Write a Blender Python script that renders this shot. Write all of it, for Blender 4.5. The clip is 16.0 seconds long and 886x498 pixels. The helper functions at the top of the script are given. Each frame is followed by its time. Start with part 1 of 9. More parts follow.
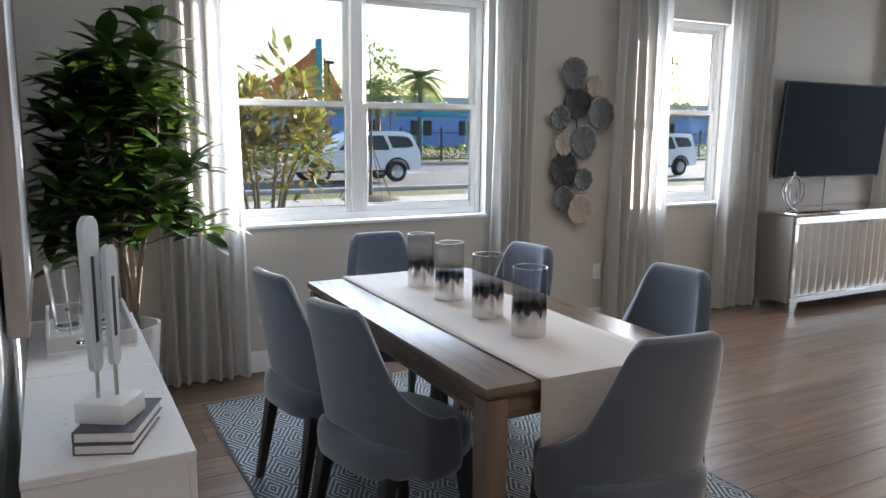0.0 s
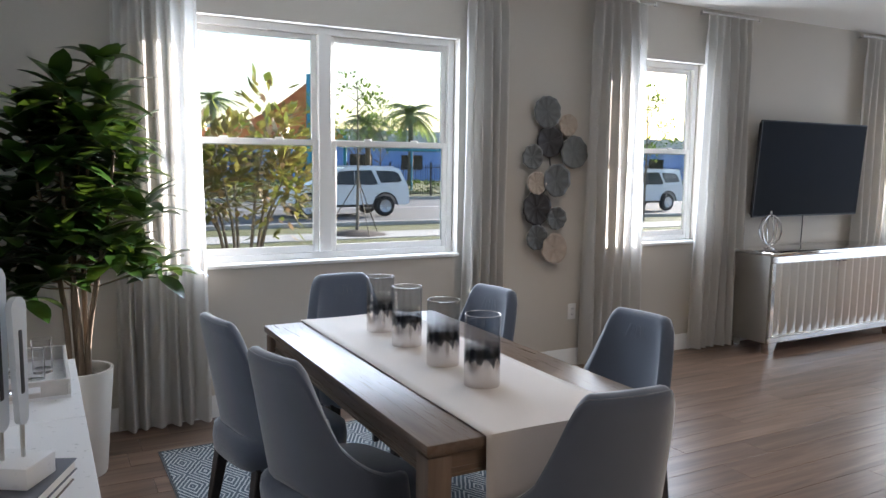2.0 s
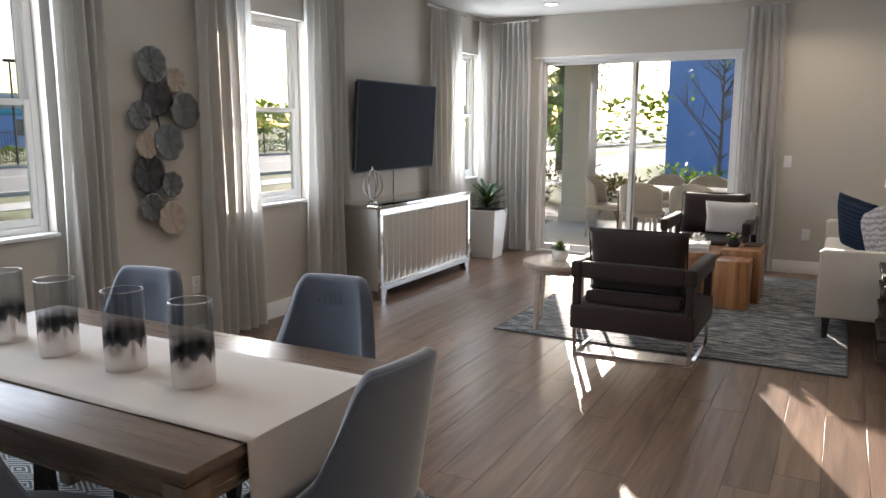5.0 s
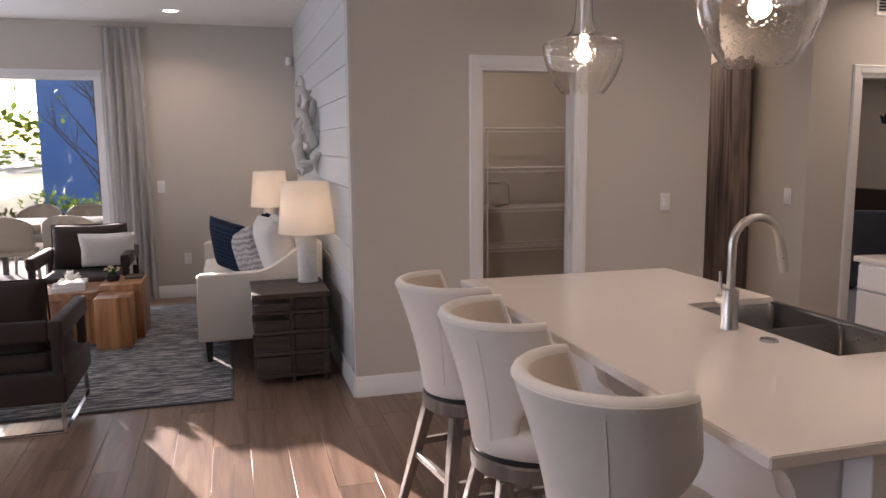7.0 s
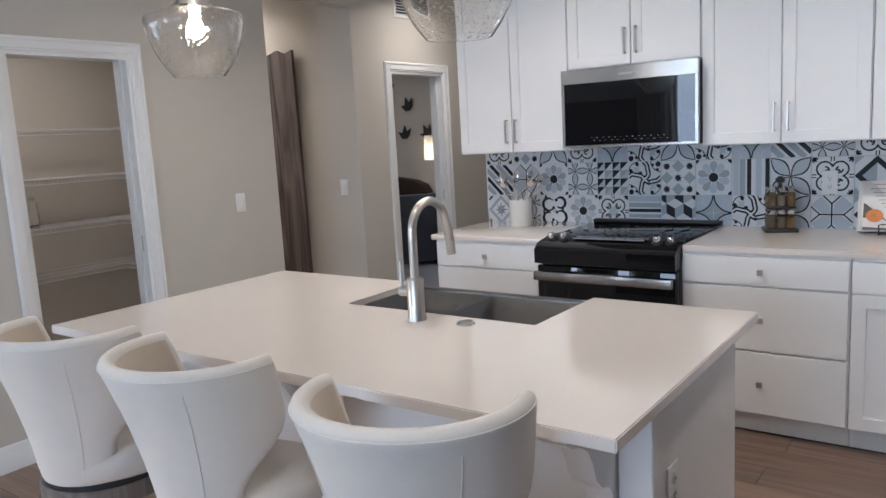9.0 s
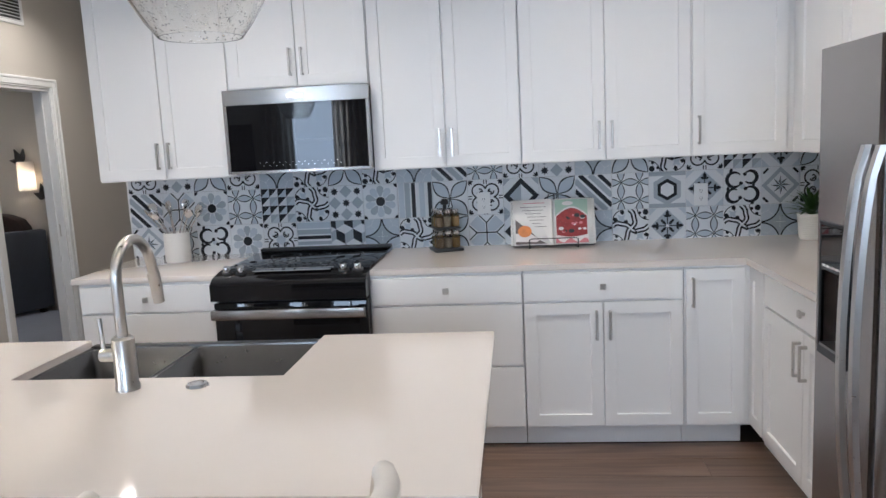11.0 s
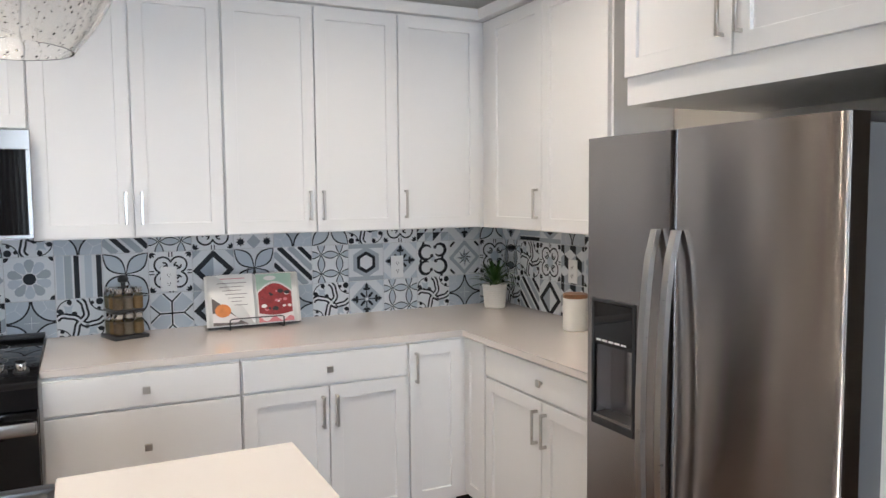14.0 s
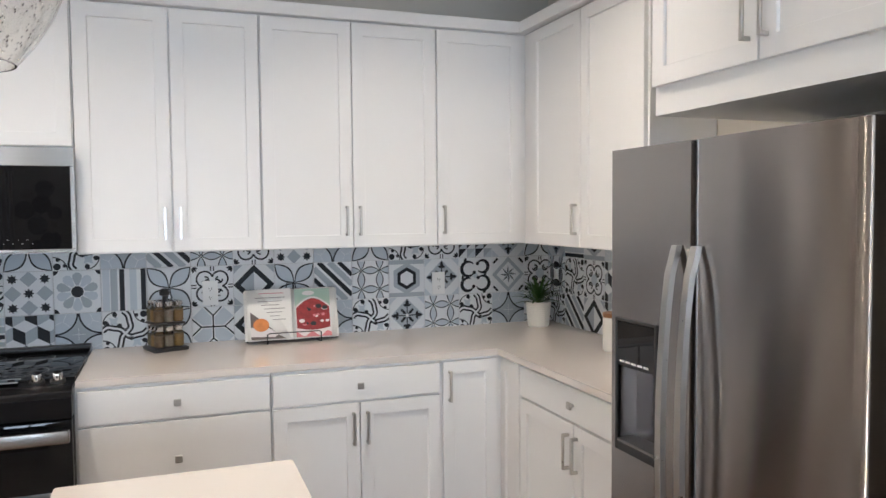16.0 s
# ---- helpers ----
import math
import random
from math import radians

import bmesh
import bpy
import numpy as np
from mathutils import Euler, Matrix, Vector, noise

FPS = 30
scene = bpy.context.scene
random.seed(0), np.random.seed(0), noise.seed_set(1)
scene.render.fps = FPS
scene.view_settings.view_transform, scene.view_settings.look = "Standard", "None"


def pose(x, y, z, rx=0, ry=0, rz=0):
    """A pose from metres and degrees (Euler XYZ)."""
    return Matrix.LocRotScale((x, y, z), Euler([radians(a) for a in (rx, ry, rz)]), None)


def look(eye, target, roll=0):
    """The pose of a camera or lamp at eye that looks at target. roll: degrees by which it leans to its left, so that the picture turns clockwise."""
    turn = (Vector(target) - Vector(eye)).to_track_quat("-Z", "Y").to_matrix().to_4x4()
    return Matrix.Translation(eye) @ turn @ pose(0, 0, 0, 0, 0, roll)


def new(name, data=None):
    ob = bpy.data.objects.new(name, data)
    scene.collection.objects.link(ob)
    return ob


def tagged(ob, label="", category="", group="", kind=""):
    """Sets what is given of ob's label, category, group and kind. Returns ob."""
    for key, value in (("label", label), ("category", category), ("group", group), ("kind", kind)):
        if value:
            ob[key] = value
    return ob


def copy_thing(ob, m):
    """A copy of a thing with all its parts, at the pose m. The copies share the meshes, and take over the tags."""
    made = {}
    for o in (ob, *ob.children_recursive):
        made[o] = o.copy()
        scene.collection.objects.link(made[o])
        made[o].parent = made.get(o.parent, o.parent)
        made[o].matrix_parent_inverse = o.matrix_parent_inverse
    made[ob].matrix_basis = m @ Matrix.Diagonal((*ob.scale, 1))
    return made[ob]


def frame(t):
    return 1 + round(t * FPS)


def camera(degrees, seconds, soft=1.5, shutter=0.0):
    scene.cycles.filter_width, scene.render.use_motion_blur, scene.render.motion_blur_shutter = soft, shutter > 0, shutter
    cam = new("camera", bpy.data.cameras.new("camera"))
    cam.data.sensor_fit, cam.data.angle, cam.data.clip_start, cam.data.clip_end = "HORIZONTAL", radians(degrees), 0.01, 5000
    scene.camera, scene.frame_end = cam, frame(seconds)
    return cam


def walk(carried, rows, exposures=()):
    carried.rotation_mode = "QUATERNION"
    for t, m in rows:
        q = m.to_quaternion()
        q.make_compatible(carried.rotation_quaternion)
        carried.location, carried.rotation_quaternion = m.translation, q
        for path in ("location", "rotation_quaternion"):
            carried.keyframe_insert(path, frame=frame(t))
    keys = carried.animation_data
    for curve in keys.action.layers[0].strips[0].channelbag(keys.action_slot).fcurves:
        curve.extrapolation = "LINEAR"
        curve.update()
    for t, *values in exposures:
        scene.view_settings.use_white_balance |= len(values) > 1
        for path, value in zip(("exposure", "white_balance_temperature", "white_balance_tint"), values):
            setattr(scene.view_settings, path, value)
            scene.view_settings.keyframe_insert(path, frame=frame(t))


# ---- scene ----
cam = camera(61.2, 16.0)
EXPOSURES = [(0, 2.76, 5980, 13), (3, 2.66, 6100, 14), (5.5, 2.47, 6500, 14), (6.5, 2.38, 6350, 21), (7, 2.50, 6450, 26), (7.5, 2.74, 5950, 19), (8.5, 2.96, 5500, 11), (9, 3.03, 5420, 12), (10, 3.06, 5420, 11), (12.5, 3.27, 5600, 11), (14.5, 3.31, 5850, 11), (16, 3.30, 5850, 11)]
PATH = [
    (0, (0.294, 0.355, 1.499), (1.216, 2.1, 1.177), 0.6),
    (0.5, (0.344, 0.378, 1.512), (1.153, 2.183, 1.218), 0.9),
    (1, (0.386, 0.387, 1.515), (1.174, 2.206, 1.25), 1.0),
    (1.5, (0.431, 0.373, 1.526), (1.268, 2.173, 1.28), 1.1),
    (2, (0.461, 0.367, 1.53), (1.407, 2.113, 1.297), 0.8),
    (2.5, (0.494, 0.39, 1.52), (1.584, 2.05, 1.285), 0.2),
    (3, (0.431, 0.474, 1.521), (1.667, 2.026, 1.27), -0.6),
    (3.2, (0.398, 0.522, 1.512), (1.686, 2.03, 1.254), -0.7),
    (5.3, (0.277, 0.903, 1.505), (2.099, 1.662, 1.183), 0.4),
    (5.5, (0.276, 0.893, 1.508), (2.148, 1.523, 1.19), 0.6),
    (6, (0.299, 0.852, 1.521), (2.258, 1.114, 1.215), 0.7),
    (6.5, (0.463, 0.786, 1.513), (2.437, 0.641, 1.228), 0.3),
    (7, (0.646, 0.725, 1.545), (2.553, 0.186, 1.271), -0.5),
    (7.5, (0.83, 0.796, 1.523), (2.6, -0.096, 1.259), -1.3),
    (8, (0.983, 0.887, 1.528), (2.583, -0.284, 1.26), -2.1),
    (8.5, (1.154, 0.917, 1.505), (2.55, -0.487, 1.22), -2.8),
    (9, (1.306, 0.975, 1.507), (2.472, -0.622, 1.206), -3.2),
    (9.5, (1.419, 1.084, 1.515), (2.342, -0.663, 1.206), -3.3),
    (10, (1.511, 1.043, 1.507), (2.168, -0.821, 1.201), -3.2),
    (12.3, (2.064, 0.63, 1.522), (1.763, -1.33, 1.265), -1.0),
    (12.5, (2.083, 0.586, 1.513), (1.703, -1.364, 1.276), -0.6),
    (13, (2.176, 0.514, 1.519), (1.593, -1.387, 1.311), -0.5),
    (13.5, (2.287, 0.496, 1.541), (1.537, -1.349, 1.361), -0.5),
    (14, (2.333, 0.485, 1.557), (1.462, -1.31, 1.408), -0.5),
    (14.5, (2.35, 0.485, 1.568), (1.428, -1.286, 1.449), -0.4),
    (15, (2.365, 0.483, 1.561), (1.484, -1.31, 1.468), -0.2),
    (15.5, (2.291, 0.489, 1.553), (1.488, -1.341, 1.465), -0.2),
    (16, (2.14, 0.505, 1.546), (1.453, -1.371, 1.445), -0.5),
]
walk(cam, [(t, look(eye, target, roll)) for t, eye, target, roll in PATH], EXPOSURES)

# ---- light settings ----
SKY, SUN, LAMPS, DAY = 0.10, 5.0, 6.5, 5.6
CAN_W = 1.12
# First two are seen, (5.72, -1.3) inferred; the others are added fill light.
SEEN_AND_FILL_CANS = ((8.0, 3.72), (8.02, 1.17), (3.2, 3.0), (1.22, -1.9), (2.95, -1.95), (3.95, -1.6), (6.35, -2.85), (7.0, -2.9), (1.6, 0.6), (6.9, -4.9), (5.72, -1.3), (4.58, -3.9))

# ---- light ----
world = bpy.data.worlds.new("sky")
scene.world = world
world.use_nodes = True
wn = world.node_tree.nodes
sky = wn.new("ShaderNodeTexSky")
sky.sky_type, sky.sun_disc = "NISHITA", False
SUN_EL, SUN_FROM = 12.3, Vector((0.922, 0.387, 0))
sky.sun_elevation = radians(SUN_EL)
sky.sun_rotation = math.atan2(SUN_FROM.x, SUN_FROM.y)
sky.air_density, sky.dust_density = 1.0, 1.8
wn["Background"].inputs["Strength"].default_value = SKY
world.node_tree.links.new(sky.outputs[0], wn["Background"].inputs["Color"])
sun_data = bpy.data.lights.new("sun", "SUN")
sun_data.energy, sun_data.angle, sun_data.color = SUN, radians(0.6), (1.0, 0.9, 0.78)
sun = new("sun", sun_data)
sun.matrix_world = look((SUN_FROM * 40 + Vector((0, 0, 40 * math.tan(radians(SUN_EL)))))[:], (0, 0, 0))


# ---- materials ----
def nodes_of(name):
    m = bpy.data.materials.new(name)
    m.use_nodes = True
    t = m.node_tree
    return m, t.nodes, t.links, t.nodes["Principled BSDF"]


def coords(n, l, scale=(1, 1, 1), space="Object"):
    tc, mp = n.new("ShaderNodeTexCoord"), n.new("ShaderNodeMapping")
    mp.inputs["Scale"].default_value = scale
    l.new(tc.outputs[space], mp.inputs["Vector"])
    return mp.outputs[0]


def noise_of(n, l, vec, scale, detail=4, rough=0.55):
    t = n.new("ShaderNodeTexNoise")
    t.inputs["Scale"].default_value, t.inputs["Detail"].default_value, t.inputs["Roughness"].default_value = scale, detail, rough
    l.new(vec, t.inputs["Vector"])
    return t.outputs["Fac"]


def ramp(n, l, fac, stops):
    r = n.new("ShaderNodeValToRGB")
    while len(r.color_ramp.elements) < len(stops):
        r.color_ramp.elements.new(0.5)
    for e, (p, c) in zip(r.color_ramp.elements, stops):
        e.position, e.color = p, (*c, 1)
    l.new(fac, r.inputs[0])
    return r.outputs[0]


def math_node(n, l, op, a, b=None, c=None):
    m = n.new("ShaderNodeMath")
    m.operation = op
    for i, v in enumerate((a, b, c)):
        if v is None:
            continue
        if isinstance(v, (int, float)):
            m.inputs[i].default_value = v
        else:
            l.new(v, m.inputs[i])
    return m.outputs[0]


def mix(n, l, fac, a, b, kind="MIX"):
    m = n.new("ShaderNodeMix")
    m.data_type, m.blend_type = "RGBA", kind
    for sock, v in ((m.inputs["Factor"], fac), (m.inputs["A"], a), (m.inputs["B"], b)):
        if isinstance(v, (int, float)):
            sock.default_value = v
        elif isinstance(v, tuple):
            sock.default_value = (*v, 1)
        else:
            l.new(v, sock)
    return m.outputs["Result"]


def bump(n, l, p, height, strength=0.2, dist=0.002):
    b = n.new("ShaderNodeBump")
    b.inputs["Strength"].default_value, b.inputs["Distance"].default_value = strength, dist
    l.new(height, b.inputs["Height"])
    l.new(b.outputs[0], p.inputs["Normal"])


def shade(c, k):
    return tuple(min(1, v * k) for v in c)


def surface(name, color, rough=0.5, metal=0.0, vary=0.1, coarse=2.0, fine=60.0, relief=0.15, stretch=(1, 1, 1), sheen=0.0, coat=0.0, depth=0.002, per_object=0.0):
    """A plain real surface: two scales of variation in colour, gloss and relief."""
    m, n, l, p = nodes_of(name)
    v = coords(n, l, stretch)
    big, small = noise_of(n, l, v, coarse, 3), noise_of(n, l, v, fine, 5)
    c = mix(n, l, big, shade(color, 1 - vary), shade(color, 1 + vary))
    c = mix(n, l, math_node(n, l, "MULTIPLY", small, 0.5), c, shade(color, 1 - 1.6 * vary))
    if per_object:
        oi = n.new("ShaderNodeObjectInfo")
        k = math_node(n, l, "MULTIPLY_ADD", oi.outputs["Random"], per_object, 1 - per_object / 2)
        hs = n.new("ShaderNodeHueSaturation")
        l.new(k, hs.inputs["Value"])
        l.new(c, hs.inputs["Color"])
        c = hs.outputs[0]
    l.new(c, p.inputs["Base Color"])
    l.new(math_node(n, l, "MULTIPLY_ADD", small, 0.16, max(0.02, rough - 0.08)), p.inputs["Roughness"])
    p.inputs["Metallic"].default_value = metal
    p.inputs["Sheen Weight"].default_value = sheen
    p.inputs["Coat Weight"].default_value = coat
    if relief:
        bump(n, l, p, small, relief, depth)
    return m


def woodlike(name, dark, light, rough=0.4, axis=0, scale=1.0, per_object=0.25, relief=0.12, contrast=1.0):
    """Wood with long grain along an axis, knots and pores; each piece has its own tone."""
    m, n, l, p = nodes_of(name)
    tc = n.new("ShaderNodeTexCoord")
    oi = n.new("ShaderNodeObjectInfo")
    shift = n.new("ShaderNodeVectorMath")
    shift.operation = "SCALE"
    shift.inputs[0].default_value = (13.1, 7.7, 3.9)
    l.new(oi.outputs["Random"], shift.inputs["Scale"])
    add = n.new("ShaderNodeVectorMath")
    add.operation = "ADD"
    l.new(tc.outputs["Object"], add.inputs[0])
    l.new(shift.outputs[0], add.inputs[1])
    mp = n.new("ShaderNodeMapping")
    s = [9.0 * scale] * 3
    s[axis] = 0.7 * scale
    mp.inputs["Scale"].default_value = s
    l.new(add.outputs[0], mp.inputs["Vector"])
    grain = n.new("ShaderNodeTexNoise")
    grain.inputs["Scale"].default_value, grain.inputs["Detail"].default_value, grain.inputs["Distortion"].default_value = 1.6, 8, 1.1
    l.new(mp.outputs[0], grain.inputs["Vector"])
    mp2 = n.new("ShaderNodeMapping")
    s2 = [130.0 * scale] * 3
    s2[axis] = 4.0 * scale
    mp2.inputs["Scale"].default_value = s2
    l.new(add.outputs[0], mp2.inputs["Vector"])
    pores = noise_of(n, l, mp2.outputs[0], 1.0, 3)
    c = ramp(n, l, grain.outputs["Fac"], [(0.5 - 0.22 / contrast, dark), (0.5 + 0.2 / contrast, light)])
    c = mix(n, l, math_node(n, l, "MULTIPLY", pores, 0.45), c, shade(dark, 0.75))
    hs = n.new("ShaderNodeHueSaturation")
    l.new(math_node(n, l, "MULTIPLY_ADD", oi.outputs["Random"], per_object, 1 - per_object / 2), hs.inputs["Value"])
    l.new(c, hs.inputs["Color"])
    l.new(hs.outputs[0], p.inputs["Base Color"])
    l.new(math_node(n, l, "MULTIPLY_ADD", pores, 0.2, rough - 0.1), p.inputs["Roughness"])
    bump(n, l, p, pores, relief, 0.001)
    return m


def fabric(name, color, weave=900.0, vary=0.12, rough=0.9, sheen=0.3, through_light=0.0, stretch=(1, 1, 1)):
    """Woven cloth; sheer where light comes through it."""
    m, n, l, p = nodes_of(name)
    v = coords(n, l, stretch)
    big, small = noise_of(n, l, v, 5, 4), noise_of(n, l, v, weave, 2)
    c = mix(n, l, big, shade(color, 1 - vary), shade(color, 1 + vary))
    c = mix(n, l, math_node(n, l, "MULTIPLY", small, 0.6), c, shade(color, 0.75))
    l.new(c, p.inputs["Base Color"])
    p.inputs["Roughness"].default_value = rough
    p.inputs["Sheen Weight"].default_value = sheen
    p.inputs["Specular IOR Level"].default_value = 0.2
    bump(n, l, p, small, 0.3, 0.001)
    if through_light:
        out = n["Material Output"]
        tr, mx = n.new("ShaderNodeBsdfTranslucent"), n.new("ShaderNodeMixShader")
        l.new(c, tr.inputs["Color"])
        mx.inputs[0].default_value = through_light
        l.new(p.outputs[0], mx.inputs[1])
        l.new(tr.outputs[0], mx.inputs[2])
        l.new(mx.outputs[0], out.inputs[0])
    return m


def ribbed(name, color, groove, scale, uneven):
    """Cloth with level ribs; uneven breaks them into dashes."""
    m, n, l, p = nodes_of(name)
    v = coords(n, l, (1, 1, 1))
    w = n.new("ShaderNodeTexWave")
    w.wave_type, w.bands_direction = "BANDS", "Z"
    w.inputs["Scale"].default_value = scale
    w.inputs["Distortion"].default_value = uneven
    w.inputs["Detail"].default_value = 2.0
    w.inputs["Detail Scale"].default_value = 3.0
    l.new(v, w.inputs["Vector"])
    f = math_node(n, l, "POWER", w.outputs["Fac"], 0.6)
    c = mix(n, l, f, groove, color)
    l.new(mix(n, l, math_node(n, l, "MULTIPLY", noise_of(n, l, v, 400, 2), 0.4), c, shade(color, 0.6)), p.inputs["Base Color"])
    p.inputs["Roughness"].default_value = 0.9
    p.inputs["Specular IOR Level"].default_value = 0.15
    bump(n, l, p, f, 0.6, 0.006)
    return m


def metal(name, color, rough, brushed=None, turn=0.0, aniso=0.85, spread=0.14):
    """brushed: the grain's scale along each axis; turn: a quarter turn draws highlights upright."""
    m, n, l, p = nodes_of(name)
    v = coords(n, l, brushed or (1, 1, 1))
    s = noise_of(n, l, v, 40, 4)
    l.new(mix(n, l, s, shade(color, 0.93), shade(color, 1.05)), p.inputs["Base Color"])
    p.inputs["Metallic"].default_value = 1.0
    l.new(math_node(n, l, "MULTIPLY_ADD", s, spread, max(0.0, rough - spread / 2)), p.inputs["Roughness"])
    if brushed:
        p.inputs["Anisotropic"].default_value = aniso
        p.inputs["Anisotropic Rotation"].default_value = turn
        bump(n, l, p, s, 0.03, 0.0005)
    return m


def polished(name, color, rough, vary=0.03, coarse=3.0, fine=260.0, coat=0.0):
    """A smooth polished surface with an even gloss."""
    m = surface(name, color, rough, vary=vary, coarse=coarse, fine=fine, relief=0.0, coat=coat)
    p = m.node_tree.nodes["Principled BSDF"]
    for link in list(p.inputs["Roughness"].links):
        m.node_tree.links.remove(link)
    p.inputs["Roughness"].default_value = rough
    p.inputs["Coat Roughness"].default_value = rough
    return m


def clear_glass(name, tint=(1, 1, 1), rough=0.0, seeded=False, thin=False):
    m, n, l, p = nodes_of(name)
    p.inputs["Base Color"].default_value = (*tint, 1)
    p.inputs["Roughness"].default_value = rough
    p.inputs["Transmission Weight"].default_value = 1.0
    p.inputs["IOR"].default_value = 1.45
    if seeded:
        vo = n.new("ShaderNodeTexVoronoi")
        vo.inputs["Scale"].default_value = 90
        l.new(coords(n, l), vo.inputs["Vector"])
        bump(n, l, p, ramp(n, l, vo.outputs["Distance"], [(0.08, (1, 1, 1)), (0.22, (0, 0, 0))]), 0.35, 0.003)
    if thin:
        # a flat pane: light goes straight through, with a faint mirror image
        out = n["Material Output"]
        tr, gl, mx, lw = n.new("ShaderNodeBsdfTransparent"), n.new("ShaderNodeBsdfGlossy"), n.new("ShaderNodeMixShader"), n.new("ShaderNodeLayerWeight")
        tr.inputs[0].default_value = (*tint, 1)
        gl.inputs["Roughness"].default_value = 0.0
        l.new(math_node(n, l, "MULTIPLY_ADD", math_node(n, l, "POWER", lw.outputs["Facing"], 5.0), 0.7, 0.035), mx.inputs[0])
        l.new(tr.outputs[0], mx.inputs[1])
        l.new(gl.outputs[0], mx.inputs[2])
        l.new(mx.outputs[0], out.inputs[0])
    return m


def glow(name, color, strength):
    m, n, l, p = nodes_of(name)
    p.inputs["Base Color"].default_value = (*color, 1)
    p.inputs["Emission Color"].default_value = (*color, 1)
    p.inputs["Emission Strength"].default_value = strength
    return m


def leafy(name, dark, light, rough=0.35, through_light=0.25):
    """Leaves: each island its own green, glossy above, light through the blade."""
    m, n, l, p = nodes_of(name)
    ge = n.new("ShaderNodeNewGeometry")
    c = mix(n, l, ge.outputs["Random Per Island"], dark, light)
    s = noise_of(n, l, coords(n, l), 35, 3)
    c = mix(n, l, math_node(n, l, "MULTIPLY", s, 0.5), c, shade(dark, 0.7))
    l.new(c, p.inputs["Base Color"])
    p.inputs["Roughness"].default_value = rough
    bump(n, l, p, s, 0.15, 0.002)
    tr, mx = n.new("ShaderNodeBsdfTranslucent"), n.new("ShaderNodeMixShader")
    l.new(mix(n, l, 0.5, c, (0.25, 0.4, 0.04)), tr.inputs["Color"])
    mx.inputs[0].default_value = through_light
    l.new(p.outputs[0], mx.inputs[1])
    l.new(tr.outputs[0], mx.inputs[2])
    l.new(mx.outputs[0], n["Material Output"].inputs[0])
    return m


def chevron_rug(name):
    """Flat-woven rug of nested diamonds, slate and off-white, with uneven yarn."""
    m, n, l, p = nodes_of(name)
    v = coords(n, l)
    sep = n.new("ShaderNodeSeparateXYZ")
    l.new(v, sep.inputs[0])
    px = math_node(n, l, "PINGPONG", sep.outputs[0], 0.085)
    py = math_node(n, l, "PINGPONG", sep.outputs[1], 0.15)
    d = math_node(n, l, "ADD", math_node(n, l, "MULTIPLY", px, 1.83), py)
    wob = math_node(n, l, "MULTIPLY_ADD", noise_of(n, l, v, 45, 3), 0.018, d)
    saw = math_node(n, l, "PINGPONG", wob, 0.021)
    fac = math_node(n, l, "DIVIDE", saw, 0.021)
    yarn = noise_of(n, l, v, 260, 2)
    c = ramp(n, l, math_node(n, l, "MULTIPLY_ADD", yarn, 0.35, math_node(n, l, "SUBTRACT", fac, 0.17)), [(0.52, (0.035, 0.050, 0.066)), (0.74, (0.50, 0.51, 0.49))])
    c = mix(n, l, math_node(n, l, "MULTIPLY", noise_of(n, l, v, 9, 2), 0.5), c, (0.16, 0.19, 0.22))
    l.new(c, p.inputs["Base Color"])
    p.inputs["Roughness"].default_value = 0.95
    bump(n, l, p, yarn, 0.6, 0.003)
    return m


def striped_rug(name):
    """Loop-pile rug with short broken stripes of charcoal, blue-grey and ivory."""
    m, n, l, p = nodes_of(name)
    a = noise_of(n, l, coords(n, l, (42, 5, 1)), 1.0, 3, 0.7)
    b = noise_of(n, l, coords(n, l, (120, 14, 1)), 1.0, 2)
    big = noise_of(n, l, coords(n, l), 2.2, 2)
    c = ramp(n, l, math_node(n, l, "MULTIPLY_ADD", b, 0.35, math_node(n, l, "SUBTRACT", a, 0.17)), [(0.36, (0.028, 0.032, 0.04)), (0.5, (0.13, 0.14, 0.155)), (0.6, (0.45, 0.44, 0.42))])
    c = mix(n, l, math_node(n, l, "MULTIPLY", big, 0.3), c, (0.08, 0.09, 0.11))
    l.new(c, p.inputs["Base Color"])
    p.inputs["Roughness"].default_value = 0.97
    bump(n, l, p, a, 0.8, 0.006)
    return m


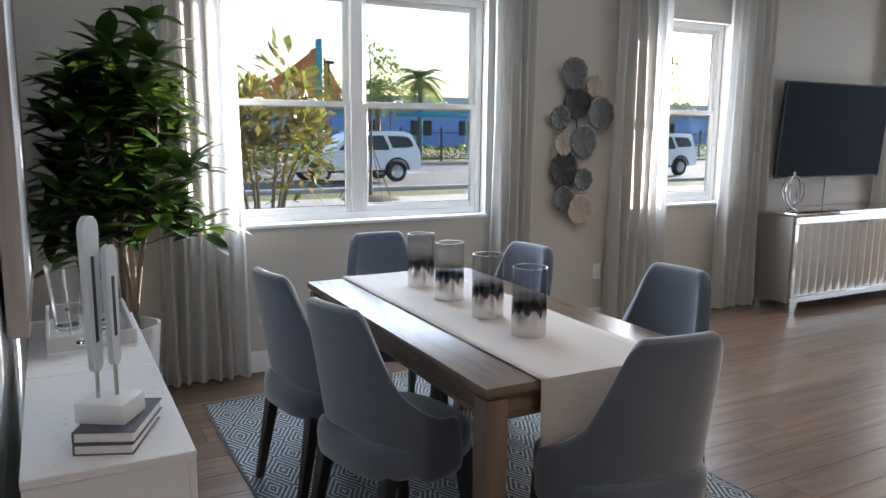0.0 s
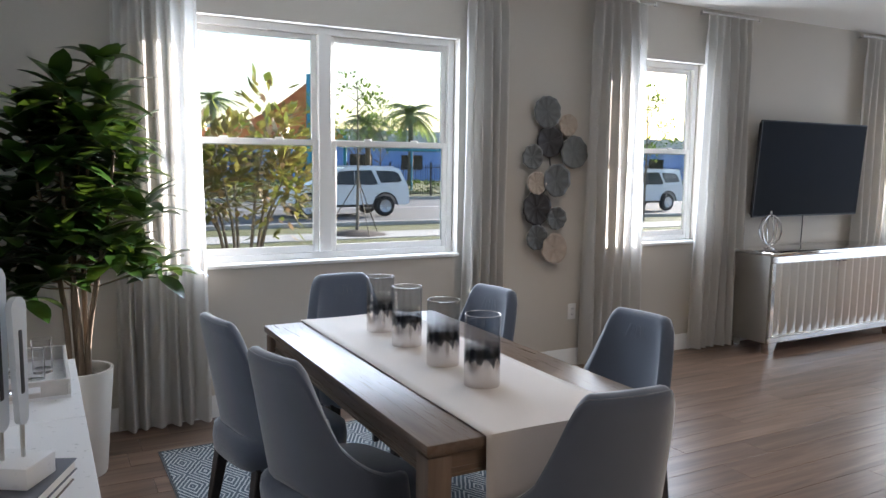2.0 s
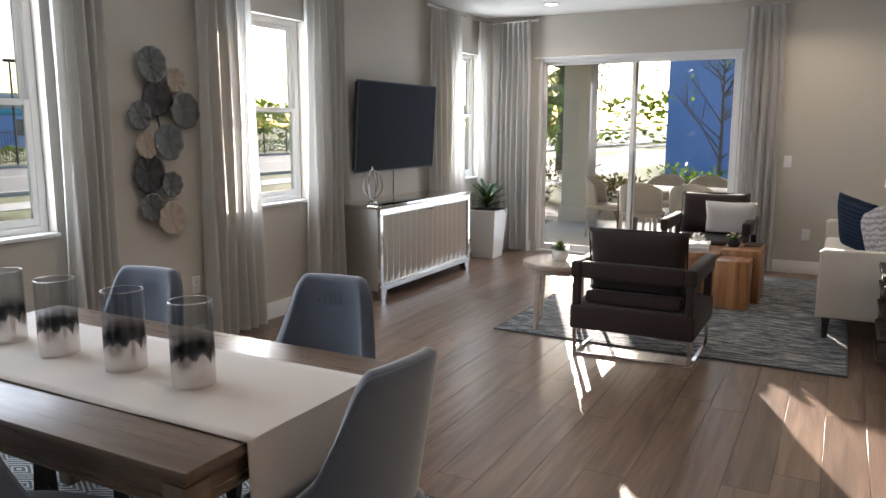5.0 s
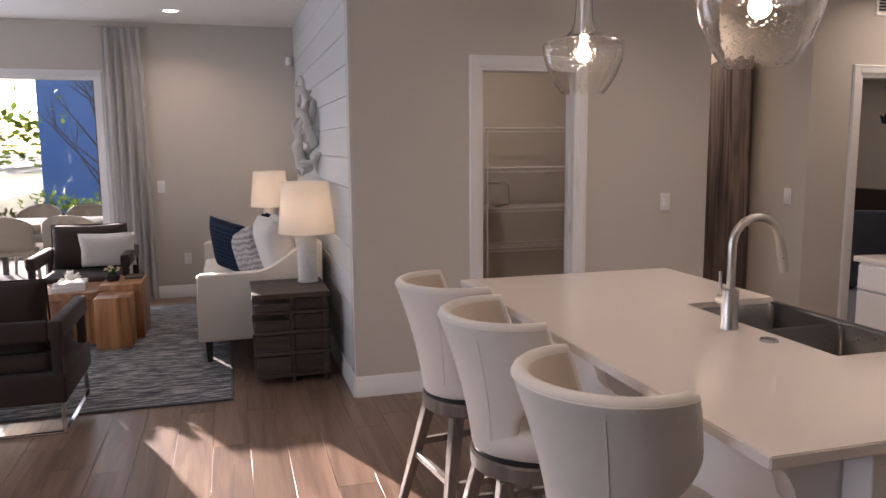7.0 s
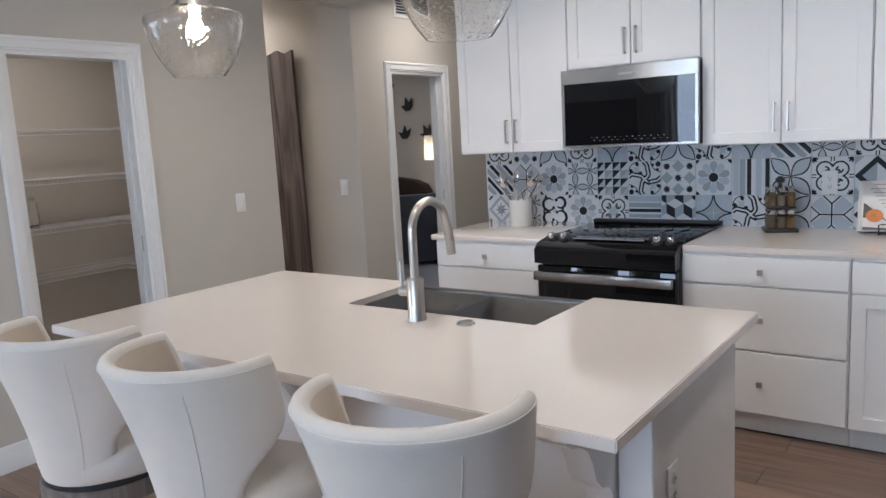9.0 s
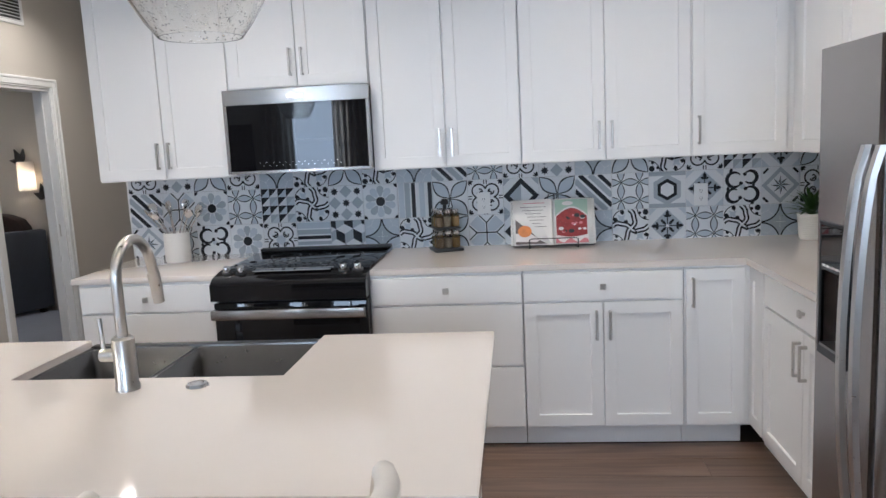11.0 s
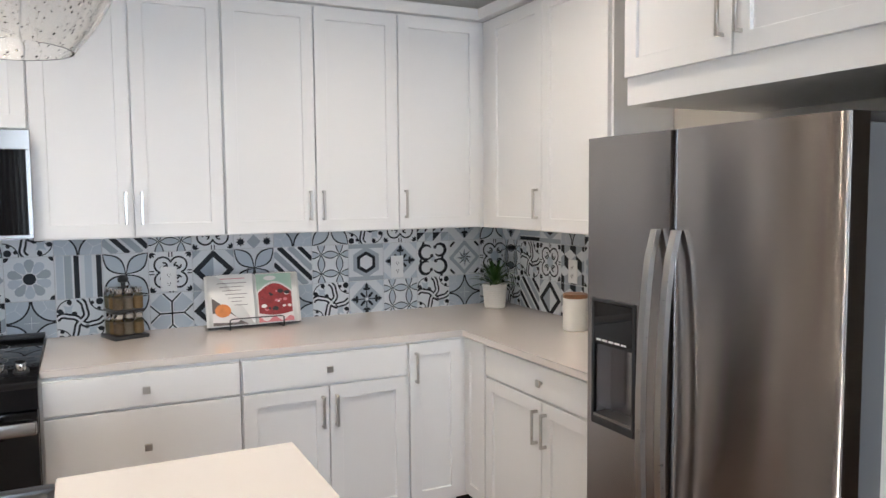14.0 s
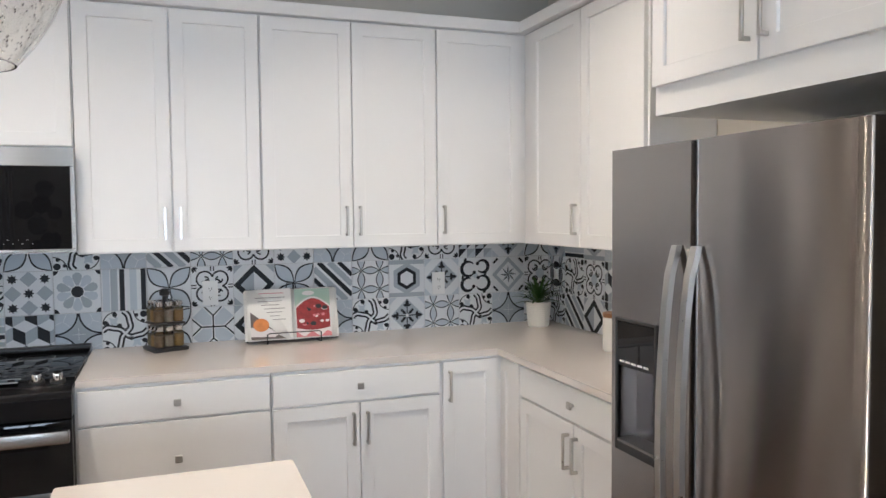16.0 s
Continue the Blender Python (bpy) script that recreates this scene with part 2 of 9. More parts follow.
def silvered(name):
    """Glass that is silvered at the foot and clears unevenly towards the rim (object's z in metres)."""
    m, n, l, p = nodes_of(name)
    v = coords(n, l)
    sep = n.new("ShaderNodeSeparateXYZ")
    l.new(v, sep.inputs[0])
    streak = noise_of(n, l, coords(n, l, (38, 38, 3)), 1.0, 4, 0.7)
    h = math_node(n, l, "MULTIPLY_ADD", streak, 0.012, sep.outputs[2])
    k = ramp(n, l, math_node(n, l, "DIVIDE", h, 0.25), [(0.43, (1, 1, 1)), (0.47, (0.5, 0.5, 0.5)), (0.60, (0.06, 0.06, 0.06)), (0.72, (0, 0, 0))])
    # Dark band near the top of the silver, with an uneven lower edge.
    band_edge = noise_of(n, l, coords(n, l, (30, 30, 1.2)), 1.0, 2, 0.5)
    dz = math_node(n, l, "MULTIPLY_ADD", band_edge, 0.11, math_node(n, l, "SUBTRACT", sep.outputs[2], 0.055))
    l.new(ramp(n, l, math_node(n, l, "DIVIDE", dz, 0.25), [(0.32, (0.66, 0.62, 0.59)), (0.36, (0.10, 0.10, 0.105)), (0.48, (0.05, 0.05, 0.055)), (0.62, (0.4, 0.4, 0.4))]), p.inputs["Base Color"])
    p.inputs["Roughness"].default_value = 0.22
    p.inputs["Metallic"].default_value = 1.0
    gl, mx = n.new("ShaderNodeBsdfTransparent"), n.new("ShaderNodeMixShader")
    gs, m2, lw = n.new("ShaderNodeBsdfGlossy"), n.new("ShaderNodeMixShader"), n.new("ShaderNodeLayerWeight")
    gl.inputs[0].default_value = (0.9, 0.91, 0.92, 1)
    gs.inputs["Roughness"].default_value = 0.02
    l.new(math_node(n, l, "MULTIPLY_ADD", math_node(n, l, "POWER", lw.outputs["Facing"], 4.0), 0.7, 0.04), m2.inputs[0])
    l.new(gl.outputs[0], m2.inputs[1])
    l.new(gs.outputs[0], m2.inputs[2])
    l.new(k, mx.inputs[0])
    l.new(m2.outputs[0], mx.inputs[1])
    l.new(p.outputs[0], mx.inputs[2])
    l.new(mx.outputs[0], n["Material Output"].inputs[0])
    return m


def abstract_canvas(name):
    m, n, l, p = nodes_of(name)
    a = noise_of(n, l, coords(n, l, (6, 60, 5)), 1.0, 8, 0.7)
    b = noise_of(n, l, coords(n, l, (4, 9, 1.5)), 1.0, 4)
    c = ramp(n, l, math_node(n, l, "MULTIPLY_ADD", a, 0.7, math_node(n, l, "MULTIPLY", b, 0.35)), [(0.38, (0.16, 0.18, 0.2)), (0.5, (0.42, 0.44, 0.46)), (0.64, (0.78, 0.78, 0.77))])
    l.new(c, p.inputs["Base Color"])
    p.inputs["Roughness"].default_value = 0.5
    bump(n, l, p, a, 0.9, 0.008)
    return m


M_WALL = surface("greige wall paint", (0.555, 0.52, 0.465), 0.75, vary=0.03, coarse=1.2, fine=220, relief=0.12, depth=0.001)
M_CEIL = surface("white ceiling paint", (0.80, 0.78, 0.73), 0.85, vary=0.02, coarse=1.0, fine=160, relief=0.25)
M_TRIM = surface("white semi-gloss trim paint", (0.80, 0.80, 0.79), 0.35, vary=0.02, fine=90, relief=0.03)
M_SHIP = surface("pale grey painted shiplap", (0.60, 0.61, 0.61), 0.5, vary=0.05, coarse=3, fine=60, relief=0.08, stretch=(0.25, 1, 4), per_object=0.05)
M_FLOOR = woodlike("brown oak plank", (0.115, 0.070, 0.049), (0.28, 0.187, 0.132), 0.33, 0, 1.0, 0.36, 0.1, 1.0)
M_GAP = surface("dark floor joint", (0.05, 0.03, 0.02), 0.8)
M_CURTAIN = fabric("sheer linen curtain", (0.64, 0.615, 0.575), 260, 0.05, through_light=0.4, stretch=(1, 1, 0.06))
M_DRAPE = fabric("grey lined drape", (0.60, 0.585, 0.56), 260, 0.06, through_light=0.3, stretch=(1, 1, 0.06))
M_VINYL = surface("white window vinyl", (0.80, 0.80, 0.79), 0.4, vary=0.02, relief=0.02)
# Tint stands in for a lower exposure outdoors: it darkens the view through.
M_PANE = clear_glass("window pane tinted to dim outdoors", (0.70, 0.72, 0.73), thin=True)
M_NICKEL = metal("brushed nickel", (0.56, 0.54, 0.51), 0.3)
M_CHROME = metal("polished chrome", (0.72, 0.71, 0.70), 0.1)
M_STEEL = metal("brushed stainless steel", (0.355, 0.33, 0.317), 0.23, (1.0, 1.0, 60), 0.25, 0.95, 0.05)
M_STEEL_H = metal("stainless steel with level brushing", (0.42, 0.41, 0.40), 0.26, (1.0, 1.0, 60), 0.25, 0.8, 0.06)
M_SINK = metal("satin sink steel", (0.13, 0.128, 0.126), 0.30)
M_DARKSTEEL = metal("dark sink steel", (0.30, 0.29, 0.28), 0.3)
M_CAB = surface("white cabinet lacquer", (0.84, 0.83, 0.815), 0.38, vary=0.015, coarse=1.0, fine=40, relief=0.02)
M_QUARTZ = polished("cream quartz", (0.76, 0.70, 0.645), 0.07, 0.03, 3.0, 260, 0.4)
M_BLACK = polished("black glass", (0.008, 0.008, 0.009), 0.015)
M_BLACK.node_tree.nodes["Principled BSDF"].inputs["Specular IOR Level"].default_value = 0.32
M_BLACKPL = surface("black plastic", (0.02, 0.02, 0.021), 0.4, vary=0.1)
M_SCREEN = polished("dark television glass", (0.010, 0.011, 0.014), 0.09)
M_SCREEN.node_tree.nodes["Principled BSDF"].inputs["Specular IOR Level"].default_value = 0.12
M_SCREEN.node_tree.nodes["Principled BSDF"].inputs["IOR"].default_value = 1.18
M_VELVET = fabric("slate blue-grey velvet", (0.095, 0.115, 0.158), 700, 0.15, 0.75, 0.8)
M_ESPRESSO = surface("espresso wood", (0.018, 0.013, 0.012), 0.35, vary=0.15, fine=80, stretch=(1, 1, 0.1))
M_TABLE = woodlike("grey-brown table veneer", (0.135, 0.090, 0.060), (0.25, 0.185, 0.14), 0.30, 1, 1.2, 0.1, 0.06)
M_TABLEX = woodlike("grey-brown table rail", (0.125, 0.082, 0.052), (0.24, 0.165, 0.115), 0.38, 0, 1.2, 0.1, 0.06)
M_TABLEZ = woodlike("grey-brown table leg", (0.125, 0.082, 0.052), (0.24, 0.165, 0.115), 0.38, 2, 1.2, 0.1, 0.06)
M_TABLE.node_tree.nodes["Principled BSDF"].inputs["Coat Weight"].default_value = 0.1
M_TABLE.node_tree.nodes["Principled BSDF"].inputs["Specular IOR Level"].default_value = 0.3
M_TABLE.node_tree.nodes["Principled BSDF"].inputs["Coat Roughness"].default_value = 0.32
M_RUNNER = fabric("ivory linen runner", (0.66, 0.60, 0.55), 600, 0.05)
M_SILVER = silvered("silver-dipped glass")
M_RUG1, M_RUG2 = chevron_rug("diamond rug"), striped_rug("striped rug")
M_RUGEDGE = fabric("charcoal rug binding", (0.05, 0.055, 0.06), 300)
M_WHITEWOOD = surface("white satin lacquer", (0.78, 0.78, 0.79), 0.3, vary=0.02, fine=50, relief=0.03)
M_CANVAS = abstract_canvas("silver-grey abstract canvas")
M_FRAMEWOOD = woodlike("limed wood frame", (0.30, 0.24, 0.21), (0.46, 0.39, 0.35), 0.6, 2, 2.0)
M_LEAF = leafy("glossy dark green leaf", (0.008, 0.028, 0.006), (0.035, 0.085, 0.012), 0.28, 0.12)
M_BARK = surface("grey-brown stem", (0.16, 0.115, 0.075), 0.85, vary=0.25, coarse=14, fine=90, relief=0.6, stretch=(1, 1, 0.25))
M_SOIL = surface("dark moss and soil", (0.03, 0.025, 0.018), 0.95, vary=0.4, relief=0.8)
M_POT = surface("white ceramic", (0.74, 0.72, 0.68), 0.3, vary=0.03, relief=0.05)
M_GLASS = clear_glass("clear glass")
M_SEEDED = clear_glass("seeded glass", (1, 0.99, 0.97), seeded=True)
M_TAUPE = fabric("dark taupe velvet", (0.036, 0.024, 0.021), 600, 0.25, 0.8, 0.1)
M_SOFA = fabric("cream upholstery", (0.70, 0.64, 0.56), 500, 0.05)
M_NAVY = ribbed("navy ribbed cushion", (0.016, 0.030, 0.062), (0.004, 0.007, 0.014), 9.0, 0.6)
M_GREYCUSH = ribbed("white-grey dashed cushion", (0.52, 0.49, 0.48), (0.20, 0.19, 0.20), 7.0, 5.0)
M_WHITECUSH = fabric("white cushion", (0.66, 0.63, 0.60), 500, 0.05)
M_ACACIA = woodlike("honey acacia block", (0.22, 0.085, 0.03), (0.52, 0.27, 0.12), 0.38, 2, 0.8, 0.2, 0.08, 1.6)
M_OLDWOOD = woodlike("weathered brown wood", (0.020, 0.013, 0.009), (0.090, 0.060, 0.040), 0.6, 1, 1.4, 0.2, 0.3)
M_PALEWOOD = woodlike("bleached wood top", (0.36, 0.29, 0.23), (0.56, 0.48, 0.40), 0.45, 0, 1.2)
M_LAMPSTONE = surface("white distressed ceramic", (0.58, 0.56, 0.53), 0.7, vary=0.2, coarse=22, fine=90, relief=0.7)
M_DRIFT = surface("whitewashed driftwood", (0.62, 0.60, 0.56), 0.85, vary=0.22, coarse=9, fine=50, relief=0.9, stretch=(1, 1, 0.3))
M_MIRROR = metal("antiqued mirror", (0.78, 0.77, 0.74), 0.06)
M_CHAMP = metal("champagne silver leaf", (0.76, 0.735, 0.69), 0.34, (8, 8, 1), 0.25)
M_STOOL = fabric("oatmeal herringbone", (0.66, 0.62, 0.57), 420, 0.06)
M_STOOLIN = fabric("beige inner upholstery", (0.55, 0.47, 0.38), 420, 0.06)
M_GREYWOOD = woodlike("grey weathered stool wood", (0.09, 0.075, 0.063), (0.21, 0.175, 0.15), 0.5, 2, 1.5)
M_BARN = woodlike("reclaimed barn board", (0.035, 0.026, 0.024), (0.21, 0.165, 0.15), 0.75, 2, 0.9, 0.35, 0.5, 1.3)
M_WIRE = surface("white coated wire", (0.72, 0.71, 0.70), 0.4)
M_BULB = glow("lit bulb", (1.0, 0.82, 0.58), 7.5)
M_CAN = glow("lit downlight", (1.0, 0.88, 0.72), 4.0)
M_TILE_L = surface("pale grey cement tile", (0.71, 0.73, 0.75), 0.45, vary=0.05, fine=120, per_object=0.1)
M_TILE_M = surface("mid blue-grey tile print", (0.38, 0.42, 0.465), 0.45, vary=0.08, fine=120)
M_TILE_D = surface("charcoal tile print", (0.016, 0.018, 0.022), 0.5, vary=0.12, fine=120)
M_TILE_B = surface("light blue-grey tile print", (0.50, 0.555, 0.61), 0.45, vary=0.06, fine=120)
M_GROUT = surface("pale grout", (0.5, 0.5, 0.5), 0.85)
for m_ in (M_TILE_L, M_TILE_M, M_TILE_D, M_TILE_B):
    m_.node_tree.nodes["Principled BSDF"].inputs["Specular IOR Level"].default_value = 0.25


# ---- mesh helpers ----
def box(bm, x0, x1, y0, y1, z0, z1, r=0.0, seg=2, mat=0):
    """A box in a bmesh, its edges rounded by r."""
    vs = [bm.verts.new((x, y, z)) for z in (z0, z1) for x, y in ((x0, y0), (x1, y0), (x1, y1), (x0, y1))]
    fs = [bm.faces.new([vs[i] for i in q]) for q in ((3, 2, 1, 0), (4, 5, 6, 7), (0, 1, 5, 4), (1, 2, 6, 5), (2, 3, 7, 6), (3, 0, 4, 7))]
    for f in fs:
        f.material_index = mat
    if r > 0:
        edges = list({e for f in fs for e in f.edges})
        bmesh.ops.bevel(bm, geom=edges, offset=min(r, 0.49 * min(abs(x1 - x0), abs(y1 - y0), abs(z1 - z0))), segments=seg, affect="EDGES", profile=0.5, material=mat)
    return vs


def lathe(bm, profile, n=24, cx=0.0, cy=0.0, mat=0, sx=1.0, sy=1.0):
    """A turned form from (radius, height) pairs; ends of radius 0 close it."""
    rings = []
    for r, z in profile:
        if r < 1e-6:
            rings.append([bm.verts.new((cx, cy, z))])
        else:
            rings.append([bm.verts.new((cx + sx * r * math.cos(2 * math.pi * i / n), cy + sy * r * math.sin(2 * math.pi * i / n), z)) for i in range(n)])
    for a, b in zip(rings, rings[1:]):
        for i in range(n):
            j = (i + 1) % n
            if len(a) == 1 and len(b) == 1:
                continue
            quad = [a[0], b[j], b[i]] if len(a) == 1 else [a[i], a[j], b[0]] if len(b) == 1 else [a[i], a[j], b[j], b[i]]
            bm.faces.new(quad).material_index = mat
    return rings


def tube(bm, points, r, n=8, mat=0, r_end=None):
    """A round bar along points, tapering to r_end."""
    pts = [Vector(p) for p in points]
    rings = []
    for i, p in enumerate(pts):
        d = (pts[min(i + 1, len(pts) - 1)] - pts[max(i - 1, 0)]).normalized()
        a = d.orthogonal().normalized() if not rings else (last - d * last.dot(d)).normalized()
        last = a
        b = d.cross(a)
        k = r if r_end is None else r + (r_end - r) * i / (len(pts) - 1)
        rings.append([bm.verts.new(p + k * (math.cos(2 * math.pi * j / n) * a + math.sin(2 * math.pi * j / n) * b)) for j in range(n)])
    for a, b in zip(rings, rings[1:]):
        for j in range(n):
            bm.faces.new((a[j], a[(j + 1) % n], b[(j + 1) % n], b[j])).material_index = mat
    bm.faces.new(rings[0][::-1]).material_index = mat
    bm.faces.new(rings[-1]).material_index = mat


def leg(bm, top, foot, a, b, r=0.0):
    """A square leg tapering from side a at the top to side b at the foot."""
    (x, y, z), (u, v, w) = top, foot
    vs = [bm.verts.new((u + i * b / 2, v + j * b / 2, w)) for i, j in ((-1, -1), (1, -1), (1, 1), (-1, 1))]
    vs += [bm.verts.new((x + i * a / 2, y + j * a / 2, z)) for i, j in ((-1, -1), (1, -1), (1, 1), (-1, 1))]
    fs = [bm.faces.new([vs[i] for i in q]) for q in ((3, 2, 1, 0), (4, 5, 6, 7), (0, 1, 5, 4), (1, 2, 6, 5), (2, 3, 7, 6), (3, 0, 4, 7))]
    if r:
        bmesh.ops.bevel(bm, geom=list({e for f in fs for e in f.edges}), offset=r, segments=1, affect="EDGES")


def prism(bm, outline, axis, a, b, mat=0):
    """A flat outline (pairs) pushed along an axis from a to b."""
    def at(p, k):
        return {"x": (k, p[0], p[1]), "y": (p[0], k, p[1]), "z": (p[0], p[1], k)}[axis]
    lo, hi = [bm.verts.new(at(p, a)) for p in outline], [bm.verts.new(at(p, b)) for p in outline]
    n = len(outline)
    fs = [bm.faces.new(lo[::-1]), bm.faces.new(hi)] + [bm.faces.new((lo[i], lo[(i + 1) % n], hi[(i + 1) % n], hi[i])) for i in range(n)]
    for f in fs:
        f.material_index = mat
    return fs


def sheet(bm, f, nu, nv, mat=0, wrap=False):
    """A grid of points f(u, v), u and v from 0 to 1."""
    g = [[bm.verts.new(f(i / nu, j / nv)) for j in range(nv + 1)] for i in range(nu + (0 if wrap else 1))]
    for i in range(nu):
        for j in range(nv):
            k = (i + 1) % len(g)
            bm.faces.new((g[i][j], g[k][j], g[k][j + 1], g[i][j + 1])).material_index = mat
    return g


def padded_shell(bm, outer, inner, nu, nv, steps=5):
    """Two skins joined by a rolled, half-round edge all the way round."""
    o, i = sheet(bm, outer, nu, nv), sheet(bm, inner, nu, nv, 1)
    loop = [(k, 0) for k in range(nu)] + [(nu, k) for k in range(nv)] + [(k, nv) for k in range(nu, 0, -1)] + [(0, k) for k in range(nv, 0, -1)]
    rows = []
    for a, b in loop:
        po, pi = o[a][b].co, i[a][b].co
        mid_, half = (po + pi) / 2, (po - pi) / 2
        near = o[min(max(a, 1), nu - 1)][min(max(b, 1), nv - 1)].co
        out = po - near
        out -= half * (out.dot(half) / max(half.length_squared, 1e-12))
        out = out.normalized() * half.length
        rows.append([o[a][b]] + [bm.verts.new(mid_ + half * math.cos(math.pi * s_ / steps) + out * math.sin(math.pi * s_ / steps)) for s_ in range(1, steps)] + [i[a][b]])
    for r0, r1 in zip(rows, rows[1:] + rows[:1]):
        for s_ in range(steps):
            bm.faces.new((r0[s_], r0[s_ + 1], r1[s_ + 1], r1[s_]))
    bmesh.ops.recalc_face_normals(bm, faces=bm.faces[:])
    return rows


def mesh_of(name, bm, mats, sharp=38):
    bmesh.ops.recalc_face_normals(bm, faces=bm.faces[:])
    me = bpy.data.meshes.new(name)
    bm.to_mesh(me)
    bm.free()
    for m in mats if isinstance(mats, (list, tuple)) else [mats]:
        me.materials.append(m)
    me.polygons.foreach_set("use_smooth", [True] * len(me.polygons))
    me.set_sharp_from_angle(angle=radians(sharp))
    return me


def part(name, bm, material, parent=None, label="", sharp=38, m=None):
    """One mesh object, under a thing or a part."""
    ob = new(name, mesh_of(name, bm, material, sharp) if isinstance(bm, bmesh.types.BMesh) else bm)
    if parent is not None:
        ob.parent = parent
    if m is not None:
        ob.matrix_basis = m
    return tagged(ob, label)


def thing(name, m, label, category, group="", kind=""):
    ob = new(name)
    ob.empty_display_size = 0.1
    ob.matrix_basis = m
    return tagged(ob, label, category, group, kind)


def boxes(*rows, r=0.0, seg=2):
    bm = bmesh.new()
    for row in rows:
        box(bm, *row, r=r, seg=seg)
    return bm


def thicken(ob, t, offset=0.0):
    md = ob.modifiers.new("thickness", "SOLIDIFY")
    md.thickness, md.offset = t, offset
    return ob


def smooth(ob, levels=1):
    md = ob.modifiers.new("soft", "SUBSURF")
    md.levels = md.render_levels = levels
    return ob


def cushion(bm, w, h, t, n=10, mat=0):
    """A plump square cushion, w wide, h high, standing in the xz plane, t thick at its middle."""
    def side(s):
        def f(u, v):
            a, b = 2 * u - 1, 2 * v - 1
            k = (max(0, 1 - a ** 4) * max(0, 1 - b ** 4)) ** 0.5
            pinch = 1 - 0.06 * (1 - abs(a)) * abs(b) ** 3
            pinch2 = 1 - 0.06 * (1 - abs(b)) * abs(a) ** 3
            return (w / 2 * a * pinch2, s * t / 2 * k, h / 2 * b * pinch)
        return f
    sheet(bm, side(1), n, n, mat)
    sheet(bm, side(-1), n, n, mat)
    bmesh.ops.remove_doubles(bm, verts=bm.verts[:], dist=1e-4)


# ---- the shell ----
H = 2.77            # ceiling
XE, YN, YS = 8.78, 4.80, -3.345   # east, north and kitchen walls
XP = 5.11           # wall with the pantry door
YL = 0.03           # boarded wall behind the sofa
XW, XK = 0.14, 0.08  # dining and kitchen west walls
SILL, HEAD = 0.905, 2.335
WINDOWS = ((1.14, 2.97), (4.40, 5.25), (7.68, 8.53))


def wall(name, rows, label, material=None):
    return tagged(part(name, boxes(*rows), material or M_WALL), label, "wall", kind="structure")


# north wall with three windows
rows, x = [], -1.6
for a, b in WINDOWS:
    rows += [(x, a, YN, YN + 0.18, 0, H), (a, b, YN, YN + 0.18, 0, SILL), (a, b, YN, YN + 0.18, HEAD, H)]
    x = b
wall("wall_north", rows + [(x, XE + 0.18, YN, YN + 0.18, 0, H)], "greige painted wall with three white windows")
# east wall with the sliding door
SY0, SY1, SH = 1.90, 4.14, 2.29
wall("wall_east", [(XE, XE + 0.18, YL - 0.15, SY0, 0, H), (XE, XE + 0.18, SY1, YN, 0, H), (XE, XE + 0.18, SY0, SY1, SH, H)], "greige painted wall with a sliding glass door")
wall("wall_sofa", [(XP + 0.12, XE, YL - 0.15, YL - 0.018, 0, H)], "wall behind the pale horizontal boards")
# pantry wall: pantry door, opening to the hall, door to the study
PD0, PD1 = -1.437, -0.782
OP0, OP1, OPH = -3.24, -2.42, 2.47
SD0, SD1 = -4.36, -3.66
wall("wall_pantry", [(XP, XP + 0.12, PD1, YL, 0, H), (XP, XP + 0.12, PD0, PD1, 2.02, H), (XP, XP + 0.12, OP1, PD0, 0, H), (XP, XP + 0.12, OP0, OP1, OPH, H),
                     (XP, XP + 0.12, SD1, OP0, 0, H), (XP, XP + 0.12, SD0, SD1, 2.02, H), (XP, XP + 0.12, -5.6, SD0, 0, H)], "greige wall with a pantry doorway and a hall opening")
wall("wall_hall", [(XP + 0.12, 8.0, OP0 - 0.12, OP0, 0, H)], "greige hall wall")
wall("wall_hall_end", [(8.0, 8.12, OP0 - 0.12, -2.2, 0, H)], "greige wall at the end of the hall")
wall("wall_pantry_back", [(6.62, 6.74, -2.28, YL - 0.15, 0, H)], "greige pantry back wall")
wall("wall_pantry_side", [(XP + 0.12, 8.0, -2.40, -2.28, 0, H)], "greige wall between pantry and hall")
wall("wall_kitchen", [(XK, 4.05, YS - 0.15, YS, 0, H)], "greige kitchen wall behind white cabinets")
wall("wall_alcove", [(3.93, 4.05, -5.6, YS - 0.15, 0, H)], "greige passage wall")
wall("wall_alcove_end", [(3.93, XP + 0.12, -5.72, -5.6, 0, H)], "greige wall at the end of the passage")
wall("wall_study_far", [(XP + 0.12, 9.0, -6.3, -6.15, 0, H)], "pale wall of the study")
wall("wall_study_east", [(8.9, 9.0, -6.15, OP0 - 0.12, 0, H)], "pale wall of the study")
wall("wall_study_west", [(XP, XP + 0.12, -6.3, -5.72, 0, H)], "pale wall of the study")
wall("wall_kitchen_west", [(XK - 0.15, XK, YS - 0.15, -0.50, 0, H)], "greige wall behind the refrigerator")
wall("wall_dining_west", [(XW - 0.17, XW - 0.018, 1.35, YN, 0, H)], "wall behind the pale horizontal boards")
# entrance side, never in view
wall("wall_entry_north", [(-3.0, XW - 0.17, 1.35, 1.50, 0, H)], "plain greige entry wall")
wall("wall_entry_south", [(-3.0, XK - 0.15, -0.65, -0.50, 0, H)], "plain greige entry wall")
wall("wall_entry_end", [(-3.15, -3.0, -0.65, 1.50, 0, H)], "plain greige entry wall")

cl = bmesh.new()
box(cl, -3.2, XE + 0.18, YL - 0.15, YN + 0.18, H, H + 0.2)
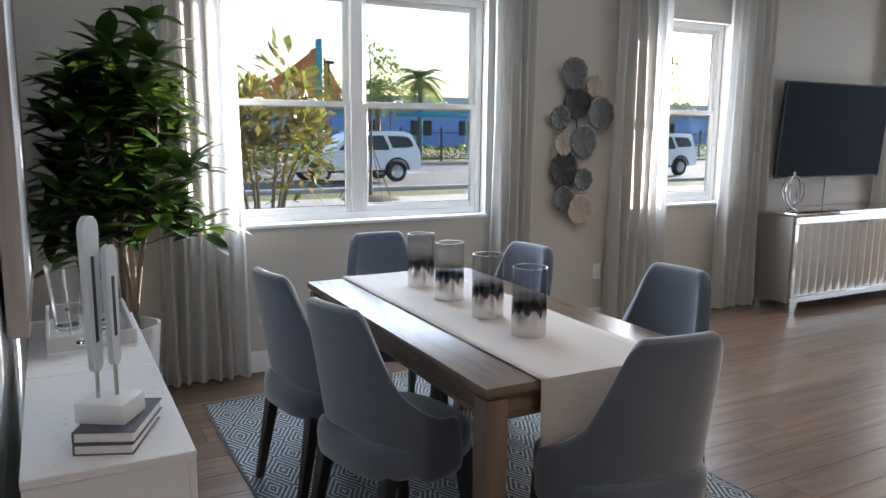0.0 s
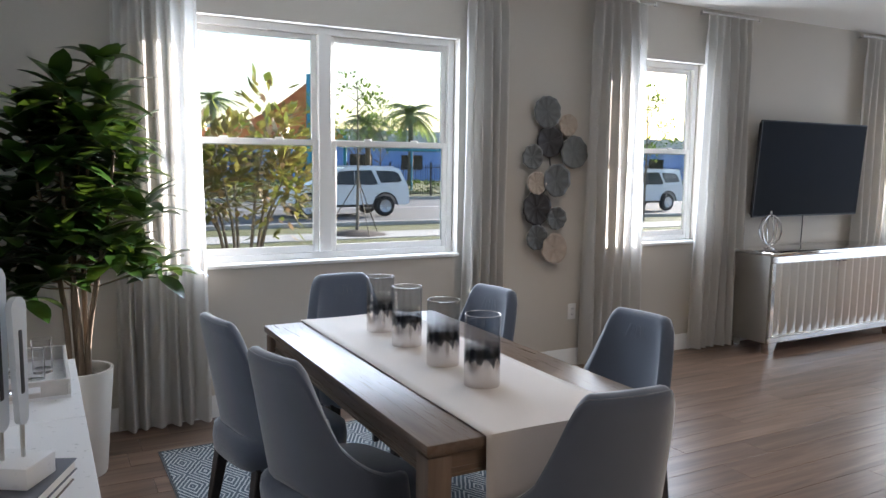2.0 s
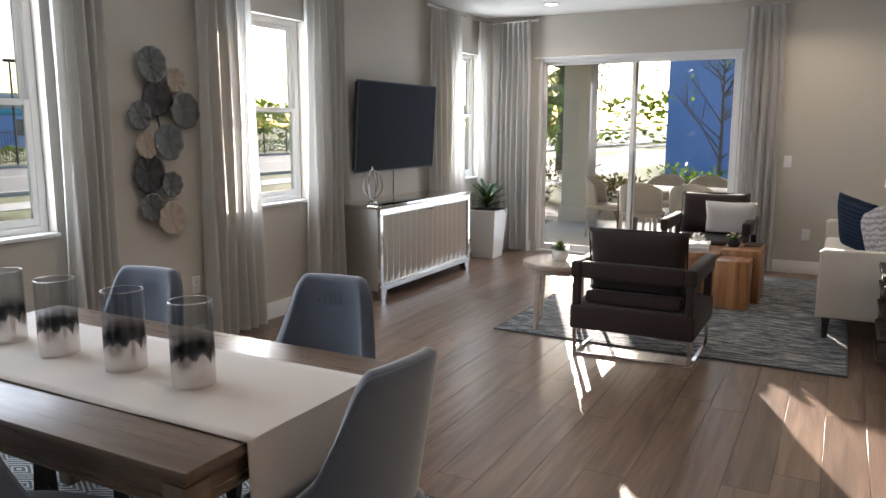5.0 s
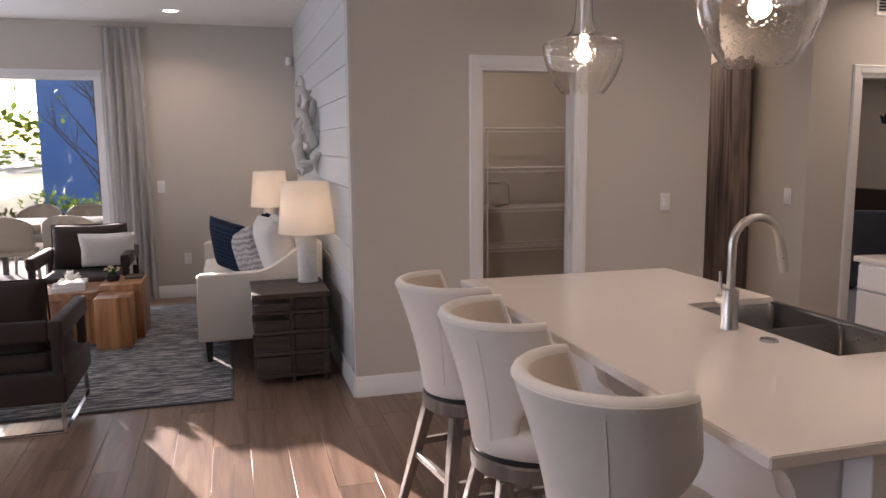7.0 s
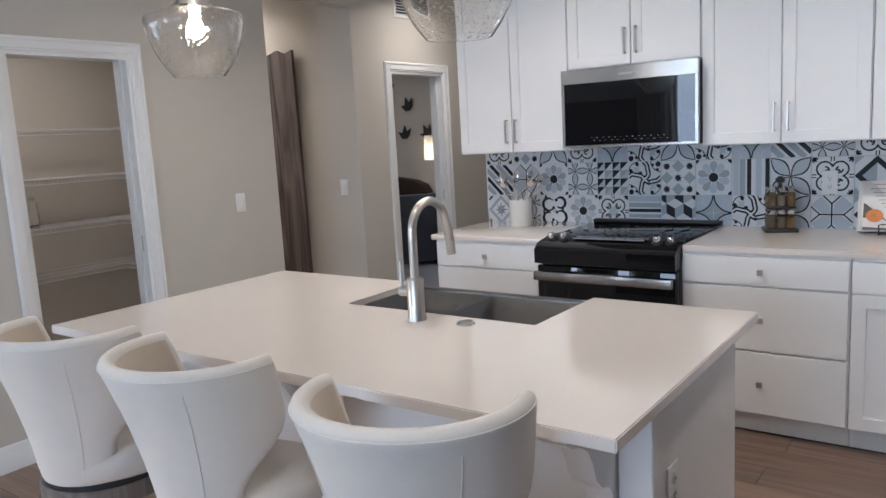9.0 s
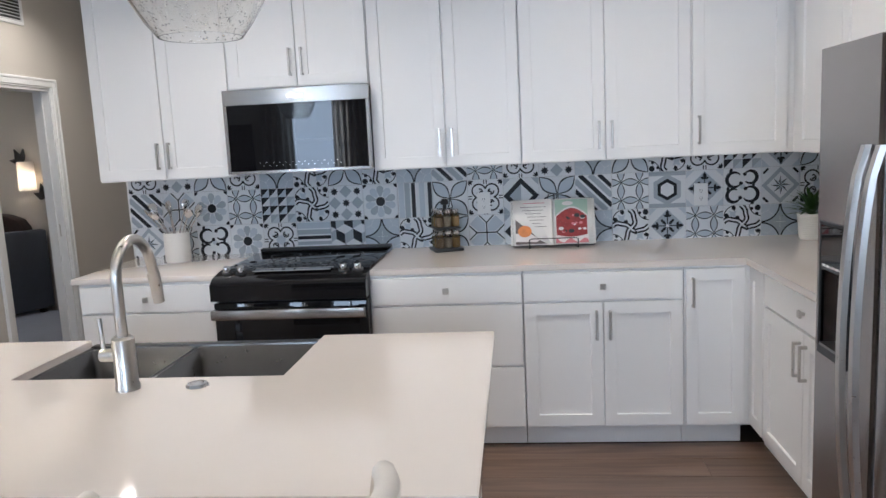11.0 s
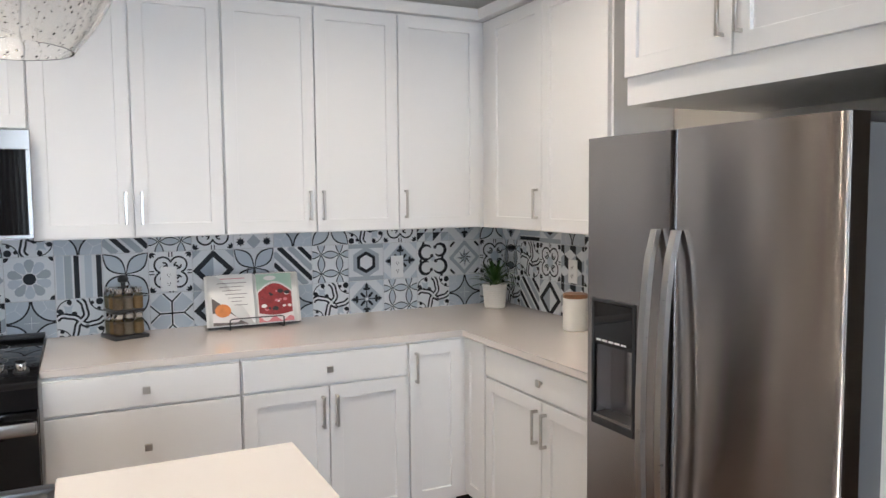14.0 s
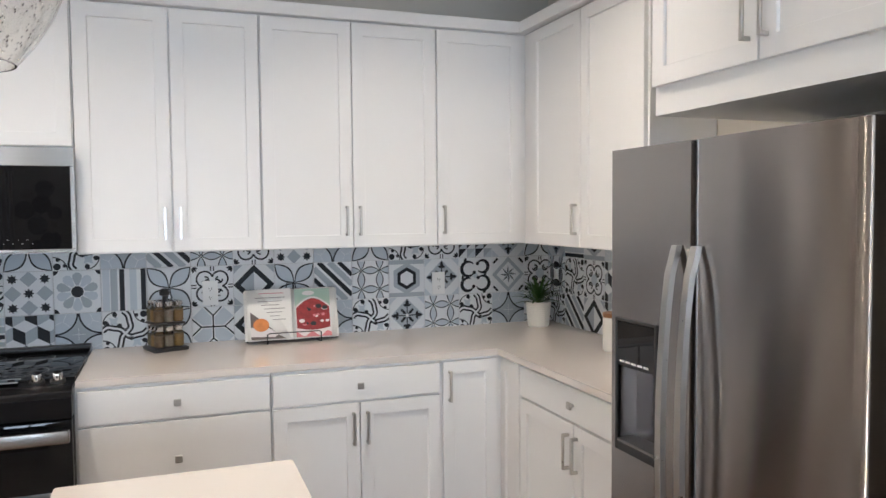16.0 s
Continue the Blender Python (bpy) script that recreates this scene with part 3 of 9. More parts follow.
box(cl, -3.2, 9.1, -6.4, YL - 0.15, H, H + 0.2)
tagged(part("ceiling", cl, M_CEIL), "white textured plaster ceiling", "ceiling", kind="structure")


# baseboards: tall profile with a stepped top
def baseboard(x0, y0, x1, y1, side):
    bm = bmesh.new()
    prof = [(0, 0), (0.016, 0), (0.016, 0.085), (0.012, 0.092), (0.012, 0.105), (0.007, 0.118), (0.004, 0.13), (0, 0.13)]
    L = math.hypot(x1 - x0, y1 - y0)
    prism(bm, prof, "x", 0, L)
    for v in bm.verts:
        v.co.y *= side
    ob = part("baseboard", bm, M_TRIM, m=Matrix.Translation((x0, y0, 0)) @ Matrix.Rotation(math.atan2(y1 - y0, x1 - x0), 4, "Z"))
    return tagged(ob, "white moulded baseboard", "baseboard", kind="structure")


baseboard(XW, YN, XE, YN, -1)
baseboard(XE, SY1 + 0.06, XE, YN, 1)
baseboard(XE, YL, XE, SY0 - 0.04, 1)
baseboard(XP, YL, XE, YL, 1)
baseboard(XP, PD1 + 0.07, XP, YL, 1)
baseboard(XP, OP1, XP, PD0 - 0.07, 1)
baseboard(XP + 0.12, OP0, 8.0, OP0, 1)
baseboard(XP, SD1 + 0.07, XP, OP0, 1)
baseboard(XW, 1.35, XW, YN, -1)
cb = boxes((XP - 0.004, XP + 0.004, YL - 0.001, YL + 0.004, 0, H))
tagged(part("trim", cb, M_TRIM), "thin white corner bead", "trim", kind="structure")


def casing(name, y0, y1, h, label):
    """A moulded door casing on the west face of the pantry wall, with the jamb through it."""
    bm = bmesh.new()
    w = 0.072
    for d, a, b in ((0.012, 0, w), (0.018, 0.012, w - 0.02), (0.022, w - 0.02, w - 0.004)):
        box(bm, XP - d, XP, y1 + a, y1 + b, 0, h + b, 0.002, 1)
        box(bm, XP - d, XP, y0 - b, y0 - a, 0, h + b, 0.002, 1)
        box(bm, XP - d, XP, y0 - a, y1 + a, h + a, h + b, 0.002, 1)
    box(bm, XP - 0.004, XP + 0.124, y1 - 0.018, y1, 0, h)
    box(bm, XP - 0.004, XP + 0.124, y0, y0 + 0.018, 0, h)
    box(bm, XP - 0.004, XP + 0.124, y0 + 0.018, y1 - 0.018, h - 0.018, h)
    box(bm, XP + 0.05, XP + 0.065, y0 + 0.018, y0 + 0.03, 0, h - 0.018)
    ob = tagged(part(name, bm, M_TRIM), label, "door frame", kind="structure")
    hg = boxes((XP + 0.03, XP + 0.038, y0 + 0.0175, y0 + 0.021, 0.95, 1.04))
    part("strike_plate", hg, M_NICKEL, ob, "small dark strike plate")
    return ob


casing("door_1", PD0, PD1, 2.02, "white moulded casing of the open pantry doorway")
casing("door_2", SD0, SD1, 2.02, "white moulded casing of the open study doorway")


# ---- windows ----
def window(name, x0, x1, panes):
    th = tagged(new(name), "white vinyl double-hung window with two sashes", "window", kind="structure")
    th.location = (x0, YN, SILL)
    W, Hh = x1 - x0, HEAD - SILL
    d0, d1 = 0.075, 0.135
    fr = bmesh.new()
    f = 0.045
    box(fr, 0, f, d0, d1, 0, Hh, 0.003, 1)
    box(fr, W - f, W, d0, d1, 0, Hh, 0.003, 1)
    box(fr, f, W - f, d0, d1, Hh - f, Hh, 0.003, 1)
    box(fr, f, W - f, d0, d1, 0, f, 0.003, 1)
    if panes == 2:
        box(fr, W / 2 - 0.042, W / 2 + 0.042, d0 - 0.01, d1, f, Hh - f, 0.003, 1)
    part("window_frame", fr, M_VINYL, th)
    sl = boxes((-0.01, W + 0.01, -0.022, d0, -0.02, 0.004), r=0.006)
    part("window_sill", sl, M_TRIM, th, "white painted sill")
    bays = [(f, W - f)] if panes == 1 else [(f, W / 2 - 0.042), (W / 2 + 0.042, W - f)]
    mid = 0.725
    for a, b in bays:
        for lower in (False, True):
            y0 = d0 + (0.004 if lower else 0.03)
            z0, z1 = (f, mid + 0.02) if lower else (mid - 0.02, Hh - f)
            s = 0.034
            bm = bmesh.new()
            box(bm, a, a + s, y0, y0 + 0.026, z0, z1, 0.003, 1)
            box(bm, b - s, b, y0, y0 + 0.026, z0, z1, 0.003, 1)
            box(bm, a + s, b - s, y0, y0 + 0.026, z0, z0 + s + 0.008, 0.003, 1)
            box(bm, a + s, b - s, y0, y0 + 0.026, z1 - s, z1, 0.003, 1)
            if lower:
                for k in (0.3, 0.7):
                    xm = a + (b - a) * k
                    box(bm, xm - 0.025, xm + 0.025, y0 - 0.006, y0 + 0.01, z1 - 0.004, z1 + 0.012, 0.003, 1)
            sash = part("sash", bm, M_VINYL, th)
            pane = part("pane", boxes((a + s, b - s, y0 + 0.011, y0 + 0.015, z0 + s + 0.008, z1 - s)), M_PANE, sash)
            pane.visible_shadow = False
    return th


for i, (a, b) in enumerate(WINDOWS):
    window("window_%d" % (i + 1), a, b, 2 if i == 0 else 1)

# sliding glass door, two wide panels in a slim aluminium frame
sd = tagged(new("door_3"), "sliding glass patio door in a slim white aluminium frame", "sliding door", kind="structure")
sd.location = (XE, SY0, 0)
fr = bmesh.new()
SW = SY1 - SY0
box(fr, 0.03, 0.15, 0, 0.035, 0, SH, 0.003, 1)
box(fr, 0.03, 0.15, SW - 0.035, SW, 0, SH, 0.003, 1)
box(fr, 0.03, 0.15, 0.035, SW - 0.035, SH - 0.04, SH, 0.003, 1)
box(fr, 0.02, 0.16, 0.0, SW, 0.0, 0.025, 0.003, 1)
part("frame", fr, M_VINYL, sd)
for i, (a, b, d) in enumerate(((0.035, SW / 2 + 0.03, 0.05), (SW / 2 - 0.03, SW - 0.035, 0.095))):
    bm = bmesh.new()
    s = 0.04
    for row in ((d, d + 0.035, a, a + s, 0.025, SH - 0.04), (d, d + 0.035, b - s, b, 0.025, SH - 0.04), (d, d + 0.035, a + s, b - s, 0.025, 0.095), (d, d + 0.035, a + s, b - s, SH - 0.08, SH - 0.04)):
        box(bm, *row, 0.003, 1)
    pn = part("panel", bm, M_VINYL, sd)
    g = part("pane", boxes((d + 0.015, d + 0.02, a + s, b - s, 0.095, SH - 0.08)), M_PANE, pn)
    g.visible_shadow = False
    if i == 0:
        part("handle", boxes((d - 0.03, d, b - 0.03, b - 0.01, 0.95, 1.2), r=0.006), M_NICKEL, pn, "slim nickel pull")
hd = boxes((XE - 0.02, XE, SY0 - 0.05, SY1 + 0.05, SH - 0.004, SH + 0.012), r=0.003)
tagged(part("trim", hd, M_TRIM), "slim white head trim above the sliding door", "trim", kind="structure")


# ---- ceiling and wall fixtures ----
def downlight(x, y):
    th = thing("recessed_light", Matrix.Translation((x, y, H)), "round white recessed ceiling light, lit; most of the set is added fill", "ceiling light", "recessed lights")
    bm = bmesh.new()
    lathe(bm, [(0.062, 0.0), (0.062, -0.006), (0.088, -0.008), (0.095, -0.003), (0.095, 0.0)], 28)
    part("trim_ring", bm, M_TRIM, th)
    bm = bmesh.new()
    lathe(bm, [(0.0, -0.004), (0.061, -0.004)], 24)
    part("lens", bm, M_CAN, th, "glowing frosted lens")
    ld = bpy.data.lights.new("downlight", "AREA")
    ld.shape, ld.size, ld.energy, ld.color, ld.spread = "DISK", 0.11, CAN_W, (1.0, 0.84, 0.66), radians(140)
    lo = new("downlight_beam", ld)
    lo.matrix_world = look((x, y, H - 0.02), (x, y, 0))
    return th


for x, y in SEEN_AND_FILL_CANS:
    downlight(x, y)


def daylight(m, w, h, power):
    """Stands in for the sky's light in an opening."""
    ld = bpy.data.lights.new("daylight", "AREA")
    ld.shape, ld.size, ld.size_y, ld.energy, ld.color = "RECTANGLE", w, h, power, (0.78, 0.89, 1.0)
    new("daylight", ld).matrix_world = m


for a, b in WINDOWS:
    daylight(pose((a + b) / 2, YN + 0.066, (SILL + HEAD) / 2, -90, 0, 0), b - a - 0.1, HEAD - SILL - 0.1, DAY * (b - a))
daylight(pose(XE + 0.035, (SY0 + SY1) / 2, SH / 2, -90, 0, -90), SY1 - SY0 - 0.1, SH - 0.15, DAY * 0.9)


def plate(name, m, label, kind):
    """A wall plate; its face looks along -y before the pose m."""
    th = thing(name, m, label, "electrical plate", "wall plates")
    part("cover", boxes((-0.037, 0.037, -0.006, 0, -0.06, 0.06), r=0.004), M_TRIM, th)
    if kind == "outlet":
        for z in (-0.021, 0.021):
            bm = bmesh.new()
            lathe(bm, [(0.0, 0.0025), (0.0155, 0.0025), (0.0165, 0)], 16, sx=1, sy=0.85)
            s = part("socket", bm, M_VINYL, th, m=Matrix.Translation((0, -0.006, z)) @ Matrix.Rotation(radians(90), 4, "X"))
            part("slots", boxes((-0.007, -0.005, -0.0095, -0.006, z - 0.005, z + 0.006), (0.005, 0.007, -0.0095, -0.006, z - 0.005, z + 0.006), (-0.002, 0.002, -0.0095, -0.006, z - 0.012, z - 0.008)), M_BLACKPL, th)
    else:
        part("rocker", boxes((-0.016, 0.016, -0.011, -0.006, -0.033, 0.033), r=0.003), M_VINYL, th)
    return th


RX = Matrix.Rotation
plate("wall_outlet", pose(3.974, YN, 0.417), "white duplex outlet on the greige wall", "outlet")
plate("wall_outlet", pose(1.42, YN, 0.36), "white duplex outlet low on the greige wall", "outlet")
plate("wall_outlet", pose(XE, 1.179, 0.407, 0, 0, -90), "white duplex outlet on the greige wall", "outlet")
plate("light_switch", pose(XE, 1.40, 1.153, 0, 0, -90), "white rocker switch beside the drape", "switch")
plate("light_switch", pose(XP, -2.10, 1.155, 0, 0, -90), "white rocker switch on the pantry wall", "switch")
plate("light_switch", pose(5.282, OP0, 1.15, 0, 0, 180), "white rocker switch in the hall", "switch")
for x in (1.955, 0.765):
    plate("wall_outlet", pose(x, YS + 0.0145, 1.155, 0, 0, 180), "white duplex outlet on the patterned tile", "outlet")
plate("wall_outlet", pose(XK + 0.0145, -2.62, 1.155, 0, 0, 90), "white duplex outlet on the patterned tile", "outlet")
sn = thing("alarm_sensor", pose(XE - 0.005, 0.10, 2.42, 0, 0, -45), "small white alarm sensor high in the corner", "sensor")
part("body", boxes((-0.03, 0.03, -0.05, 0.0, -0.045, 0.045), r=0.012), M_TRIM, sn)
part("lens", boxes((-0.02, 0.02, -0.054, -0.046, -0.03, 0.01), r=0.004), M_VINYL, sn)
vt = thing("wall_vent", pose(XP, -3.95, 2.56, 0, 0, -90), "white louvred air return high on the wall", "vent")
part("frame", boxes((-0.2, 0.2, -0.01, 0, 0.1, 0.125), (-0.2, 0.2, -0.01, 0, -0.125, -0.1), (-0.2, -0.175, -0.01, 0, -0.1, 0.1), (0.175, 0.2, -0.01, 0, -0.1, 0.1), r=0.002), M_TRIM, vt)
part("backing", boxes((-0.175, 0.175, -0.002, 0.0, -0.1, 0.1)), M_BLACKPL, vt)
for i in range(9):
    bm = boxes((-0.175, 0.175, -0.012, -0.002, -0.004, -0.001))
    part("slat", bm, M_TRIM, vt, m=Matrix.Translation((0, 0, -0.088 + 0.022 * i)) @ RX(radians(35), 4, "X"))


# ---- outside ----
GZ = -0.50
M_GRASS = surface("winter lawn", (0.15, 0.15, 0.045), 0.95, vary=0.35, coarse=1.3, fine=40, relief=0.8, depth=0.02)
M_ASPHALT = surface("grey asphalt", (0.10, 0.10, 0.105), 0.9, vary=0.12, coarse=0.6, fine=60, relief=0.4)
M_CONCRETE = surface("pale concrete", (0.42, 0.40, 0.37), 0.9, vary=0.08, coarse=0.8, fine=50, relief=0.3)
M_STUCCO = surface("cream stucco", (0.52, 0.49, 0.43), 0.9, vary=0.05, coarse=1.5, fine=70, relief=0.6, depth=0.004)
M_BLUEHOUSE = surface("blue painted siding", (0.20, 0.34, 0.72), 0.7, vary=0.04, coarse=1.0, fine=40)
M_BLUEPOST = surface("turquoise painted steel", (0.02, 0.30, 0.48), 0.4, vary=0.04)
M_SAIL = fabric("orange shade sail", (0.55, 0.19, 0.08), 40, 0.05, through_light=0.3)
M_CARWHITE = surface("white car paint", (0.78, 0.79, 0.80), 0.2, vary=0.01, relief=0.0, coat=0.6)
M_CARGLASS = surface("dark car glass", (0.02, 0.022, 0.025), 0.05, vary=0.05, relief=0.0)
M_TYRE = surface("black rubber", (0.018, 0.018, 0.018), 0.8)
M_RIM = metal("alloy wheel", (0.55, 0.55, 0.56), 0.3)
M_MULCH = surface("dark mulch", (0.06, 0.04, 0.03), 0.95, vary=0.4, fine=50, relief=0.9)
M_MAGNOLIA = leafy("magnolia leaf", (0.11, 0.10, 0.035), (0.42, 0.22, 0.11), 0.4, 0.3)
M_SHRUB = leafy("garden shrub leaf", (0.03, 0.07, 0.012), (0.14, 0.17, 0.03), 0.5, 0.3)
M_RUST = leafy("rust-red shrub leaf", (0.16, 0.05, 0.02), (0.30, 0.13, 0.03), 0.5, 0.3)
M_RED = leafy("red bracts", (0.45, 0.01, 0.03), (0.6, 0.05, 0.06), 0.5, 0.3)
M_PALM = leafy("palm frond", (0.14, 0.17, 0.09), (0.28, 0.31, 0.17), 0.5, 0.3)
M_LIMB = surface("grey bark", (0.17, 0.14, 0.11), 0.9, vary=0.25, coarse=8, fine=60, relief=0.7)

tagged(part("ground", boxes((-400, 600, YN + 0.19, 900, GZ - 0.4, GZ), (9.0, 600, -300, YN + 0.19, GZ - 0.4, GZ)), M_GRASS), "dry winter lawn", "ground", kind="structure")
tagged(part("road", boxes((-300, 400, 22.2, 36.0, GZ - 0.1, GZ + 0.006)), M_ASPHALT), "grey asphalt street", "road", kind="structure")
tagged(part("kerb", boxes((-300, 400, 21.95, 22.2, GZ - 0.1, GZ + 0.12), (-300, 400, 36.0, 36.25, GZ - 0.1, GZ + 0.14), r=0.02), M_CONCRETE), "pale concrete kerb", "kerb", kind="structure")
tagged(part("pavement", boxes((-300, 400, 18.3, 19.9, GZ - 0.1, GZ + 0.02)), M_CONCRETE), "pale concrete pavement", "pavement", kind="structure")
tagged(part("road_marking", boxes((-40, 80, 30.0, 30.12, GZ + 0.006, GZ + 0.012)), M_TRIM), "white painted road line", "road marking", kind="structure")


def wheel(parent, x, y, s):
    bm = bmesh.new()
    lathe(bm, [(0.23, -0.11), (0.34, -0.11), (0.375, -0.08), (0.375, 0.08), (0.34, 0.11), (0.23, 0.11)], 28)
    w = part("tyre", bm, M_TYRE, parent, m=Matrix.Translation((x, y, 0.375)) @ RX(radians(90), 4, "X"))
    bm = bmesh.new()
    lathe(bm, [(0.0, 0.10), (0.05, 0.105), (0.06, 0.07), (0.2, 0.085), (0.235, 0.11), (0.235, -0.1), (0.0, -0.1)], 24)
    for k in range(6):
        a = math.pi * k / 3
        tube(bm, [(0.05 * math.cos(a), 0.05 * math.sin(a), 0.1), (0.22 * math.cos(a), 0.22 * math.sin(a), 0.1)], 0.026, 6)
    part("rim", bm, M_RIM, w)
    bm = bmesh.new()
    lathe(bm, [(0.0, -0.10), (0.05, -0.105), (0.06, -0.07), (0.2, -0.085), (0.235, -0.11)], 24)
    for k in range(6):
        a = math.pi * k / 3
        tube(bm, [(0.05 * math.cos(a), 0.05 * math.sin(a), -0.1), (0.22 * math.cos(a), 0.22 * math.sin(a), -0.1)], 0.026, 6)
    part("hub", bm, M_RIM, w)


def suv(m, label, boxy=False):
    """A parked estate car; its nose at x = 0, its tail at x = 4.8."""
    th = thing("parked_suv", m, label, "car", "parked cars")
    bm = bmesh.new()
    lower = [(0.05, 0.42), (0.0, 0.62), (0.06, 0.92), (0.25, 1.0), (1.25, 1.10), (4.70, 1.14), (4.80, 0.95), (4.80, 0.55), (4.7, 0.42)]
    arch = lambda cx: [(cx + 0.46, 0.42)] + [(cx + 0.46 * math.cos(math.pi * k / 10), 0.42 + 0.42 * math.sin(math.pi * k / 10)) for k in range(1, 10)] + [(cx - 0.46, 0.42)]
    out_ = lower + arch(3.85) + arch(0.95)
    prism(bm, out_, "y", -0.93, 0.93)
    part("body", bm, M_CARWHITE, th)
    bm = bmesh.new()
    cab = [(1.25, 1.05), (2.05, 1.66), (2.35, 1.76), (3.4, 1.80), (4.25, 1.78), (4.48, 1.72), (4.76, 1.16), (4.78, 1.05)] if not boxy else [(1.55, 1.09), (1.75, 1.78), (4.6, 1.80), (4.74, 1.13)]
    prism(bm, cab, "y", -0.80, 0.80)
    for v in bm.verts:
        if v.co.z < 1.2:
            v.co.y *= 0.9 / 0.80
    bmesh.ops.bevel(bm, geom=[e for e in bm.edges], offset=0.03, segments=2, affect="EDGES")
    part("cabin", bm, M_CARWHITE, th)
    for s in (-1, 1):
        for pts in ([(1.60, 1.15), (2.12, 1.62), (2.66, 1.66), (2.66, 1.15)], [(2.69, 1.15), (2.69, 1.66), (3.34, 1.67), (3.56, 1.20), (3.50, 1.15)], [(3.68, 1.22), (3.50, 1.66), (4.20, 1.64), (4.40, 1.56), (4.52, 1.30), (4.40, 1.24)]):
            bm = bmesh.new()
            prism(bm, pts, "y", 0, 0.012)
            for v in bm.verts:
                k = (v.co.z - 1.13) / 0.64
                v.co.y = s * (0.9 - 0.1 * k + 0.004 + v.co.y)
            part("side_window", bm, M_CARGLASS, th)
        part("lamp", boxes((4.72, 4.81, s * 0.72 - 0.1, s * 0.72 + 0.1, 0.85, 1.1), r=0.02), surface("red lamp", (0.35, 0.02, 0.02), 0.2), th)
        part("door_handle", boxes((2.35, 2.5, s * 0.94 - 0.015, s * 0.94 + 0.015, 0.95, 0.985), r=0.005), M_CARWHITE, th)
    part("rear_window", boxes((4.60, 4.68, -0.65, 0.65, 1.2, 1.6), r=0.01), M_CARGLASS, th)
    part("sill", boxes((1.4, 3.4, -0.94, 0.94, 0.36, 0.45), r=0.02), M_TYRE, th)
    for cx in (0.95, 3.85):
        for sy in (-0.935, 0.93):
            bm = bmesh.new()
            tube(bm, [(cx + 0.47 * math.cos(math.pi * k / 14), sy, 0.42 + 0.44 * math.sin(math.pi * k / 14)) for k in range(15)], 0.028, 6)
            part("wheel_arch", bm, M_TYRE, th, "dark wheel-arch trim")
    part("bumper", boxes((4.74, 4.86, -0.88, 0.88, 0.45, 0.68), r=0.04), M_CARWHITE, th)
    for y in (-0.66, 0.62):
        part("roof_rail", boxes((2.2, 4.3, y, y + 0.04, 1.76, 1.82), r=0.01), M_RIM, th)
    for x in (0.95, 3.85):
        for s in (-1, 1):
            wheel(th, x, s * 0.83, s)
    return th


suv(pose(7.75, 26.3, GZ), "white sport utility vehicle parked at the kerb")
suv(pose(21.0, 25.6, GZ), "white off-road vehicle parked along the street", True)


def leaf_cloud(bm, rg_, blobs, n, L, W_):
    """Many separate leaves spread unevenly through overlapping clumps."""
    for k in range(n):
        c, r = blobs[rg_.randrange(len(blobs))]
        a, e = rg_.uniform(0, 6.283), math.asin(rg_.uniform(-0.6, 1))
        d = Vector((math.cos(a) * math.cos(e), math.sin(a) * math.cos(e), math.sin(e)))
        p = Vector(c) + Vector((d.x * r[0], d.y * r[1], d.z * r[2])) * rg_.uniform(0.25, 1.0) ** 0.5
        big_leaf_lo(bm, p, d + Vector((rg_.uniform(-.6, .6), rg_.uniform(-.6, .6), rg_.uniform(-.4, .5))), L * rg_.uniform(0.7, 1.2), W_ * rg_.uniform(0.8, 1.2))


def big_leaf_lo(bm, p, d, L, W_):
    d = d.normalized()
    side = d.cross(Vector((0.3, 0.1, 1))).normalized() * W_
    a, b, c, e = (bm.verts.new(v) for v in (p, p + d * (0.5 * L) - side, p + d * L, p + d * (0.5 * L) + side))
    bm.faces.new((a, b, c, e))


def shrub(name, m, rx, ry, h, n, mt, label, category, L=0.13, W_=0.03, seed=1, stems=6):
    th = thing(name, m, label, category)
    rg_ = random.Random(seed)
    bm = bmesh.new()
    tips = []
    for k in range(stems):
        a = 6.283 * k / stems + rg_.uniform(-0.3, 0.3)
        t_ = Vector((rx * 0.7 * math.cos(a), ry * 0.7 * math.sin(a), h * rg_.uniform(0.55, 0.95)))
        tube(bm, [(0.05 * math.cos(a), 0.05 * math.sin(a), 0), t_ * 0.5 + Vector((0, 0, 0.1 * h)), t_], 0.022 * h / 2, 5, r_end=0.006)
        tips.append(t_)
    part("stems", bm, M_LIMB, th)
    blobs = [(t_ * rg_.uniform(0.75, 1.0), (rx * rg_.uniform(0.3, 0.5), ry * rg_.uniform(0.3, 0.5), h * rg_.uniform(0.12, 0.25))) for t_ in tips for _ in range(3)]
    bm = bmesh.new()
    leaf_cloud(bm, rg_, blobs, n, L, W_)
    part("foliage", bm, mt, th, sharp=180)
    return th


shrub("magnolia_shrub", pose(2.75, 10.0, GZ), 0.98, 0.85, 2.75, 1500, M_MAGNOLIA, "bronze-green magnolia shrub outside the window", "shrub", 0.20, 0.046, 2, 9)
shrub("magnolia_shrub", pose(1.2, 9.6, GZ), 0.8, 0.7, 1.55, 1000, M_MAGNOLIA, "bronze-green magnolia shrub outside the window", "shrub", 0.20, 0.046, 5, 7)


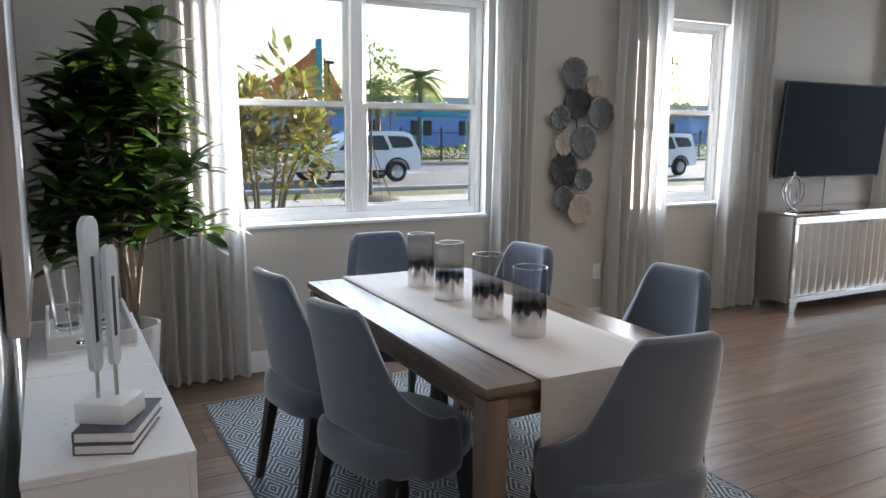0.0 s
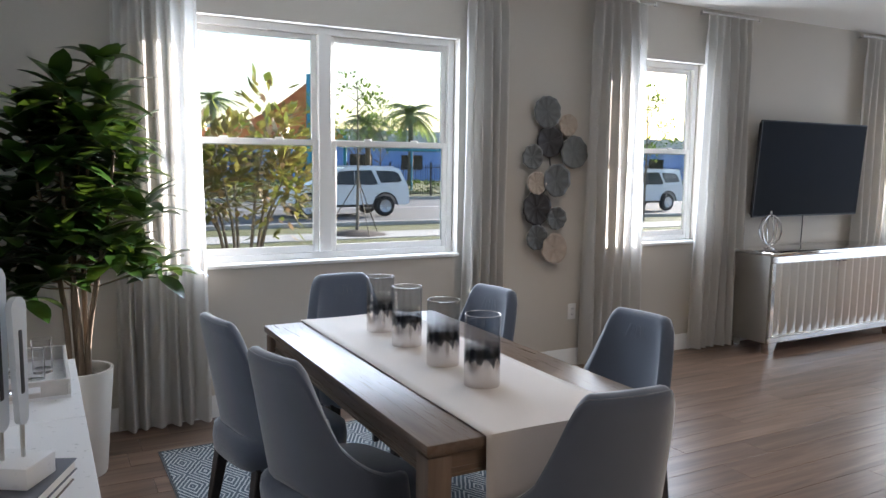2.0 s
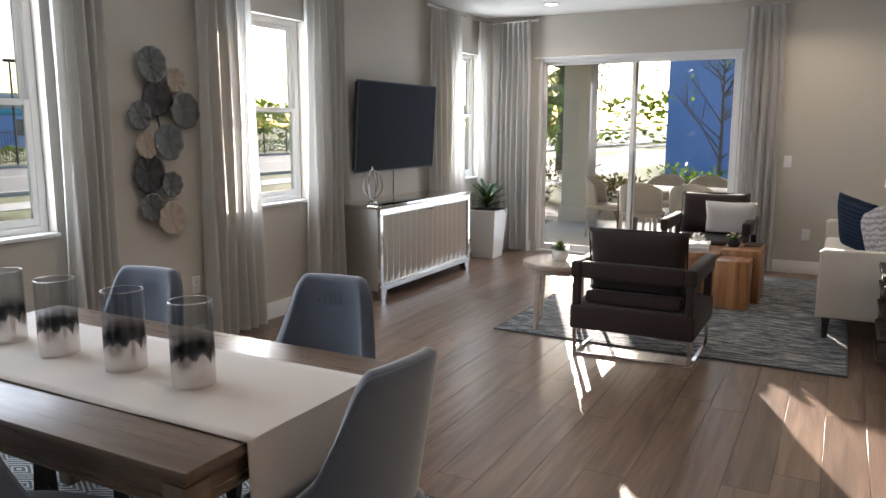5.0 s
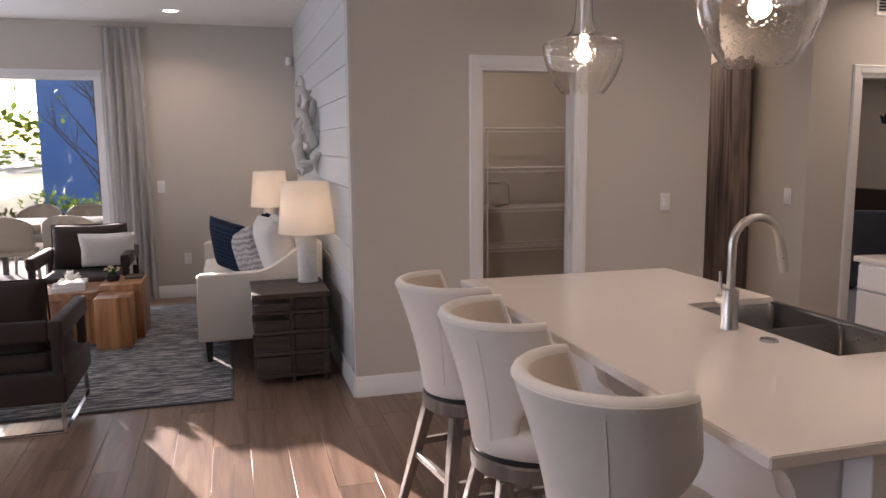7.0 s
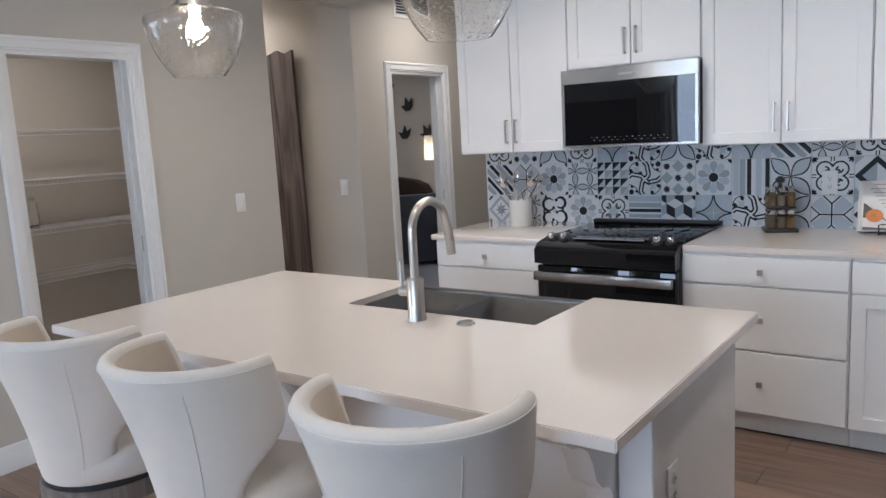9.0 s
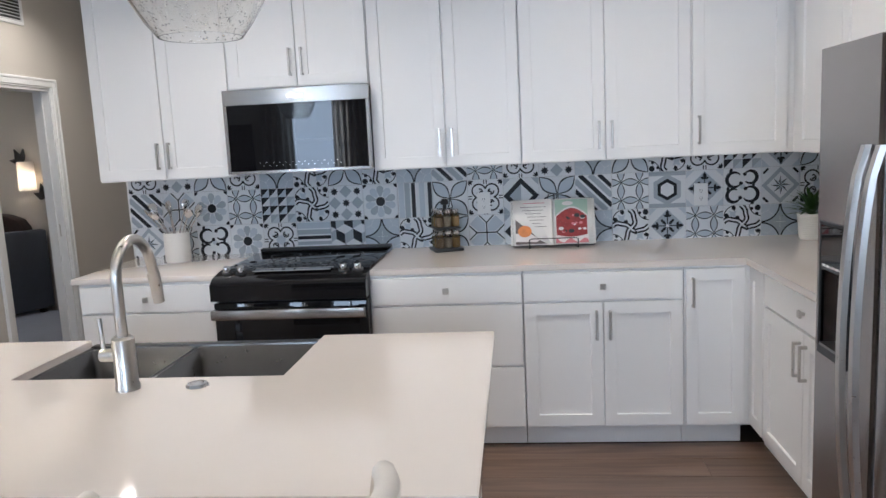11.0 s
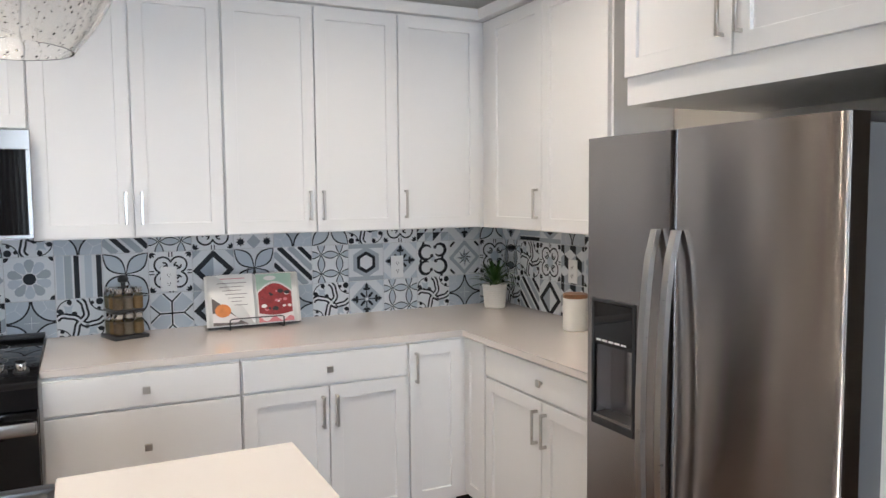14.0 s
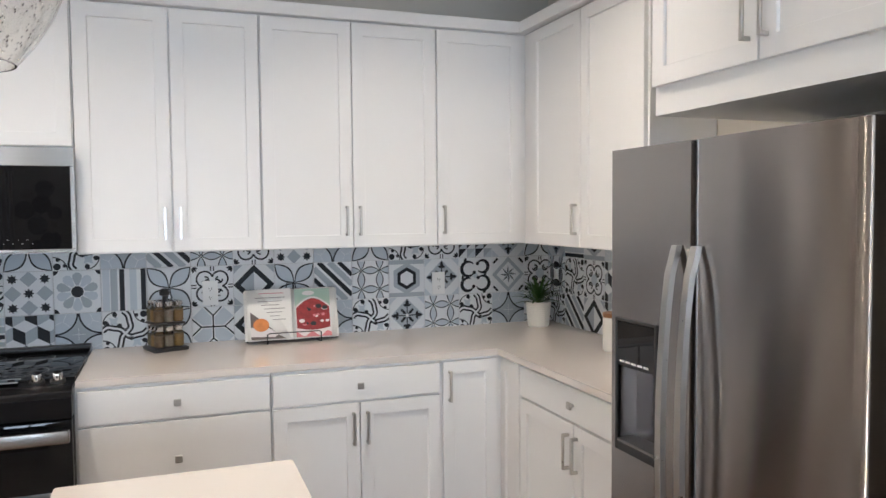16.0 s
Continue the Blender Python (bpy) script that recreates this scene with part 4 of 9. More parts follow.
def slim_tree(m, h, r, n, mt, label, seed, bare=False):
    th = thing("young_tree", m, label, "tree", "young trees")
    rg_ = random.Random(seed)
    bm = bmesh.new()
    tube(bm, [(0, 0, 0), (0.03, 0, h * 0.5), (0, 0.02, h)], 0.05, 7, r_end=0.012)
    blobs = []
    for k in range(22 if bare else 14):
        z = h * rg_.uniform(0.35, 0.95)
        a = rg_.uniform(0, 6.283)
        L = r * (1.2 - z / h) * rg_.uniform(0.7, 1.3)
        t_ = Vector((L * math.cos(a), L * math.sin(a), z + L * rg_.uniform(0.5, 1.1)))
        tube(bm, [(0, 0, z), t_ * 0.5 + Vector((0, 0, z * 0.5)), t_], 0.018, 5, r_end=0.004)
        if bare:
            for q in range(4):
                u_ = t_ + Vector((rg_.uniform(-.3, .3), rg_.uniform(-.3, .3), rg_.uniform(0.1, .5)))
                tube(bm, [t_ * 0.7 + Vector((0, 0, z * 0.3)), u_], 0.007, 4, r_end=0.003)
        blobs.append((t_, (0.35 * r, 0.35 * r, 0.35 * r)))
    part("trunk", bm, M_LIMB, th)
    if n:
        bm = bmesh.new()
        leaf_cloud(bm, rg_, blobs, n, 0.14, 0.04)
        part("crown", bm, mt, th, sharp=180)
    return th


t1 = slim_tree(pose(8.1, 19.4, GZ), 4.2, 0.9, 420, M_SHRUB, "slender staked young tree beside the pavement", 3)
bm = bmesh.new()
for a in (0.5, 2.6, 4.7):
    tube(bm, [(0.9 * math.cos(a), 0.9 * math.sin(a), 0.0), (0.03, 0, 1.5)], 0.015, 5)
part("stakes", bm, M_LIMB, t1)
bm = bmesh.new()
lathe(bm, [(0, 0.14), (0.5, 0.1), (0.9, 0.0)], 20)
part("mulch_ring", bm, M_MULCH, t1)
slim_tree(pose(19.5, 20.5, GZ), 4.6, 1.0, 600, M_SHRUB, "young leafy tree beside the pavement", 6)
slim_tree(pose(13.6, 38.6, GZ), 5.0, 1.6, 900, M_SHRUB, "leafy tree behind the fence", 8)
slim_tree(pose(17.5, 39.4, GZ), 5.2, 1.8, 1000, M_SHRUB, "leafy tree behind the fence", 9)


def palm(m, h, L, label, n=26, seed=1):
    th = thing("palm_tree", m, label, "palm", "palms")
    bm = bmesh.new()
    tube(bm, [(0, 0, 0), (0.05, 0, h * 0.5), (0, 0, h)], 0.24, 10, r_end=0.17)
    part("trunk", bm, M_LIMB, th)
    bm = bmesh.new()
    rg_ = random.Random(seed)
    for k in range(n):
        a = 2.39996 * k
        e = rg_.uniform(-0.25, 1.35)
        prev = None
        for s in range(15):
            u = s / 14
            rr = L * u
            q = e - 1.5 * u * u
            p = Vector((math.cos(a) * rr * math.cos(e - 0.5 * u), math.sin(a) * rr * math.cos(e - 0.5 * u), h + rr * math.sin(e) - 0.75 * L * u * u))
            if prev is not None:
                d = (p - prev).normalized()
                sd_ = d.cross(Vector((0, 0, 1))).normalized()
                for sg in (-1, 1):
                    w_ = 0.24 * L * math.sin(math.pi * min(1, 0.12 + u * 0.88)) + 0.03
                    tip = p + sd_ * sg * w_ + d * (0.5 * w_) + Vector((0, 0, -0.3 * w_))
                    bm.faces.new([bm.verts.new(v) for v in (prev, tip, p)])
            prev = p
    part("crown", bm, M_PALM, th, sharp=180)
    return th


palm(pose(26.6, 54.3, GZ), 5.6, 2.9, "tall feathery palm beyond the street", 30, 1)
palm(pose(22.0, 52.0, GZ), 4.6, 2.4, "feathery palm beyond the street", 26, 2)
palm(pose(9.3, 44.0, GZ), 5.2, 1.6, "trimmed palm beyond the street", 20, 3)
palm(pose(19.4, 8.4, GZ), 2.6, 1.7, "garden palm beyond the patio", 30, 4)
palm(pose(34.0, 12.6, GZ), 4.6, 3.0, "garden palm beyond the patio", 26, 5)

# fence beyond the street
fn = thing("metal_fence", pose(-15, 38.0, GZ), "black metal picket fence along the far pavement", "fence")
bm = bmesh.new()
for z in (0.2, 1.65):
    box(bm, 0, 75, -0.02, 0.02, z, z + 0.04)
part("rail", bm, M_BLACKPL, fn)
me = mesh_of("post", boxes((-0.04, 0.04, -0.04, 0.04, 0, 1.95)), M_BLACKPL)
for k in range(31):
    part("post", me, None, fn, m=Matrix.Translation((2.5 * k, 0, 0)))
bm = bmesh.new()
for k in range(500):
    x = 0.15 * k
    box(bm, x - 0.011, x + 0.011, -0.011, 0.011, 0.1, 1.82)
tagged(part("pickets", bm, M_BLACKPL, fn), kind="stuff")
hedge = bmesh.new()
rg_ = random.Random(14)
leaf_cloud(hedge, rg_, [((x, 39.4, GZ + 0.45), (1.2, 0.5, 0.45)) for x in range(-10, 60, 2)], 5200, 0.22, 0.08)
tagged(part("far_hedge", hedge, M_SHRUB), "low clipped hedge behind the fence", "hedge", kind="stuff")
# shade sail on turquoise posts
ss = thing("shade_sail", pose(0, 0, GZ), "orange triangular shade sail on turquoise steel posts", "shade sail")
P1, P2, P3, P4 = Vector((15.6, 45.9, 6.9)), Vector((8.0, 47.5, 3.9)), Vector((21.0, 54.0, 3.6)), Vector((10.5, 56.0, 4.0))
bm = bmesh.new()
def sail(u, v):
    a, b = P1.lerp(P2, u), P3.lerp(P4, u)
    p = a.lerp(b, v)
    return p + Vector((0, 0, -1.1 * math.sin(math.pi * u) * (1 - 0.6 * v) - 0.5 * math.sin(math.pi * v)))
sheet(bm, sail, 16, 16)
part("sail", bm, M_SAIL, ss)
for p in (P1, P2, P3):
    bm = bmesh.new()
    tube(bm, [(p.x, p.y, 0), (p.x, p.y, p.z + 0.35)], 0.24 if p is P1 else 0.14, 14)
    part("post", bm, M_BLUEPOST, ss)
# blue school building and low canopies behind
bl = thing("blue_building", pose(0, 0, GZ), "long low blue building with a pale roof beyond the street", "building")
part("wall", boxes((-10, 75, 70, 84, 0, 3.6)), M_BLUEHOUSE, bl)
part("roof", boxes((-10.5, 75.5, 69.4, 84.6, 3.6, 5.0)), surface("pale metal roof", (0.5, 0.52, 0.55), 0.5, vary=0.04), bl)
for k in range(14):
    part("window", boxes((-6 + 5.6 * k, -3.6 + 5.6 * k, 69.93, 70.0, 1.1, 2.6)), M_CARGLASS, bl)
cn_ = thing("turquoise_canopy", pose(23, 47.0, GZ), "low turquoise playground canopy on posts", "canopy")
part("roof", boxes((0, 12, 0, 4, 2.7, 3.0), r=0.05), M_BLUEPOST, cn_)
for x in (0.4, 4, 8, 11.6):
    part("post", boxes((x - 0.06, x + 0.06, 0.4, 0.52, 0, 2.7)), M_BLUEPOST, cn_)
yl = thing("yellow_canopy", pose(8, 50.0, GZ), "low yellow playground canopy on posts", "canopy")
part("roof", boxes((0, 9, 0, 4, 2.75, 3.1), r=0.05), surface("yellow canvas", (0.62, 0.38, 0.03), 0.6), yl)
for x in (0.4, 4.5, 8.6):
    part("post", boxes((x - 0.06, x + 0.06, 0.4, 0.52, 0, 2.75)), M_BLUEPOST, yl)
for x, y in ((13.8, 39.0), (24.5, 38.8), (6.4, 60.0)):
    lp = thing("street_lamp", pose(x, y, GZ), "dark slim street lamp", "street lamp", "street lamps")
    bm = bmesh.new()
    tube(bm, [(0, 0, 0), (0, 0, 5.2)], 0.07, 8, r_end=0.05)
    part("pole", bm, M_BLACKPL, lp)
    part("head", boxes((-0.28, 0.28, -0.16, 0.16, 5.2, 5.36), r=0.05), M_BLACKPL, lp)

# covered patio
tagged(part("patio_slab", boxes((XE + 0.19, 12.7, -0.6, 5.15, GZ, -0.06), r=0.01), M_CONCRETE), "pale broom-finished concrete patio slab", "patio", kind="structure")
tagged(part("patio_ceiling", boxes((XE + 0.18, 12.6, -0.6, 5.1, 2.64, 2.8)), M_STUCCO), "cream patio ceiling", "ceiling", kind="structure")
tagged(part("patio_beam", boxes((12.25, 12.6, -0.6, 5.1, 2.56, 2.64), (XE + 0.18, 12.25, 4.8, 5.1, 2.56, 2.64)), M_STUCCO), "cream stucco patio beam", "beam", kind="structure")
pc = thing("patio_column", pose(12.42, 4.78, -0.06), "square cream stucco patio column with a plinth", "column")
part("shaft", boxes((-0.22, 0.22, -0.22, 0.22, 0.0, 2.62), r=0.01), M_STUCCO, pc)
part("plinth", boxes((-0.26, 0.26, -0.26, 0.26, 0, 0.25), r=0.01), M_STUCCO, pc)
tagged(part("patio_side_wall", boxes((XE + 0.19, 12.6, -0.75, -0.6, GZ, 2.8)), M_STUCCO), "cream stucco side wall of the patio", "wall", kind="structure")
pt_ = thing("patio_table", pose(10.9, 2.9, -0.06), "square woven patio table", "table")
M_WICKER = fabric("pale grey wicker", (0.42, 0.38, 0.33), 120, 0.25)
part("tabletop", boxes((-0.5, 0.5, -0.7, 0.7, 0.68, 0.72), r=0.01), surface("grey patio tabletop", (0.35, 0.32, 0.28), 0.5), pt_)
for x in (-0.45, 0.45):
    for y in (-0.65, 0.65):
        part("leg", boxes((x - 0.03, x + 0.03, y - 0.03, y + 0.03, 0, 0.68)), M_OLDWOOD, pt_)


def patio_chair(m):
    th = thing("patio_chair", m, "pale woven wicker patio chair with a curved back", "chair", "patio chairs")
    part("seat", boxes((-0.25, 0.25, -0.25, 0.25, 0.40, 0.46), r=0.02), M_WICKER, th)
    bm = bmesh.new()
    sheet(bm, lambda u, v: (0.28 * math.sin(2.6 * (u - 0.5)), -0.27 * math.cos(2.6 * (u - 0.5)) - 0.05 * v, 0.46 + 0.40 * v - 0.12 * (2 * u - 1) ** 2 * v), 16, 6)
    thicken(part("backrest", bm, M_WICKER, th), 0.03)
    for x in (-0.22, 0.22):
        for y in (-0.22, 0.22):
            bm = bmesh.new()
            leg(bm, (x, y, 0.41), (x * 1.08, y * 1.08, 0), 0.04, 0.03)
            part("leg", bm, M_WICKER, th)
    return th


pch = patio_chair(pose(10.25, 2.55, -0.06, 0, 0, -90))
for m in (pose(10.25, 3.2, -0.06, 0, 0, -90), pose(11.6, 2.6, -0.06, 0, 0, 90), pose(11.6, 3.2, -0.06, 0, 0, 90), pose(10.9, 3.85, -0.06, 0, 0, 180)):
    copy_thing(pch, m)
# garden
for k, (x, y, rx, h, mt, lab) in enumerate(((13.6, 6.2, 0.45, 0.9, M_RED, "red bromeliad bush"), (15.4, 4.8, 0.8, 1.0, M_RUST, "rust and yellow croton bush"), (16.6, 5.7, 0.9, 1.1, M_RUST, "rust and yellow croton bush"), (14.6, 6.9, 0.8, 0.9, M_SHRUB, "rounded green shrub"), (15.2, 3.4, 0.9, 1.2, M_SHRUB, "rounded green shrub"),
                                               (16.0, 2.2, 0.9, 1.2, M_SHRUB, "rounded green shrub"), (17.5, 7.6, 1.0, 1.1, M_RUST, "rust and yellow croton bush"), (14.0, 8.6, 0.7, 0.8, M_SHRUB, "rounded green shrub"))):
    shrub("garden_shrub", pose(x, y, GZ), rx, rx * 0.9, h, 620, mt, lab + " in the garden bed", "shrub", 0.12, 0.03, 20 + k, 6)
tagged(part("garden_bed", boxes((12.9, 18.8, 1.0, 7.4, GZ - 0.1, GZ + 0.03), r=0.02), M_MULCH), "mulched garden bed", "garden bed", kind="structure")
slim_tree(pose(15.6, 3.0, GZ), 3.8, 1.3, 60, M_SHRUB, "bare winter tree beside the patio", 31, True)
nh = thing("neighbour_house", pose(0, 0, GZ), "blue two-storey neighbouring house", "house")
part("wall", boxes((21.8, 32.0, -9, 5.3, 0, 6.2)), M_BLUEHOUSE, nh)
bm = bmesh.new()
prism(bm, [(21.2, 6.2), (32.6, 6.2), (26.9, 8.6)], "y", -9.5, 5.9)
part("roof", bm, surface("grey shingles", (0.12, 0.12, 0.125), 0.9, vary=0.2), nh)
part("eave", boxes((21.2, 21.8, -9.5, 5.9, 6.05, 6.2)), M_TRIM, nh)
tagged(part("far_road", boxes((24, 400, 9.6, 15.0, GZ - 0.1, GZ + 0.006)), M_ASPHALT), "grey asphalt side street", "road", kind="structure")
far = bmesh.new()
rg_ = random.Random(41)
leaf_cloud(far, rg_, [((x, 120 + 8 * math.sin(x), GZ + 2.5), (6, 3, rg_.uniform(2, 4.5))) for x in range(-60, 150, 5)] + [((95, y, GZ + 2.5), (3, 6, rg_.uniform(2, 4.5))) for y in range(-40, 110, 5)], 9000, 1.1, 0.45)
tagged(part("far_trees", far, M_SHRUB), "distant belt of trees", "trees", kind="stuff")


# ---- kitchen ----
def shaker(bm, w, h, rail=0.058):
    """A recessed-panel front in the xz plane from (0, 0) to (w, h), its face at y = -0.02: one closed, stepped slab."""
    g, e, step = 0.0015, 0.0012, 0.0105
    rings = []
    for inset, y in ((g, 0.0), (g, e - 0.02), (g + e, -0.02), (rail - 0.0008, -0.02), (rail, -0.0192), (rail + 0.0012, -0.02 + step)):
        rings.append([bm.verts.new(p) for p in ((inset, y, inset), (w - inset, y, inset), (w - inset, y, h - inset), (inset, y, h - inset))])
    bm.faces.new(rings[0][::-1])
    for r0, r1 in zip(rings, rings[1:]):
        for j in range(4):
            bm.faces.new((r0[j], r0[(j + 1) % 4], r1[(j + 1) % 4], r1[j]))
    bm.faces.new(rings[-1])
    bmesh.ops.recalc_face_normals(bm, faces=bm.faces[:])


def slab(bm, w, h):
    box(bm, 0.0015, w - 0.0015, -0.02, 0, 0.0015, h - 0.0015, 0.0015, 1)


def pull(parent, x, z, length=0.14, upright=True):
    bm = bmesh.new()
    k = length / 2
    box(bm, x - 0.006, x + 0.006, -0.052, -0.042, z - k, z + k, 0.002, 1) if upright else box(bm, x - k, x + k, -0.052, -0.042, z - 0.006, z + 0.006, 0.002, 1)
    for s in (-1, 1):
        box(bm, x - 0.006, x + 0.006, -0.044, -0.02, z + s * k - (0.012 if s > 0 else 0), z + s * k + (0 if s > 0 else 0.012), 0.002, 1)
    part("handle", bm, M_NICKEL, parent, "brushed nickel bar pull")


def knob(parent, x, z):
    part("knob", boxes((x - 0.014, x + 0.014, -0.045, -0.035, z - 0.014, z + 0.014), (x - 0.006, x + 0.006, -0.036, -0.02, z - 0.006, z + 0.006), r=0.002, seg=1), M_NICKEL, parent, "square nickel knob")


def cabinet(name, m, w, h, d, fronts, label, group, toe=0.0):
    """A cabinet unit: its face looks along -y, its lower left corner at the pose. fronts: (kind, x, z, w, h, pull)."""
    th = thing(name, m, label, "cabinet", group)
    bm = bmesh.new()
    box(bm, 0.001, w - 0.001, 0, d, toe, h)
    if toe:
        box(bm, 0.001, w - 0.001, 0.06, d, 0, toe)
    part("body", bm, M_CAB, th)
    for kind, x, z, fw, fh, grip in fronts:
        bm = bmesh.new()
        shaker(bm, fw, fh) if kind == "door" else slab(bm, fw, fh)
        fr = part(kind, bm, M_CAB, th, m=Matrix.Translation((x, 0, z)))
        if grip == "knob":
            knob(fr, fw / 2, fh / 2)
        elif grip == "LT":      # beside the left edge, high
            pull(fr, 0.03, fh - 0.11)
        elif grip == "RT":
            pull(fr, fw - 0.03, fh - 0.11)
        elif grip == "LB":
            pull(fr, 0.03, 0.125)
        elif grip == "RB":
            pull(fr, fw - 0.03, 0.125)
    return th


FY = -2.635                     # base carcass faces (fronts stand 2 cm proud)
UY = -3.0                       # upper carcass faces
south = lambda x, y, z: pose(x, y, z, 0, 0, 180)   # a unit's left corner is its high-x end
west = lambda x, y, z: pose(x, y, z, 0, 0, 90)
BD = FY - YS - 0.006
G1, G2 = "base cabinets", "upper cabinets"
DZ = 0.735                      # foot of the top drawers
TOE = 0.105
cabinet("base_cabinet", south(3.985, FY, 0), 0.725, 0.883, BD, [("drawer", 0.01, DZ, 0.705, 0.135, "knob"), ("drawer", 0.01, 0.425, 0.705, 0.302, "knob"), ("drawer", 0.01, 0.115, 0.705, 0.302, "knob")],
        "white drawer cabinet with square nickel knobs beside the range", G1, TOE)
cabinet("base_cabinet", south(2.495, FY, 0), 0.737, 0.883, BD, [("drawer", 0.01, DZ, 0.722, 0.135, "knob"), ("drawer", 0.01, 0.425, 0.722, 0.302, "knob"), ("drawer", 0.01, 0.115, 0.722, 0.302, "knob")],
        "white three-drawer cabinet with square nickel knobs", G1, TOE)
cabinet("base_cabinet", south(1.757, FY, 0), 0.747, 0.883, BD, [("drawer", 0.004, DZ, 0.738, 0.135, "knob"), ("door", 0.004, 0.115, 0.368, 0.612, "RT"), ("door", 0.374, 0.115, 0.368, 0.612, "LT")],
        "white cabinet with one drawer over two panelled doors", G1, TOE)
cabinet("base_cabinet", south(1.009, FY, 0), 0.28, 0.883, BD, [("door", 0.006, 0.115, 0.268, 0.757, "LT")], "narrow white corner cabinet with a panelled door", G1, TOE)
WX = 0.69
cabinet("base_cabinet", west(WX, -2.655, 0), 0.215, 0.883, WX - XK - 0.006, [("door", 0.006, 0.115, 0.203, 0.757, "")], "narrow white corner cabinet panel without a handle", G1, TOE)
cabinet("base_cabinet", west(WX, -2.438, 0), 0.93, 0.883, WX - XK - 0.006, [("drawer", 0.006, DZ, 0.918, 0.135, "knob"), ("door", 0.006, 0.115, 0.456, 0.612, "RT"), ("door", 0.466, 0.115, 0.456, 0.612, "LT")],
        "white cabinet beside the refrigerator with a drawer and two doors", G1, TOE)
UZ, UT = 1.375, 2.44
UD = UY - YS - 0.006
for x, w, lab in ((4.01, 0.76, "tall white upper cabinet with two panelled doors"), (2.503, 0.765, "tall white upper cabinet beside the microwave"), (1.738, 0.845, "tall white upper cabinet with two panelled doors")):
    cabinet("upper_cabinet", south(x, UY, UZ), w, UT - UZ, UD, [("door", 0.004, 0.004, w / 2 - 0.006, UT - UZ - 0.012, "RB"), ("door", w / 2 + 0.002, 0.004, w / 2 - 0.006, UT - UZ - 0.012, "LB")], lab, G2)
cabinet("upper_cabinet", south(0.893, UY, UZ), 0.464, UT - UZ, UD, [("door", 0.004, 0.004, 0.456, UT - UZ - 0.012, "LB")], "tall white upper corner cabinet with one door", G2)
cabinet("upper_cabinet", south(3.249, UY, 1.824), 0.745, UT - 1.824, UD, [("door", 0.004, 0.004, 0.367, UT - 1.824 - 0.012, "RB"), ("door", 0.374, 0.004, 0.367, UT - 1.824 - 0.012, "LB")], "short white upper cabinet above the microwave", G2)
UXW = 0.40
cabinet("upper_cabinet", west(UXW, -3.0, UZ), 1.07, UT - UZ, UXW - XK - 0.006, [("door", 0.11, 0.004, 0.472, UT - UZ - 0.012, "RB"), ("door", 0.586, 0.004, 0.472, UT - UZ - 0.012, "")], "tall white upper cabinet with two panelled doors", G2)
rc = cabinet("refrigerator_cabinet", west(0.68, -1.51, 1.84), 0.92, UT - 1.84, 0.68 - XK - 0.006, [("door", 0.006, 0.088, 0.452, UT - 1.84 - 0.1, "RB"), ("door", 0.462, 0.088, 0.452, UT - 1.84 - 0.1, "LB")], "deep white cabinet above the refrigerator", G2)
part("end_panel", boxes((0.922, 0.944, -0.02, 0.68 - XK - 0.004, -1.84, UT - 1.84), r=0.001, seg=1), M_CAB, rc, "tall white end panel")
filler = boxes((0.685, 0.7305, -2.70, -2.637, TOE, 0.883), (0.395, 0.432, -3.05, -3.002, UZ, UT))
tagged(part("trim", filler, M_CAB), "white corner filler strips between the cabinets", "trim", kind="structure")
# crown strip along the tops
cr = bmesh.new()
for row in ((0.40, 4.01, -3.021, -2.99), ):
    box(cr, row[0], row[1] + 0.02, row[2] + 0.001, row[3] + 0.03, UT + 0.001, UT + 0.058, 0.003, 1)
box(cr, 0.40, 0.45, -2.96, -1.512, UT + 0.001, UT + 0.058, 0.003, 1)
box(cr, 0.66, 0.73, -1.51, -0.566, UT + 0.001, UT + 0.058, 0.003, 1)
tagged(part("cabinet_crown", cr, M_CAB), "plain white crown strip along the upper cabinets", "trim", kind="structure")

# worktops
wt = bmesh.new()
L_out = [(XK + 0.003, YS + 0.003), (2.488, YS + 0.003), (2.488, -2.615), (0.731, -2.615), (0.731, -1.505), (XK + 0.003, -1.505)]
fs = prism(wt, L_out, "z", 0.884, 0.914)
bmesh.ops.bevel(wt, geom=list({e for f in fs for e in f.edges}), offset=0.003, segments=2, affect="EDGES")
tagged(part("worktop", wt, M_QUARTZ), "polished cream quartz worktop turning the corner", "worktop")
wt = boxes((3.257, 4.012, YS + 0.003, -2.615, 0.884, 0.914), r=0.003)
tagged(part("worktop", wt, M_QUARTZ), "short polished cream quartz worktop beside the range", "worktop")


# range
rg = thing("kitchen_range", pose(2.491, 0, 0), "black glass slide-in electric range with a steel handle", "range")
RW = 0.763
part("body", boxes((0.003, RW - 0.003, YS + 0.03, -2.60, 0.03, 0.905), r=0.003, seg=1), M_BLACKPL, rg)
bm = bmesh.new()
box(bm, 0.0, RW, YS + 0.012, -2.68, 0.905, 0.926, 0.004, 2)
part("cooktop", bm, M_BLACK, rg, "black ceramic glass hob")
bm = bmesh.new()
prism(bm, [(-2.68, 0.926), (-2.56, 0.905), (-2.52, 0.875), (-2.52, 0.80), (-2.60, 0.80), (-2.68, 0.90)], "x", 0.0, RW)
part("control_panel", bm, M_BLACK, rg, "sloping black glass control panel")
part("rear_rail", boxes((0.0, RW, YS + 0.012, YS + 0.07, 0.926, 0.945), r=0.004), M_BLACKPL, rg)
part("display", boxes((0.19, RW - 0.19, -2.668, -2.61, 0.926, 0.9285)), M_BLACK, rg, "black glass touch display")
